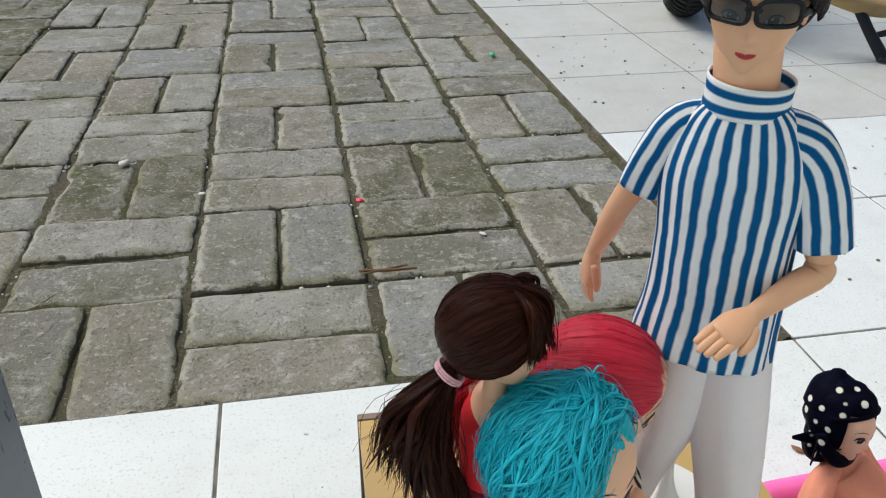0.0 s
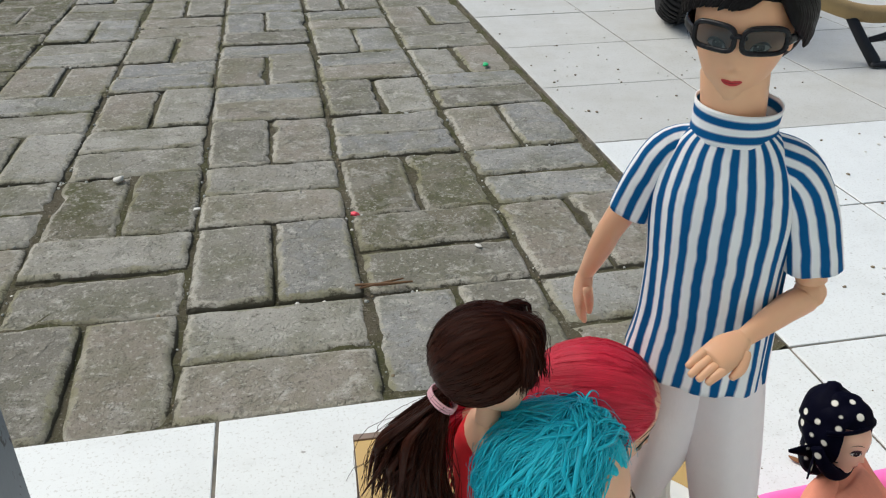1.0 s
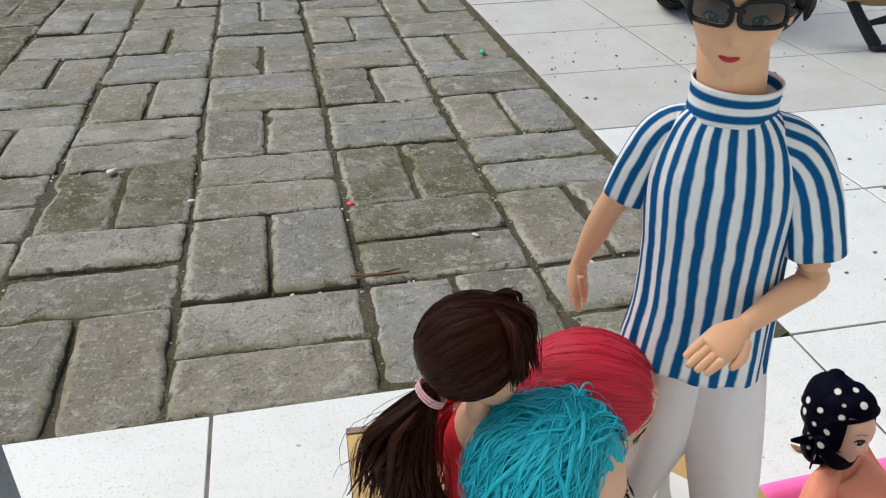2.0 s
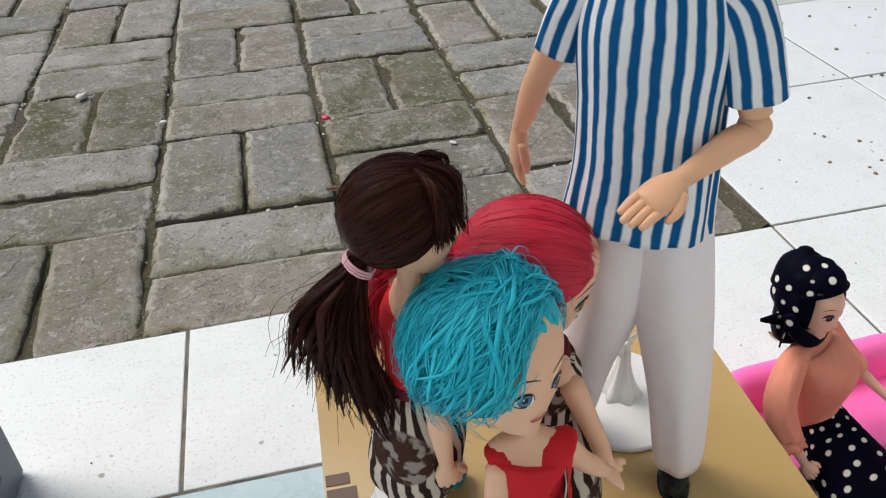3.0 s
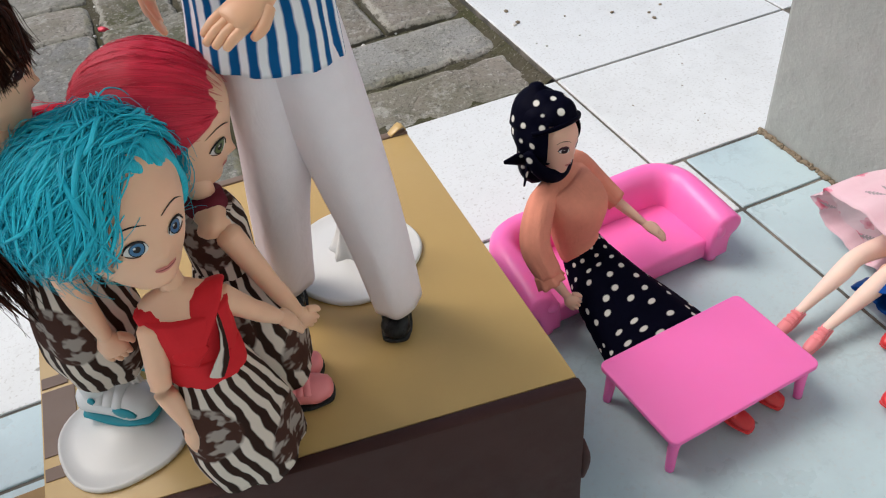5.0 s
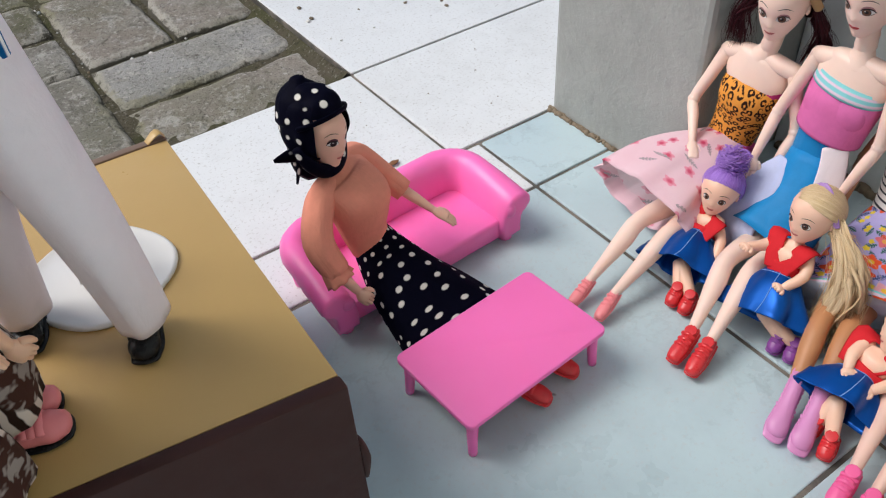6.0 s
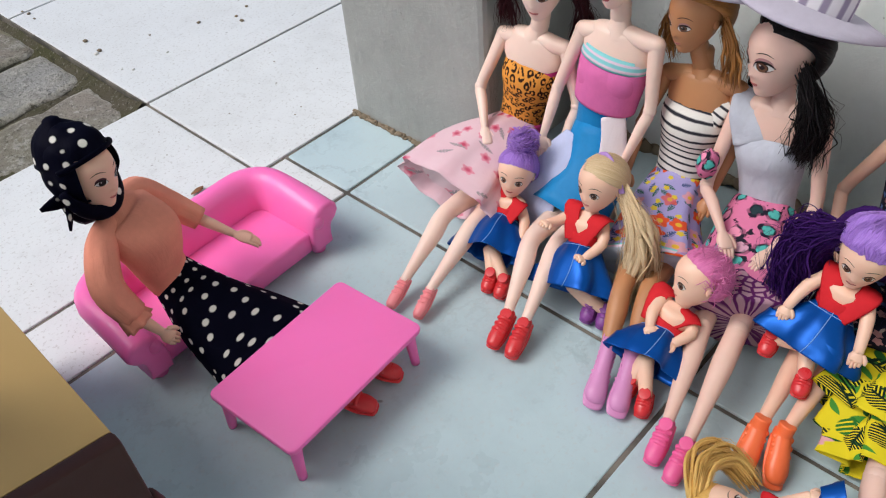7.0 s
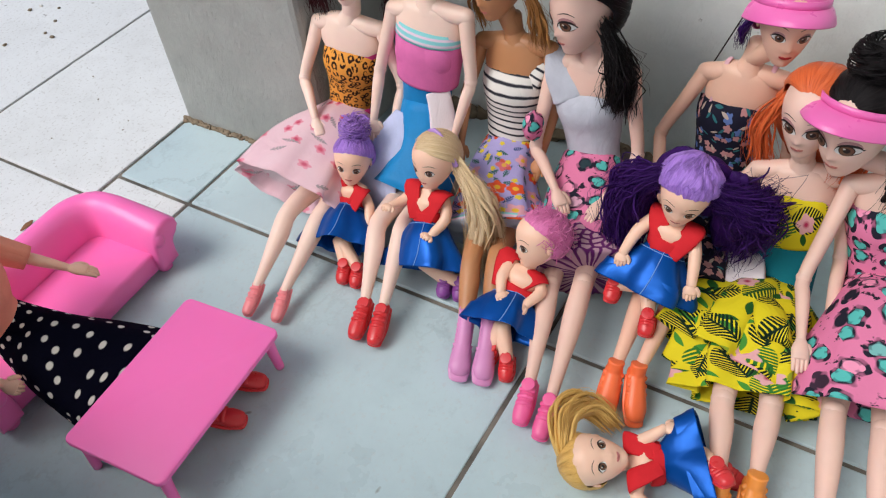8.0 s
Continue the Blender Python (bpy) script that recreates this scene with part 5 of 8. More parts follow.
    f.tube([(-0.347, -0.380, 0.4150), (-0.347, -0.380, 0.4215), (-0.347, -0.3805, 0.4285)], [(0.0160, 0.0142), (0.0152, 0.0142), (0.0156, 0.0146)], collar_cloth, side, 36, 4, None, (0, 0), None, 0.003)
    f.tube([(-0.357, -0.3738, 0.4100), (-0.3650, -0.3685, 0.4055), (-0.3705, -0.3645, 0.393), (-0.3738, -0.3610, 0.3785)], [(0.0072, 0.0085), (0.0082, 0.0094), (0.0088, 0.0094), (0.0094, 0.0096)], shirt, (0, 1, 0), 30, 5, (4, 0.04, 0.5), (0.7, 0.0), 0.052, 0.003)
    f.tube([(-0.337, -0.3870, 0.4100), (-0.3275, -0.3928, 0.4050), (-0.3210, -0.3970, 0.391), (-0.3165, -0.4005, 0.3680)], [(0.0074, 0.0088), (0.0088, 0.0100), (0.0100, 0.0104), (0.0112, 0.0108)], shirt, (0, 1, 0), 30, 5, (4, 0.05, 1.5), (0.7, 0.0), 0.060, 0.003)
    # arms: one hangs, one reaches forward over the waist
    arm(f, (-0.370, -0.365, 0.395), (-0.3785, -0.353, 0.366), (-0.3825, -0.341, 0.338), (-0.3815, -0.331, 0.306), skin_man, 1.12, (1, 0, 0))
    arm(f, (-0.3215, -0.397, 0.393), (-0.3160, -0.402, 0.357), (-0.3480, -0.413, 0.3475), (-0.3725, -0.4235, 0.3410), skin_man, 1.15, (0.2, 0.5, -0.8), True)
    # trousers, creased down the front
    shell(f, (-0.3490, -0.3790, 0.322), (-0.3590, -0.3480, 0.172), (0.0165, 0.0165), (0.0126, 0.0134), lilac_white, side, (4, 0.05, 0.4), 40, [((-0.3520, -0.374, 0.270), (0.0150, 0.0160)), ((-0.3560, -0.361, 0.224), (0.0132, 0.0146))], sub=6, hem=0.003)
    shell(f, (-0.3370, -0.3840, 0.322), (-0.3150, -0.3880, 0.170), (0.0180, 0.0175), (0.0118, 0.0130), lilac_white, side, (4, 0.05, 1.4), 40, [((-0.3285, -0.387, 0.268), (0.0165, 0.0165)), ((-0.3205, -0.388, 0.218), (0.0138, 0.0148))], sub=6, hem=0.003)
    f.blob((-0.344, -0.381, 0.318), (0.0255, 0.0180, 0.016), lilac_white, (side, Vector((0.53, 0.85, 0)), (0, 0, 1)), nu=20, nv=10)
    for a, t in (((-0.359, -0.348, z + 0.0085), (-0.364, -0.363, z + 0.0058)), ((-0.3160, -0.3875, z + 0.0085), (-0.3220, -0.4010, z + 0.0058))):
        shoe(f, a, t, shoe_black, k=0.98)
    f.thing("fashion_doll", (-0.345, -0.38, z), label="doll in blue striped shirt and white trousers on the box", category="doll", group="dolls on the box")


def ponytail_doll():
    """Dark-haired doll seen from behind her shoulder, facing +x."""
    f = Form()
    z = BOX[4]
    c, h = Vector((-0.4415, -0.400, 0.3415)), 0.041
    F, U, S = head(f, c, (0.97, -0.16, -0.06), (0, 0, 1), h, skin_amber, eye_dark, lip_rose, 1.0, 0.95)
    combed(f, c, F, U, S, h, hair_brown, (0.0, -0.80, -0.60), 300, 0.05, 7, 1.06, 0.012, line=(-0.72, 0.50))
    strands(f, (c + F * 0.010 + U * 0.0205, c - F * 0.004 + U * 0.022), (c + F * 0.0190 + U * 0.0015 - S * 0.012, c + F * 0.0190 + U * 0.0015 + S * 0.012), hair_brown, 170, 0.0007, F * 0.0035 + U * 0.0045, 0.0008, 8)
    for g in (-1, 1):
        strands(f, (c + F * 0.003 + U * 0.0215 + S * g * 0.004, c + F * 0.008 + U * 0.0195 + S * g * 0.009), (c + F * 0.0165 + U * 0.0005 + S * g * 0.0125, c + F * 0.0095 - U * 0.001 + S * g * 0.0178), hair_brown, 150, 0.0007, F * 0.002 + U * 0.0045 + S * g * 0.003, 0.0008, 80 + g)
    tie = Vector((-0.4590, -0.3985, 0.3250))
    along = Vector((-0.55, -0.05, -0.83)).normalized()
    e1 = along.cross(Vector((0, 1, 0))).normalized()
    e2 = along.cross(e1)
    for k in range(3):
        loop = [tie + along * (0.0011 * k - 0.001) + e1 * (0.0056 * math.cos(a)) + e2 * (0.0072 * math.sin(a)) for a in [2 * math.pi * i / 16 for i in range(17)]]
        f.tube(loop, [0.0005] * 17, strap_pink, along, 6, 1)
    strands(f, (tie + Vector((0, -0.004, 0)), tie + Vector((0, 0.004, 0))), ((-0.489, -0.400, 0.290), (-0.452, -0.408, 0.247)), hair_brown, 420, 0.0008, (-0.006, -0.002, 0.002), 0.0036, 9)
    pel, wai, che, nec = (-0.443, -0.400, 0.250), (-0.443, -0.400, 0.272), (-0.442, -0.400, 0.296), (-0.4415, -0.400, 0.313)
    trunk(f, pel, wai, che, nec, SY, skin_amber, 0.8)
    f.tube([(-0.443, -0.400, 0.268), (-0.442, -0.400, 0.296), (-0.4415, -0.400, 0.304)], [(0.0118, 0.0108), (0.0165, 0.0128), (0.0172, 0.0098)], red_felt, SY, 22, 4, None, (0, 0))
    f.tube([(-0.443, -0.400, 0.260), (-0.443, -0.400, 0.272)], [(0.0128, 0.0118), (0.0124, 0.0114)], dark_red, SY, 20, 3, None, (0, 0))
    shell(f, (-0.443, -0.400, 0.266), (-0.447, -0.389, 0.203), (0.0135, 0.0125), (0.0180, 0.0190), zebra, SX, (6, 0.05, 0.5), 30, [((-0.443, -0.400, 0.242), (0.0190, 0.0185)), ((-0.445, -0.393, 0.217), (0.0205, 0.0210))], hem=0.003)
    arm(f, (-0.4415, -0.4175, 0.301), (-0.4395, -0.424, 0.270), (-0.4370, -0.422, 0.240), (-0.435, -0.420, 0.222), skin_amber, 0.92, (0, 1, 0))
    arm(f, (-0.4425, -0.3825, 0.301), (-0.438, -0.374, 0.270), (-0.431, -0.376, 0.244), (-0.427, -0.378, 0.228), skin_amber, 0.92, (0, -1, 0))
    for hip, a, t in (((-0.446, -0.398, 0.242), (-0.4575, -0.3825, z + 0.0165), (-0.4395, -0.3935, z + 0.0125)), ((-0.444, -0.386, 0.242), (-0.4410, -0.3560, z + 0.0165), (-0.4235, -0.3660, z + 0.0125))):
        a, t = Vector(a), Vector(t)
        leg(f, hip, Vector(hip).lerp(a, 0.5), a + Vector((0, 0, 0.008)), skin_amber, 0.75)
        shoe(f, a, t, shoe_white, k=1.3, sole=shoe_teal)
        out = (t - a).cross(Vector((0, 0, 1))).normalized()
        f.blob(a.lerp(t, 0.7) + out * 0.0086 + Vector((0, 0, 0.0005)), (0.0058, 0.0014, 0.0032), shoe_teal, ((t - a).normalized(), out, (0, 0, 1)), 10, 6)
        f.blob(a.lerp(t, 0.05) + out * 0.0078 + Vector((0, 0, 0.004)), (0.0022, 0.0012, 0.0022), shoe_teal, ((t - a).normalized(), out, (0, 0, 1)), 5, 4)
    f.thing("fashion_doll", (-0.443, -0.398, z), label="doll with dark brown ponytail and zebra trousers on the box", category="doll", group="dolls on the box")


def red_doll():
    f = Form()
    z = BOX[4]
    c, h = Vector((-0.3920, -0.3875, 0.3000)), 0.0555
    F, U, S = head(f, c, (0.95, -0.30, -0.10), (0.03, 0, 1), h, skin_amber, eye_green, lip_rose, 0.92, 0.74, low=-0.13, snub=0.9, tall=1.45)
    combed(f, c, F, U, S, h, hair_red, (0.0, -0.95, 0.0), 320, 0.24, 17, 1.04, 0.011, line=(-0.52, 0.66))
    tie = c - F * 0.0275 + U * 0.003
    f.tube([tie + Vector((0.001, 0.007 * math.cos(a), 0.007 * math.sin(a))) for a in [2 * math.pi * i / 10 for i in range(11)]], [0.0011] * 11, flower_pink, (1, 0, 0), 6, 1)
    strands(f, (tie + Vector((0, -0.005, 0)), tie + Vector((0, 0.006, 0))), ((-0.464, -0.384, 0.270), (-0.436, -0.366, 0.255)), hair_red, 220, 0.0008, (-0.012, 0.004, 0.012), 0.0042, 18)
    pel, wai, che, nec = (-0.387, -0.400, 0.222), (-0.387, -0.399, 0.238), (-0.387, -0.397, 0.256), (-0.387, -0.396, 0.269)
    trunk(f, pel, wai, che, nec, SY, skin_amber, 0.82)
    f.tube([(-0.387, -0.399, 0.230), (-0.387, -0.397, 0.255), (-0.387, -0.397, 0.265)], [(0.0130, 0.0120), (0.0165, 0.0135), (0.0130, 0.0100)], zebra, SY, 22, 4, None, (0, 0))
    f.tube([(-0.387, -0.397, 0.262), (-0.387, -0.396, 0.270)], [(0.0100, 0.0090), (0.0082, 0.0078)], dark_red, SY, 18, 3, None, (0, 0))
    shell(f, (-0.387, -0.399, 0.238), (-0.384, -0.404, 0.172), (0.0135, 0.0128), (0.0200, 0.0200), zebra, SX, (6, 0.06, 0.9), 30, [((-0.387, -0.401, 0.214), (0.0190, 0.0185)), ((-0.385, -0.403, 0.190), (0.0220, 0.0215))])
    arm(f, (-0.383, -0.412, 0.259), (-0.373, -0.418, 0.232), (-0.366, -0.416, 0.212), (-0.360, -0.414, 0.198), skin_amber, 0.85, (0, 1, 0))
    arm(f, (-0.387, -0.381, 0.259), (-0.384, -0.372, 0.232), (-0.376, -0.372, 0.210), (-0.371, -0.373, 0.196), skin_amber, 0.85, (0, -1, 0))
    for y in (-0.398, -0.414):
        leg(f, (-0.384, y + 0.006, 0.205), (-0.383, y, 0.188), (-0.382, y, z + 0.014), skin_amber, 0.7)
        shoe(f, (-0.380, y, z + 0.0085), (-0.364, y - 0.004, z + 0.0065), shoe_peach, k=1.05, sole=shoe_black)
    f.thing("fashion_doll", (-0.385, -0.402, z), label="crimson-haired doll in zebra print outfit on the box", category="doll", group="dolls on the box")


def blue_doll():
    f = Form()
    z = BOX[4]
    c, h = Vector((-0.4160, -0.4215, 0.2925)), 0.055
    F, U, S = head(f, c, (0.47, -0.875, 0.12), (-0.03, 0.14, 0.97), h, skin_amber, eye_blue, lip_rose, 1.04, 0.74, low=-0.10, snub=0.7, tall=1.4, gap=0.135)
    r = random.Random(29)
    R = Vector((0.0285, 0.0268, 0.0262))
    o = c - F * 0.0028 + S * 0.0015 + U * 0.0052
    crown = (U * 0.92 + F * 0.26 - S * 0.24).normalized()
    combed(f, c, F, U, S, h, hair_blue, (-0.2, 0.2, 0.95), 0, 0.30, 29, 1.05, low=-0.85, wave=0.10, window=(0.34, 0.50), twist=0.10)

    def bare(d):
        """The open face and forehead."""
        return d.dot(F) > 0.16 and d.dot(U) < 0.64 and d.dot(S) < 0.52 + 0.15 * d.dot(U)

    # wavy locks swept from the crown over the head, mostly to one side
    made = 0
    while made < 1500:
        d = (S * r.gauss(0.35, 0.9) + F * r.gauss(-0.1, 0.9) + U * r.uniform(-1.1, 0.35)).normalized()
        if d.dot(U) < -0.80 or bare(d):
            continue
        a = (crown + Vector((r.gauss(0, 0.22), r.gauss(0, 0.22), r.gauss(0, 0.12)))).normalized()
        if bare(a.slerp(d, 0.75)):
            continue
        made += 1
        across = a.cross(d).normalized()
        q0, q1, amp, rise = r.uniform(0, 6.28), r.uniform(0, 6.28), r.uniform(0.06, 0.24), r.uniform(0.97, 1.12)
        pts = []
        for i in range(10):
            t = i / 9
            e = (a.slerp(d, t) + across * (amp * math.sin(6 * t + q0) * min(1, 3 * t))).normalized()
            rad = rise + 0.045 * math.sin(7 * t + q1) + 0.04 * t - (0.12 if i == 9 else 0) - (0.05 if i == 0 else 0)
            pts.append(o + (S * (e.dot(S) * R.x) + F * (e.dot(F) * R.y) + U * (e.dot(U) * R.z)) * rad)
        w = r.uniform(0.00012, 0.00042) if made % 6 else r.uniform(0.0006, 0.0011)
        f.tube(pts, [(w * b, w * b * 0.42) for b in (0.4, 0.9, 1, 1, 1, 1, 1, 0.9, 0.6, 0.08)], hair_blue, across, 5, 2, None, (0, 0))
    # a loose looped tuft on the crown
    for k in range(90):
        p = o + (S * (crown.dot(S) * R.x) + F * (crown.dot(F) * R.y) + U * (crown.dot(U) * R.z)) * 0.98 + S * r.gauss(0, 0.003) - F * 0.004
        g = (S * r.gauss(0.5, 0.5) + F * r.gauss(0, 0.5)).normalized()
        b = r.uniform(0.004, 0.0085)
        w = r.uniform(0.0002, 0.0007)
        f.tube([p - g * 0.004, p - g * 0.003 + U * b * 0.7, p + g * 0.003 + U * b, p + g * 0.009 + U * b * 0.6, p + g * 0.012], [(w, w * 0.5)] * 4 + [(w * 0.2, w * 0.1)], hair_blue, F, 5, 3, None, (0, 0))
    # loose single hairs
    for k in range(900):
        D = (S * r.gauss(0.2, 1) + F * r.gauss(-0.3, 1) + U * r.gauss(0.2, 0.8)).normalized()
        if bare(D) or D.dot(F) > 0.3:
            continue
        p = o + (S * (D.dot(S) * R.x) + F * (D.dot(F) * R.y) + U * (D.dot(U) * R.z)) * 1.04
        g = Vector((r.gauss(0, 1), r.gauss(0, 1), r.gauss(-0.5, 1))).normalized()
        g = (g - D * g.dot(D) * 0.8)
        b = r.uniform(0.0003, 0.0036)
        f.lock([p, p + D * b + g * 0.005, p + D * b * 1.2 + g * 0.011, p + D * b * 0.6 + g * 0.016 - U * 0.002], 0.00011, 0.00008, hair_blue, 3, 2)
    pel, wai, che, nec = (-0.406, -0.435, 0.216), (-0.406, -0.435, 0.230), (-0.4065, -0.434, 0.247), (-0.4075, -0.432, 0.2615)
    side = Vector((0.90, -0.25, 0.25)).normalized()
    trunk(f, pel, wai, che, nec, side, skin_amber, 0.74)
    f.tube([(-0.406, -0.435, 0.224), (-0.4065, -0.434, 0.244), (-0.4068, -0.4335, 0.2525)], [(0.0140, 0.0130), (0.0156, 0.0134), (0.0166, 0.0114)], red_felt, side, 24, 4, None, (0, 0))
    f.tube([(-0.406, -0.435, 0.2195), (-0.406, -0.435, 0.2275), (-0.406, -0.435, 0.2345)], [(0.0150, 0.0140), (0.0152, 0.0142), (0.0142, 0.0132)], red_felt, side, 28, 4, (9, 0.03, 0.2), (0, 0))
    ahead = side.cross(Vector((0, 0, 1))) * (1 if side.cross(Vector((0, 0, 1))).y < 0 else -1)
    for g in (-1, 1):
        a = Vector((-0.4068, -0.4335, 0.2535)) + side * (g * 0.0115)
        f.tube([a - ahead * 0.006, a + ahead * 0.004 + Vector((0, 0, 0.003)), Vector((-0.406, -0.435, 0.238)) + ahead * 0.0135 - side * (g * 0.003)], [(0.0048, 0.0016), (0.0056, 0.0016), (0.0052, 0.0014)], red_felt, side, 14, 5)
    f.tube([(-0.396, -0.440, 0.254), (-0.398, -0.449, 0.240), (-0.404, -0.451, 0.229)], [(0.003, 0.0008)] * 3, zebra, (0, 0, 1), 8)
    shell(f, (-0.406, -0.435, 0.226), (-0.401, -0.438, 0.165), (0.0138, 0.0132), (0.0215, 0.0195), zebra, SX, (5, 0.09, 0.3), 32, [((-0.405, -0.436, 0.206), (0.0195, 0.0180)), ((-0.403, -0.438, 0.184), (0.0230, 0.0205))])
    arm(f, (-0.3935, -0.434, 0.250), (-0.384, -0.433, 0.238), (-0.375, -0.433, 0.229), (-0.367, -0.433, 0.221), skin_amber, 0.85, (0, 0, -1))
    arm(f, (-0.4195, -0.436, 0.248), (-0.424, -0.443, 0.226), (-0.420, -0.448, 0.204), (-0.417, -0.450, 0.188), skin_amber, 0.85, (0, 1, 0))
    for x, y in ((-0.400, -0.424), (-0.411, -0.438)):
        leg(f, (x, y, 0.2), (x, y, 0.183), (x, y, z + 0.012), skin_amber, 0.62)
        shoe(f, (x, y, z + 0.0075), (x + 0.009, y - 0.008, z + 0.0055), shoe_mint, k=0.9)
    f.thing("fashion_doll", (-0.406, -0.436, z), label="doll with messy turquoise hair and red top on the box", category="doll", group="dolls on the box")


def sofa_doll():
    f = Form()
    c = Vector((-0.1665, -0.279, 0.1485))
    F, U, S = head(f, c, (0.36, -0.92, 0.02), (0.12, -0.02, 1), 0.042, skin_rose, eye_dark, lip_rose, 0.88, 0.86, lid=lid_plum)
    # headscarf: a peaked cap, a wrap under the chin and two knotted tails
    o = c - F * 0.004 + U * 0.006
    f.blob(o, (0.0202, 0.0232, 0.0262), scarf_dots, (S, F, U), 56, 40, keep=lambda a, b, z: (b < 0.40 + 0.25 * abs(a) or z > 0.42) and z > -0.80, rough=0.10, seed=2)
    brow_ = [o + S * (0.0204 * math.sin(a)) + F * (0.0040 + 0.0160 * math.cos(a)) + U * (0.0125 - 0.0075 * (1 - math.cos(a))) for a in [-1.5 + 3.0 * i / 12 for i in range(13)]]
    f.tube(brow_, [(0.0018, 0.0009)] * 13, scarf_dots, (0, 0, 1), 10, 2, (3, 0.06, 0.4))
    f.tube([o - F * 0.006 + U * 0.006, o - F * 0.009 + U * 0.0185, o - F * 0.010 + U * 0.0265], [(0.0196, 0.0200), (0.0150, 0.0150), (0.0055, 0.0050)], scarf_dots, S, 36, 6, (5, 0.03, 0.7))
    jaw = [c + S * (0.0195 * math.sin(a)) + F * (-0.002 + 0.0125 * math.cos(a)) - U * (0.004 + 0.0185 * math.cos(a)) for a in [-1.6 + 3.2 * i / 10 for i in range(11)]]
    f.tube(jaw, [(0.0050, 0.0022)] * 11, scarf_dots, (0, 0, 1), 12, 2, (4, 0.08, 0.9))
    f.tube([c - F * 0.009 - U * 0.006, c - F * 0.010 - U * 0.022, c - F * 0.006 - U * 0.027], [(0.0175, 0.0125), (0.0150, 0.0110), (0.0120, 0.0100)], scarf_dots, S, 26, 4, (6, 0.07, 0.2))
    for a, b in (((-0.187, -0.278, 0.140), (-0.198, -0.274, 0.138)), ((-0.185, -0.283, 0.136), (-0.192, -0.290, 0.127))):
        f.tube([(-0.178, -0.278, 0.140), a, b], [(0.004, 0.002), (0.0055, 0.0012), (0.0015, 0.0006)], scarf_dots, (0, 0, 1), 10)
    pel, wai, che, nec = (-0.140, -0.292, 0.036), (-0.147, -0.285, 0.062), (-0.155, -0.279, 0.096), (-0.159, -0.275, 0.120)
    side = Vector((0.80, 0.60, 0.0))
    trunk(f, pel, wai, che, nec, side, skin_rose, 1.0)
    shell(f, (-0.146, -0.288, 0.050), (-0.159, -0.275, 0.122), (0.0165, 0.0150), (0.0075, 0.0075), salmon, side, (6, 0.02, 0.3), 28, [((-0.149, -0.285, 0.066), (0.0180, 0.0165)), ((-0.1500, -0.2860, 0.083), (0.0215, 0.0205)), ((-0.1510, -0.2853, 0.0935), (0.0240, 0.0232)), ((-0.1540, -0.2813, 0.1035), (0.0245, 0.0180)), ((-0.157, -0.277, 0.110), (0.0245, 0.0125)), ((-0.1585, -0.2755, 0.117), (0.0150, 0.0095))], ends=(0, 0))
    # sleeves and arms
    f.tube([(-0.166, -0.282, 0.1125), (-0.180, -0.291, 0.106), (-0.191, -0.303, 0.086), (-0.187, -0.315, 0.066)], [0.0074, 0.0098, 0.0104, 0.0090], salmon, (1, 0, 0), 26, 5, (7, 0.08, 0.2), (0.6, 0.1))
    f.tube([(-0.189, -0.313, 0.068), (-0.186, -0.318, 0.060)], [0.0082, 0.0098], salmon, (1, 0, 0), 20, 4, (7, 0.14, 0.2), (0.1, 0.0))
    arm(f, (-0.185, -0.300, 0.09), (-0.188, -0.313, 0.068), (-0.178, -0.324, 0.049), (-0.172, -0.331, 0.040), skin_rose, 0.9, (0.5, 0.5, -0.6))
    f.tube([(-0.148, -0.268, 0.1125), (-0.135, -0.260, 0.106), (-0.119, -0.259, 0.084), (-0.106, -0.272, 0.068)], [0.0074, 0.0094, 0.0096, 0.0078], salmon, (0, 1, 0), 26, 5, (7, 0.08, 0.8), (0.6, 0.1))
    arm(f, (-0.118, -0.260, 0.085), (-0.108, -0.270, 0.070), (-0.094, -0.292, 0.056), (-0.083, -0.306, 0.048), skin_rose, 0.85, (0, 0, -1))
    # long dotted skirt over the outstretched legs
    shell(f, (-0.1455, -0.286, 0.056), (-0.118, -0.412, 0.013), (0.0150, 0.0140), (0.0430, 0.0105), navy_dots, (0.96, 0.28, 0), (5, 0.06, 0.4), 34,
          [((-0.142, -0.300, 0.042), (0.0215, 0.0190)), ((-0.138, -0.325, 0.031), (0.0310, 0.0190)), ((-0.131, -0.352, 0.020), (0.0400, 0.0150)), ((-0.126, -0.380, 0.0145), (0.0440, 0.0115))])
    for a, t in (((-0.122, -0.425, 0.013), (-0.113, -0.443, 0.0065)), ((-0.093, -0.420, 0.013), (-0.084, -0.437, 0.0065))):
        leg(f, Vector(a) + Vector((-0.006, 0.045, 0.0)), Vector(a) + Vector((-0.003, 0.022, 0.0)), a, skin_rose, 0.6)
        shoe(f, a, t, shoe_red, k=0.85)
    f.thing("fashion_doll", (-0.145, -0.29, 0), label="doll in navy dotted headscarf and salmon jumper on the toy sofa", category="doll")


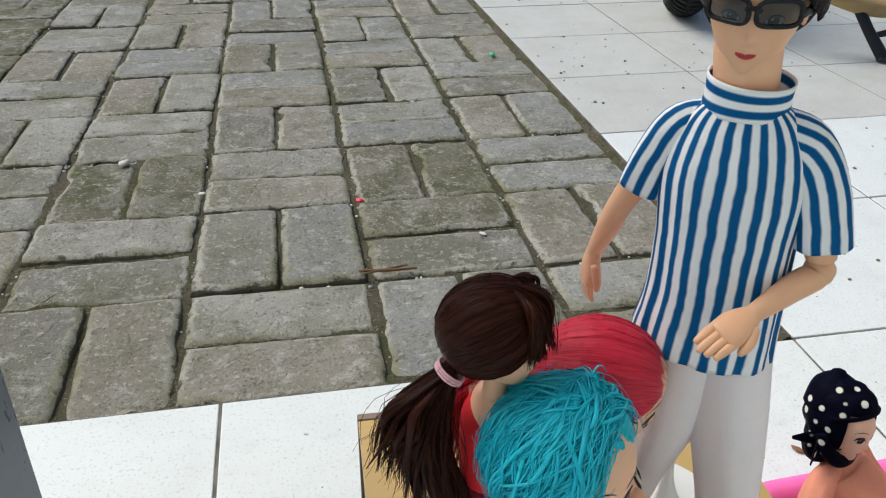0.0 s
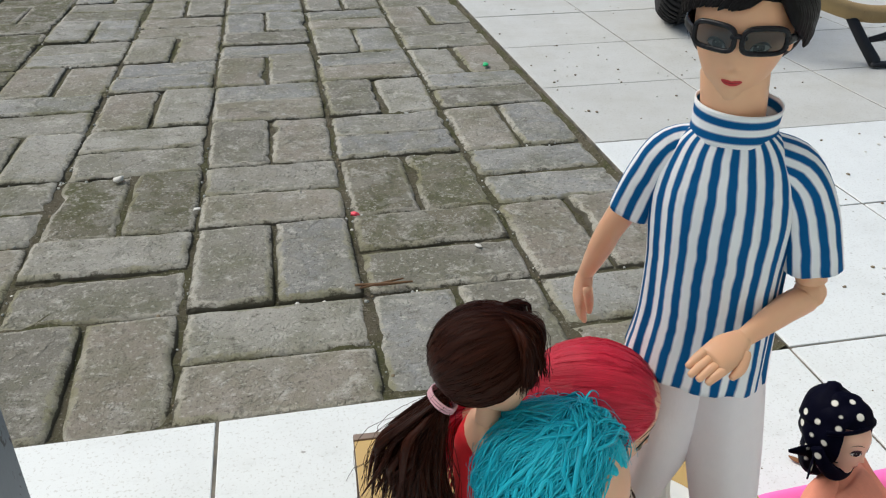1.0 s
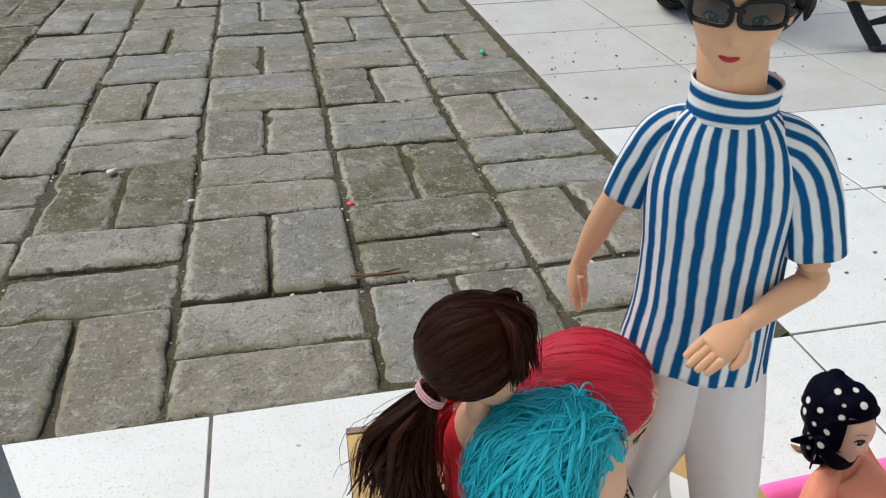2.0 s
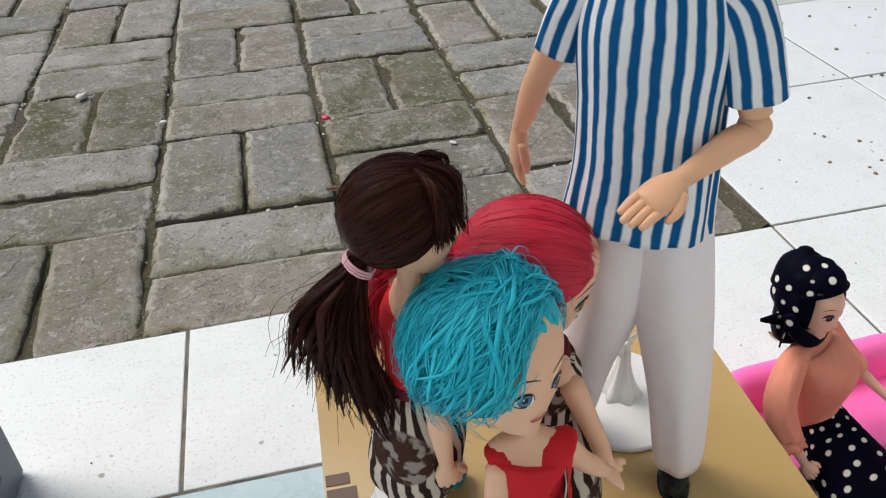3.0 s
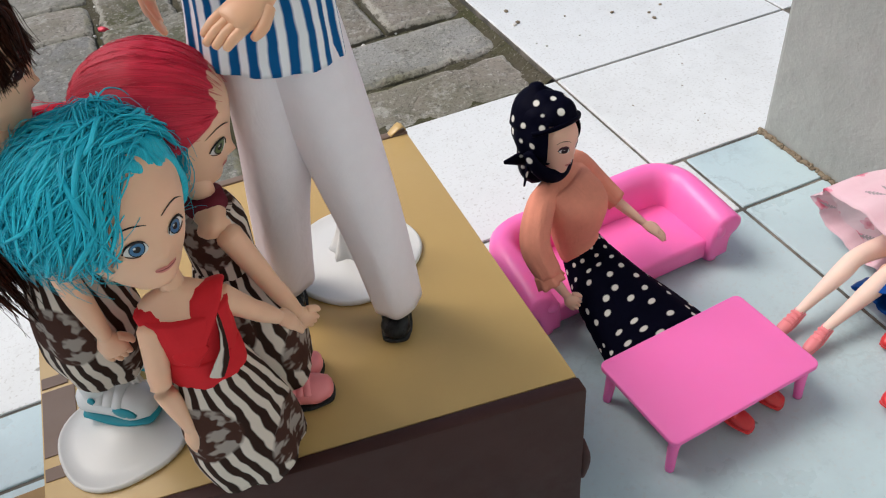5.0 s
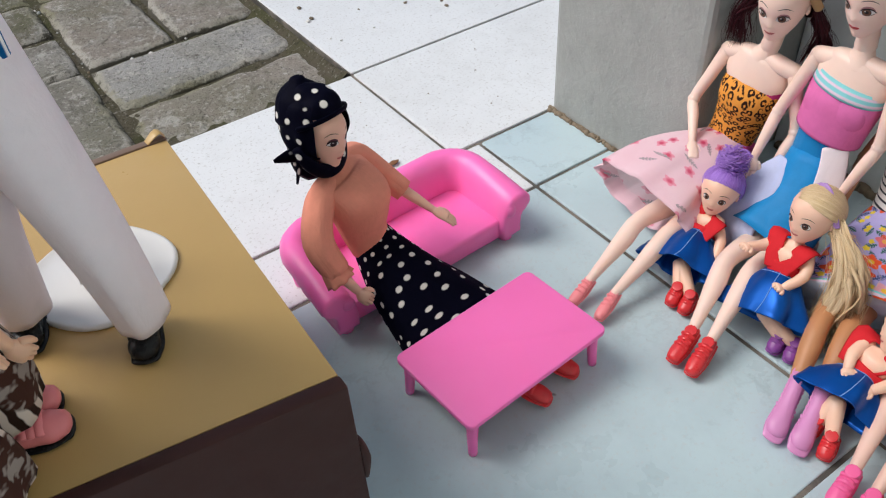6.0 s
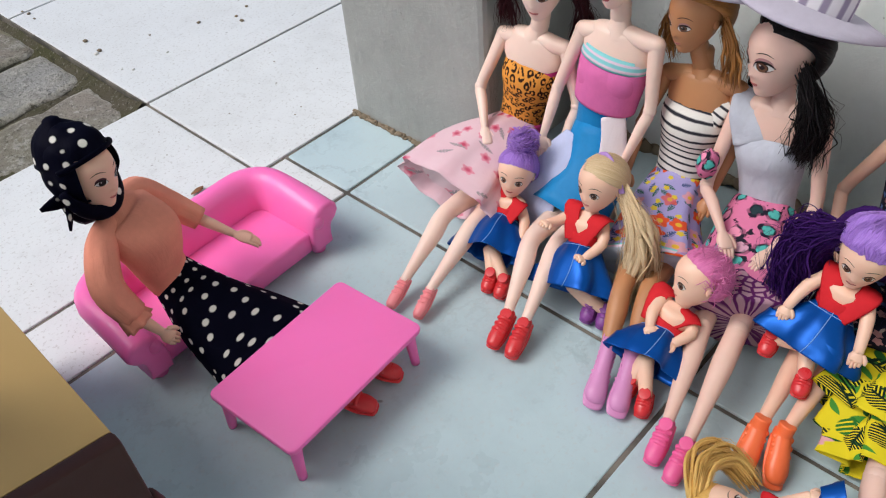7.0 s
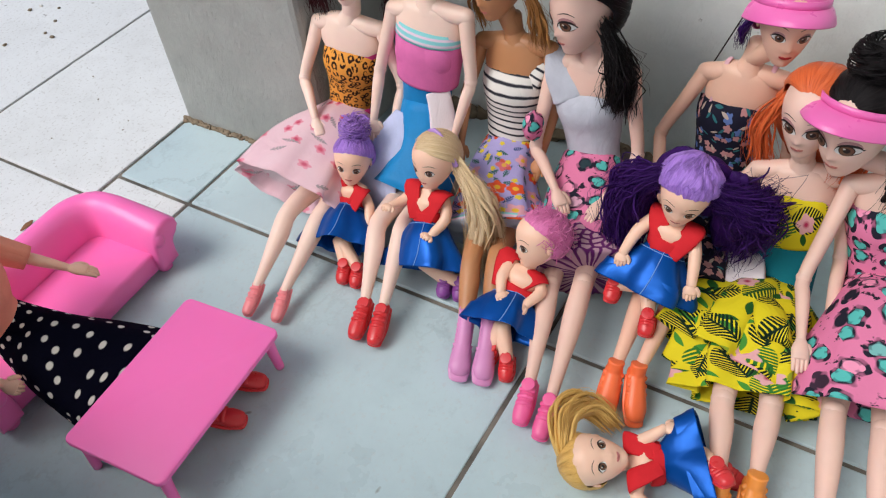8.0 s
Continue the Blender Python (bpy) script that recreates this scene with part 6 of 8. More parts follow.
def row_doll(d):
    """A doll sitting on the tiles with her back to the wall and her legs out; d holds joints and clothes."""
    f = Form()
    flesh, k = d["skin"], d.get("k", 1.0)
    pel, wai, che, nec = [Vector(p) for p in d["spine"]]
    sl, sr = [Vector(p) for p in d["shoulders"]]
    side = (sl - sr).normalized()
    torso(f, pel, wai, che, nec, sl, sr, side, flesh, k)
    for sh, a in ((sl, d["arm_l"]), (sr, d["arm_r"])):
        arm(f, sh, a[0], a[1], a[2], flesh, k * 0.86, (0, 0, -1), True)
    for g in d["legs"]:
        leg(f, g[0], g[1], g[2], flesh, k * 0.84)
        if d.get("joint"):
            f.blob(g[1], (0.0072, 0.0069, 0.0072), flesh, nu=14, nv=10)
        shoe(f, g[2], g[3], d["shoe"], d.get("shoe_up", (-0.3, 0, 1)), d.get("shoe_k", 1.0), d.get("shoe_high", 0.008))
        if d.get("open"):
            p = Vector(g[2]).lerp(Vector(g[3]), 0.42) + Vector((-0.1, 0, 1)) * 0.0052
            f.blob(p, (0.0062, 0.0036, 0.0030), flesh, nu=12, nv=8)
    hc, hf, hh = Vector(d["head"][0]), d["head"][1], d["head"][2]
    F, U, S = head(f, hc, hf, d.get("up", (0.15, 0, 1)), hh, flesh, d.get("iris", eye_brown), d.get("lips", lip_rose), 0.86, d.get("eyes", 0.85), lid=lid_mauve, snub=0.8, low=-0.03, tall=1.12)
    f.tube([nec, hc - U * hh * 0.36], [0.0068 * k, 0.0062 * k], flesh, side, 12)
    combed(f, hc, F, U, S, hh, d["hair"], d.get("tie", (0.0, -0.8, -0.5)), d.get("locks", 110), d.get("fringe", 0.25), d.get("seed", 3), 1.08)
    d["dress"](f, pel, wai, che, nec, side, k)
    if "extra" in d:
        d["extra"](f, hc, F, U, S, hh)
    f.thing("fashion_doll", (pel.x, pel.y, 0), label=d["label"], category="doll", group=ROW)


def bodice(f, wai, che, side, mat, k=1.0, lo=-0.2, hi=0.55, nec=None, grow=1.04, fold=(6, 0.02, 0.2), bust=True):
    w, c = Vector(wai), Vector(che)
    a, b = w.lerp(c, lo), c + (c - w) * (hi * 0.5)
    g = k * grow
    out = Vector((-0.0022, 0, 0)) if bust else Vector((0, 0, 0))
    f.tube([a, w.lerp(c, 0.12), w.lerp(c, 0.6), c + out, b], [(0.0190 * g, 0.0140 * g), (0.0178 * g, 0.0130 * g), (0.0202 * g, 0.0146 * g), (0.0226 * g, 0.0166 * g), (0.0222 * g, 0.0128 * g)], mat, side, 30, 5, fold, (0, 0))
    if bust:
        f.blob(c + Vector((-0.0088 * k, 0, -0.001)), (0.0088 * k, 0.0176 * k, 0.0100 * k), mat, (Vector(side).cross(Vector((0, 0, 1))), side, (0, 0, 1)), 20, 12)


def wide_hat(f, c, U, S, F, h, felt, crown, r=0.040):
    """A floppy brim with a tall crown."""
    U = (U - F * 0.48 + S * 0.06).normalized()
    F = U.cross(S)
    o = c + U * h * 0.58
    rows = []
    for rr, up in ((0.46 * h, 0.0), (0.7 * h, 0.002), (r * 0.85, -0.002), (r, -0.005), (r * 0.99, -0.0065), (r * 0.84, -0.0036), (0.7 * h, 0.0006), (0.47 * h, -0.0012)):
        rows.append([o + S * (rr * math.cos(a)) + F * (rr * math.sin(a)) + U * (up + (0.0035 * math.sin(2 * a + 0.6) if rr > 0.8 * h else 0)) for a in [2 * math.pi * i / 36 for i in range(36)]])
    f.rings(rows, felt, caps=(False, False))
    f.tube([o - U * 0.002, o + U * 0.010, o + U * 0.020, o + U * 0.024], [0.47 * h, 0.47 * h, 0.44 * h, 0.32 * h], crown, S, 32, 3)


def visor(f, c, U, S, F, h, mat):
    """A sun visor: a low band round the brow that runs out into a thin curved peak."""
    U = (U - F * 0.30).normalized()
    F = U.cross(S)
    o = c + U * h * 0.27
    rows = []
    for up in (-0.0022, 0.0026):
        for rr in ((1.0, 1.03) if up < 0 else (1.03, 1.0)):
            rows.append([o + U * up + S * (0.455 * h * rr * math.cos(a)) + F * (0.50 * h * rr * math.sin(a) - 0.03 * h) for a in [2 * math.pi * i / 36 for i in range(36)]])
    f.rings(rows + [rows[0]], mat, True, (False, False))
    rows = []
    for rr, up in ((1.0, -0.0016), (1.26, -0.0028), (1.42, -0.0050), (1.54, -0.0080), (1.54, -0.0086), (1.42, -0.0058), (1.26, -0.0036), (1.0, -0.0024)):
        rows.append([o + S * (0.46 * h * (1 + (rr - 1) * 0.45) * math.cos(a)) + F * (0.505 * h * (1 + (rr - 1) * math.sin(a)) * math.sin(a) - 0.03 * h) + U * (up - 0.003 * math.cos(a) ** 2 * (rr - 1) * 2) for a in [math.pi * (0.02 + 0.96 * i / 28) for i in range(29)]])
    f.rings(rows + [rows[0]], mat, closed=False)


def small_doll(d):
    """A little doll in a red top and blue satin skirt, leaning on a bigger doll's lap."""
    f = Form()
    flesh = d.get("skin", skin_small)
    feet, hip, nec, hc = [Vector(p) for p in d["line"]]
    side = Vector(d["side"]).normalized()
    h = d.get("h", 0.030)
    k = d.get("k", 0.62)
    che, wai = hip.lerp(nec, 0.72), hip.lerp(nec, 0.3)
    trunk(f, hip, wai, che, nec, side, flesh, k * 1.1)
    F, U, S = head(f, hc, d["face"], nec.lerp(hc, 1.0) - hip, h, flesh, d.get("iris", eye_brown), lip_rose, 0.99, 0.82, low=-0.08, snub=0.7, tall=1.4)
    f.tube([nec, hc - U * h * 0.3], [0.0042, 0.0042], flesh, side, 10)
    # crossed red top
    f.tube([wai, hip.lerp(nec, 0.42), hip.lerp(nec, 0.56)], [(0.0118, 0.0112), (0.0128, 0.0116), (0.0130, 0.0112)], red_felt, side, 20, 3, None, (0, 0))
    front = F - U * F.dot(U)
    front.normalize()
    for s in (-1, 1):
        a = hip.lerp(nec, 0.97) + side * (s * 0.0112)
        f.tube([a - front * 0.004, a + front * 0.006 + U * 0.002, wai.lerp(che, 0.4) + front * 0.0108 + side * (s * 0.0042)], [(0.0058, 0.0010), (0.0064, 0.0010), (0.0050, 0.0010)], red_felt, side, 10, 4)
    # skirt
    hem = Vector(d["hem"])
    rows = shell(f, wai, hem, (0.0110, 0.0100), d.get("flare", (0.0215, 0.0165)), satin, side, (4, 0.18, d.get("ph", 0.2)), 44, [(wai.lerp(hem, 0.35), (0.0185, 0.0145)), (wai.lerp(hem, 0.75), tuple(0.97 * q for q in d.get("flare", (0.0215, 0.0165))))], sub=5, hem=0.003)
    # white stitching down the front and round the yoke
    rows = rows[3:-3]

    def stitch(cells):
        pts = []
        for i, c in cells:
            o = sum(rows[i], Vector()) / len(rows[i])
            p = rows[i][int(c) % 44].lerp(rows[i][int(c + 1) % 44], c % 1)
            pts.append(p + (p - o).normalized() * 0.0001)
        f.tube(pts, [0.00030] * len(pts), thread_blue, U, 5, 1)
    stitch([(i, 31.5 + 0.09 * i) for i in range(1, len(rows))])
    stitch([(2, c) for c in range(22, 45)])
    for s, (el, wr, tip) in zip((1, -1), d["arms"]):
        sh = hip.lerp(nec, 0.86) + side * (s * 0.0115)
        f.tube([sh, el, wr], [0.0044, 0.0040, 0.0030], flesh, (0, 0.3, 1), 10)
        hand(f, wr, tip, (0, 0, -1), flesh, 0.72)
    for a, t in d["feet"]:
        f.tube([hip.lerp(hem, 0.8), Vector(a)], [0.0058, 0.0042], flesh, side, 10)
        shoe(f, a, t, d["shoe"], d.get("toe_up", (-0.4, 0, 1)), 0.70)
    d["hairdo"](f, hc, F, U, S, h)
    f.thing("small_doll", (hip.x, hip.y, 0), label=d["label"], category="doll", group="small dolls in blue skirts")


tall_doll()
ponytail_doll()
red_doll()
blue_doll()
sofa_doll()


# ---- the row against the wall ----
def dress_leopard(f, pel, wai, che, nec, side, k):
    bodice(f, wai, che, side, leopard, k, -0.3, 0.45)
    top = che + (che - wai) * 0.2
    f.tube([top, top + (che - wai) * 0.16], [(0.0238, 0.0150), (0.0236, 0.0132)], magenta, side, 24, 3, None, (0, 0))
    f.tube([wai.lerp(pel, 0.25), wai.lerp(pel, 0.05)], [(0.0205, 0.0155), (0.0200, 0.0150)], magenta, side, 22, 3, (5, 0.06, 0), (0, 0))
    f.blob(wai.lerp(pel, 0.18) + Vector((-0.012, -0.004, 0)), (0.005, 0.009, 0.006), yellow_sash, nu=12, nv=8, rough=0.5)
    shell(f, wai.lerp(pel, 0.15), (0.048, -0.362, 0.036), (0.0205, 0.0150), (0.0500, 0.0270), tulle, (0.1, 1, 0), (8, 0.07, 0.4), 56, [((0.104, -0.372, 0.054), (0.031, 0.0230)), ((0.074, -0.364, 0.044), (0.044, 0.0270))], sub=5, hem=0.003)


def hair_long(f, hc, F, U, S, h, mat, seed, l=0.055, n=90, out=0.024):
    for s in (-1, 1):
        a = hc + S * (s * 0.40 * h) - F * 0.1 * h
        b = hc + S * (s * (out + 0.004)) - U * (l + 0.2 * h) - F * 0.004
        strands(f, (a + U * 0.1 * h, a - U * 0.25 * h), (b - S * s * 0.008, b + S * s * 0.006), mat, n, 0.0009, S * (s * 0.007), 0.0026, seed + s)


def extra_1(f, hc, F, U, S, h):
    hair_long(f, hc, F, U, S, h, hair_burgundy, 41, 0.034, 110)
    f.tube([hc + S * 0.47 * h + U * 0.05 * h, hc + U * 0.56 * h + F * 0.05 * h, hc - S * 0.47 * h + U * 0.05 * h], [0.0032] * 3, card_raw, F, 10, 6)


row_doll(dict(
    skin=skin_pale, spine=((0.116, -0.380, 0.024), (0.128, -0.373, 0.068), (0.132, -0.380, 0.108), (0.132, -0.386, 0.148)),
    shoulders=((0.131, -0.354, 0.133), (0.132, -0.410, 0.138)),
    arm_l=((0.112, -0.346, 0.094), (0.090, -0.368, 0.076), (0.075, -0.384, 0.066)), arm_r=((0.128, -0.424, 0.098), (0.108, -0.424, 0.066), (0.096, -0.420, 0.056)),
    legs=(((0.112, -0.373, 0.026), (0.034, -0.376, 0.034), (-0.024, -0.386, 0.014), (-0.043, -0.390, 0.0072)), ((0.112, -0.396, 0.026), (0.044, -0.398, 0.032), (-0.019, -0.407, 0.014), (-0.038, -0.412, 0.0072))),
    shoe=shoe_peach, shoe_k=0.60, shoe_high=0.003, head=((0.129, -0.391, 0.184), (-1, -0.25, -0.12), 0.047), hair=hair_burgundy, dress=dress_leopard, extra=extra_1, seed=41,
    label="seated doll in leopard top and pale pink tulle skirt"))


def dress_pinkblue(f, pel, wai, che, nec, side, k):
    bodice(f, wai, che, side, sky_satin, k, -0.4, -0.3, bust=False)
    f.tube([wai.lerp(che, 0.42), wai.lerp(che, 0.75), che, che + (che - wai) * 0.20], [(0.0235, 0.0168), (0.0246, 0.0178), (0.0252, 0.0180), (0.0246, 0.0150)], pink_jersey, side, 34, 5, (5, 0.035, 0.1), (0, 0))
    for s in (-1, 1):
        f.blob(che + Vector((-0.0080, 0, -0.004)) + Vector(side) * (s * 0.0075), (0.0092, 0.0150, 0.0150), pink_jersey, nu=18, nv=12)
    top = che + (che - wai) * 0.16
    f.tube([top, top + (che - wai) * 0.2], [(0.0256, 0.0168), (0.0246, 0.0142)], trim_cloth, side, 26, 3, None, (0, 0))
    shell(f, wai, (0.086, -0.446, 0.034), (0.0195, 0.0145), (0.0310, 0.0240), sky_satin, side, (5, 0.05, 0.2), 34, [((0.112, -0.448, 0.056), (0.0270, 0.0215))], hem=0.003)
    f.tube([(0.114, -0.432, 0.084), (0.094, -0.426, 0.066), (0.080, -0.424, 0.044), (0.074, -0.424, 0.022)], [(0.008, 0.0014), (0.015, 0.0014), (0.019, 0.0014), (0.018, 0.0014)], pale_blue, (0.1, 1, 0), 14, 4)
    f.tube([(0.1205, -0.4595, 0.107), (0.1165, -0.4640, 0.092), (0.1085, -0.4690, 0.070)], [(0.0085, 0.0016), (0.0090, 0.0016), (0.0105, 0.0014)], lilac_white, (0.62, -0.78, 0), 14, 5)


def extra_2(f, hc, F, U, S, h):
    for i in range(11):
        a = math.pi * (i / 10)
        o = hc + S * (0.50 * h * math.cos(a)) + U * (0.2 * h + 0.33 * h * math.sin(a)) + F * 0.12 * h
        for j in range(5):
            b = 2 * math.pi * j / 5
            f.blob(o + S * (0.0026 * math.cos(b)) + U * (0.0026 * math.sin(b)), (0.0024, 0.0016, 0.0024), flower_pink, (S, F, U), 8, 6)
    f.blob(hc - F * 0.5 * h - S * 0.3 * h - U * 0.1 * h, (0.011, 0.010, 0.012), paper_white, (S, F, U), 14, 10, rough=0.2)


row_doll(dict(
    skin=skin_pale, spine=((0.121, -0.448, 0.030), (0.130, -0.443, 0.090), (0.133, -0.448, 0.135), (0.134, -0.450, 0.174)),
    shoulders=((0.132, -0.423, 0.158), (0.133, -0.479, 0.163)),
    arm_l=((0.122, -0.411, 0.112), (0.104, -0.412, 0.080), (0.096, -0.416, 0.068)), arm_r=((0.127, -0.483, 0.118), (0.112, -0.476, 0.082), (0.104, -0.470, 0.066)),
    legs=(((0.116, -0.438, 0.028), (0.050, -0.445, 0.036), (-0.005, -0.466, 0.015), (-0.025, -0.470, 0.0078)), ((0.116, -0.462, 0.028), (0.058, -0.462, 0.036), (-0.004, -0.480, 0.015), (-0.024, -0.485, 0.0078))),
    shoe=shoe_red, shoe_k=0.76, shoe_high=0.005, head=((0.131, -0.449, 0.209), (-1, 0.05, -0.12), 0.047), hair=hair_burgundy, dress=dress_pinkblue, extra=extra_2, seed=43, lips=lip_red,
    label="seated doll in pink and blue dress with red shoes"))


def dress_stripe(f, pel, wai, che, nec, side, k):
    bodice(f, wai, che, side, bw_stripe, k, -0.3, 0.5)
    f.tube([che + Vector((-0.010, -0.014, 0.008)), che + Vector((-0.004, -0.019, 0.020)), che + Vector((0.008, -0.018, 0.024))], [(0.007, 0.0014), (0.006, 0.0013), (0.005, 0.0012)], bw_stripe, (0, 1, 0.3), 10)
    shell(f, wai.lerp(pel, 0.1), (0.084, -0.520, 0.032), (0.0205, 0.0155), (0.0370, 0.0255), lilac_floral, side, (8, 0.07, 0.2), 44, [((0.112, -0.510, 0.048), (0.0270, 0.0225))], sub=5, hem=0.003)
    f.tube([(0.0845, -0.520, 0.032), (0.082, -0.521, 0.031)], [(0.0378, 0.0262), (0.0380, 0.0264)], trim_cloth, side, 40, 2, (8, 0.07, 0.2), (0, 0))


def extra_3(f, hc, F, U, S, h):
    hair_long(f, hc, F, U, S, h, hair_honey, 45, 0.030, 90)
    wide_hat(f, hc, U, S, F, h, hat_felt, hat_stripe, 0.046)
    f.tube([hc + S * 0.45 * h - U * 0.25 * h + Vector((0, 0.0035 * math.sin(a), 0.0035 * math.cos(a))) for a in [0.7 * i for i in range(10)]], [0.0004] * 10, yellow_sash, (1, 0, 0), 5, 1)


row_doll(dict(
    skin=skin_tan, spine=((0.130, -0.507, 0.024), (0.142, -0.505, 0.066), (0.149, -0.506, 0.110), (0.151, -0.504, 0.150)),
    shoulders=((0.150, -0.481, 0.137), (0.151, -0.531, 0.141)),
    arm_l=((0.142, -0.470, 0.096), (0.122, -0.474, 0.066), (0.112, -0.476, 0.054)), arm_r=((0.146, -0.536, 0.098), (0.128, -0.534, 0.066), (0.118, -0.532, 0.054)),
    legs=(((0.126, -0.497, 0.026), (0.052, -0.520, 0.034), (-0.004, -0.5425, 0.0125), (-0.019, -0.548, 0.0072)), ((0.126, -0.520, 0.026), (0.058, -0.536, 0.034), (0.000, -0.5575, 0.0125), (-0.015, -0.563, 0.0072))),
    shoe=shoe_mauve, shoe_k=0.92, shoe_high=0.026, shoe_up=(0.85, 0.28, 0.42), head=((0.147, -0.497, 0.184), (-1, 0.35, -0.05), 0.044), hair=hair_honey, dress=dress_stripe, extra=extra_3, seed=45, iris=eye_brown,
    label="seated tan doll in striped top, floral skirt and wide-brimmed hat"))


def dress_grey(f, pel, wai, che, nec, side, k):
    bodice(f, wai, che, side, grey_marl, k, -0.35, 0.5)
    f.tube([(0.1385, -0.550, 0.116), (0.1425, -0.541, 0.130), (0.1510, -0.5375, 0.1392), (0.160, -0.543, 0.130), (0.163, -0.552, 0.116)], [(0.0120, 0.0030), (0.0095, 0.0032), (0.0085, 0.0034), (0.0095, 0.0032), (0.012, 0.0030)], grey_marl, (0.1, 1, 0.5), 20, 6)
    f.blob((0.124, -0.531, 0.098), (0.008, 0.007, 0.011), pink_hearts, nu=14, nv=8, rough=0.2)
    shell(f, wai.lerp(pel, 0.05), (0.090, -0.588, 0.036), (0.0210, 0.0155), (0.0340, 0.0255), pink_hearts, side, (6, 0.06, 0.6), 40, [((0.116, -0.573, 0.052), (0.0265, 0.0220))], sub=5, hem=0.003)
    shell(f, (0.094, -0.586, 0.037), (0.072, -0.596, 0.034), (0.0325, 0.0252), (0.0345, 0.0262), lace_cloth, side, (9, 0.07, 0.6), 46)


def extra_4(f, hc, F, U, S, h):
    strands(f, (hc - S * 0.4 * h, hc - S * 0.42 * h - U * 0.3 * h), (hc - S * 0.030 - U * 0.052 - F * 0.004, hc - S * 0.016 - U * 0.066 - F * 0.010), hair_black, 420, 0.0008, -S * 0.010, 0.0042, 47, 0.0006)
    strands(f, (hc + S * 0.4 * h, hc + S * 0.42 * h - U * 0.3 * h), (hc + S * 0.024 - U * 0.060, hc + S * 0.016 - U * 0.080), hair_black, 90, 0.0008, S * 0.006, 0.0026, 48)
    wide_hat(f, hc, U, S, F, h, hat_felt, hat_stripe, 0.050)


row_doll(dict(
    skin=skin_shaded, joint=True, spine=((0.128, -0.570, 0.024), (0.145, -0.567, 0.070), (0.151, -0.560, 0.108), (0.152, -0.559, 0.148)),
    shoulders=((0.150, -0.534, 0.133), (0.151, -0.587, 0.138)),
    arm_l=((0.124, -0.533, 0.082), (0.096, -0.561, 0.074), (0.084, -0.574, 0.066)), arm_r=((0.138, -0.600, 0.086), (0.104, -0.590, 0.068), (0.086, -0.585, 0.062)),
    legs=(((0.122, -0.560, 0.026), (0.052, -0.578, 0.034), (-0.014, -0.5955, 0.015), (-0.034, -0.599, 0.0082)), ((0.122, -0.584, 0.026), (0.060, -0.598, 0.038), (-0.018, -0.6115, 0.015), (-0.038, -0.614, 0.0082))),
    shoe=shoe_pink, shoe_k=0.76, shoe_high=0.006, head=((0.152, -0.553, 0.174), (-0.85, 0.50, -0.02), 0.051), hair=hair_black, dress=dress_grey, extra=extra_4, seed=47, fringe=0.3, eyes=1.1,
    label="seated doll in grey one-shoulder top, heart print skirt and hat"))


def dress_dark(f, pel, wai, che, nec, side, k):
    bodice(f, wai, che, side, dark_floral, k, -0.4, 0.35)
    for s in (-1, 1):
        f.tube([che + side * (s * 0.014) + Vector((-0.010, 0, 0.010)), nec + side * (s * 0.014) + Vector((-0.002, 0, -0.004)), nec + side * (s * 0.013) + Vector((0.010, 0, -0.012))], [(0.0015, 0.0006)] * 3, strap_pink, side, 8)
    shell(f, wai, (0.095, -0.650, 0.034), (0.0200, 0.0150), (0.0300, 0.0240), dark_floral, side, (5, 0.05, 0.2), 34, [((0.125, -0.647, 0.050), (0.0240, 0.0205))])


def extra_5(f, hc, F, U, S, h):
    f.tube([(0.192, -0.640, 0.170), (0.190, -0.625, 0.128)], [0.0005] * 2, eye_dark, (1, 0, 0), 6)
    f.tube([(0.118, -0.684, 0.050), (0.100, -0.688, 0.047), (0.084, -0.690, 0.041)], [(0.010, 0.0010), (0.012, 0.0010), (0.011, 0.0008)], lilac_white, (0.3, 1, 0), 12, 4)
    visor(f, hc, U, S, F, h * 0.98, visor_pink)
    strands(f, (hc + S * 0.40 * h - U * 0.05 * h, hc + S * 0.38 * h - F * 0.2 * h), (hc + S * 0.46 * h - U * 0.45 * h - F * 0.15 * h, hc + S * 0.40 * h - U * 0.55 * h - F * 0.3 * h), hair_violet, 60, 0.0008, S * 0.002, 0.0016, 50)


row_doll(dict(
    skin=skin_rose, spine=((0.148, -0.648, 0.026), (0.166, -0.648, 0.068), (0.178, -0.648, 0.108), (0.179, -0.652, 0.150)),
    shoulders=((0.177, -0.626, 0.134), (0.179, -0.676, 0.138)),
    arm_l=((0.166, -0.606, 0.088), (0.140, -0.614, 0.062), (0.128, -0.620, 0.052)), arm_r=((0.172, -0.686, 0.092), (0.150, -0.684, 0.062), (0.140, -0.682, 0.052)),
    legs=(((0.142, -0.637, 0.026), (0.088, -0.634, 0.036), (0.016, -0.638, 0.020), (-0.003, -0.641, 0.0075)), ((0.142, -0.660, 0.026), (0.092, -0.654, 0.040), (0.020, -0.651, 0.020), (0.000, -0.659, 0.0075))),
    shoe=shoe_orange, shoe_k=0.92, shoe_high=0.008, shoe_up=(0.5, 0, 0.85), head=((0.173, -0.667, 0.181), (-0.92, -0.35, 0.0), 0.046), hair=visor_pink, dress=dress_dark, extra=extra_5, seed=49, lips=lip_red,
    label="seated doll in dark floral dress, pink visor and orange boots"))


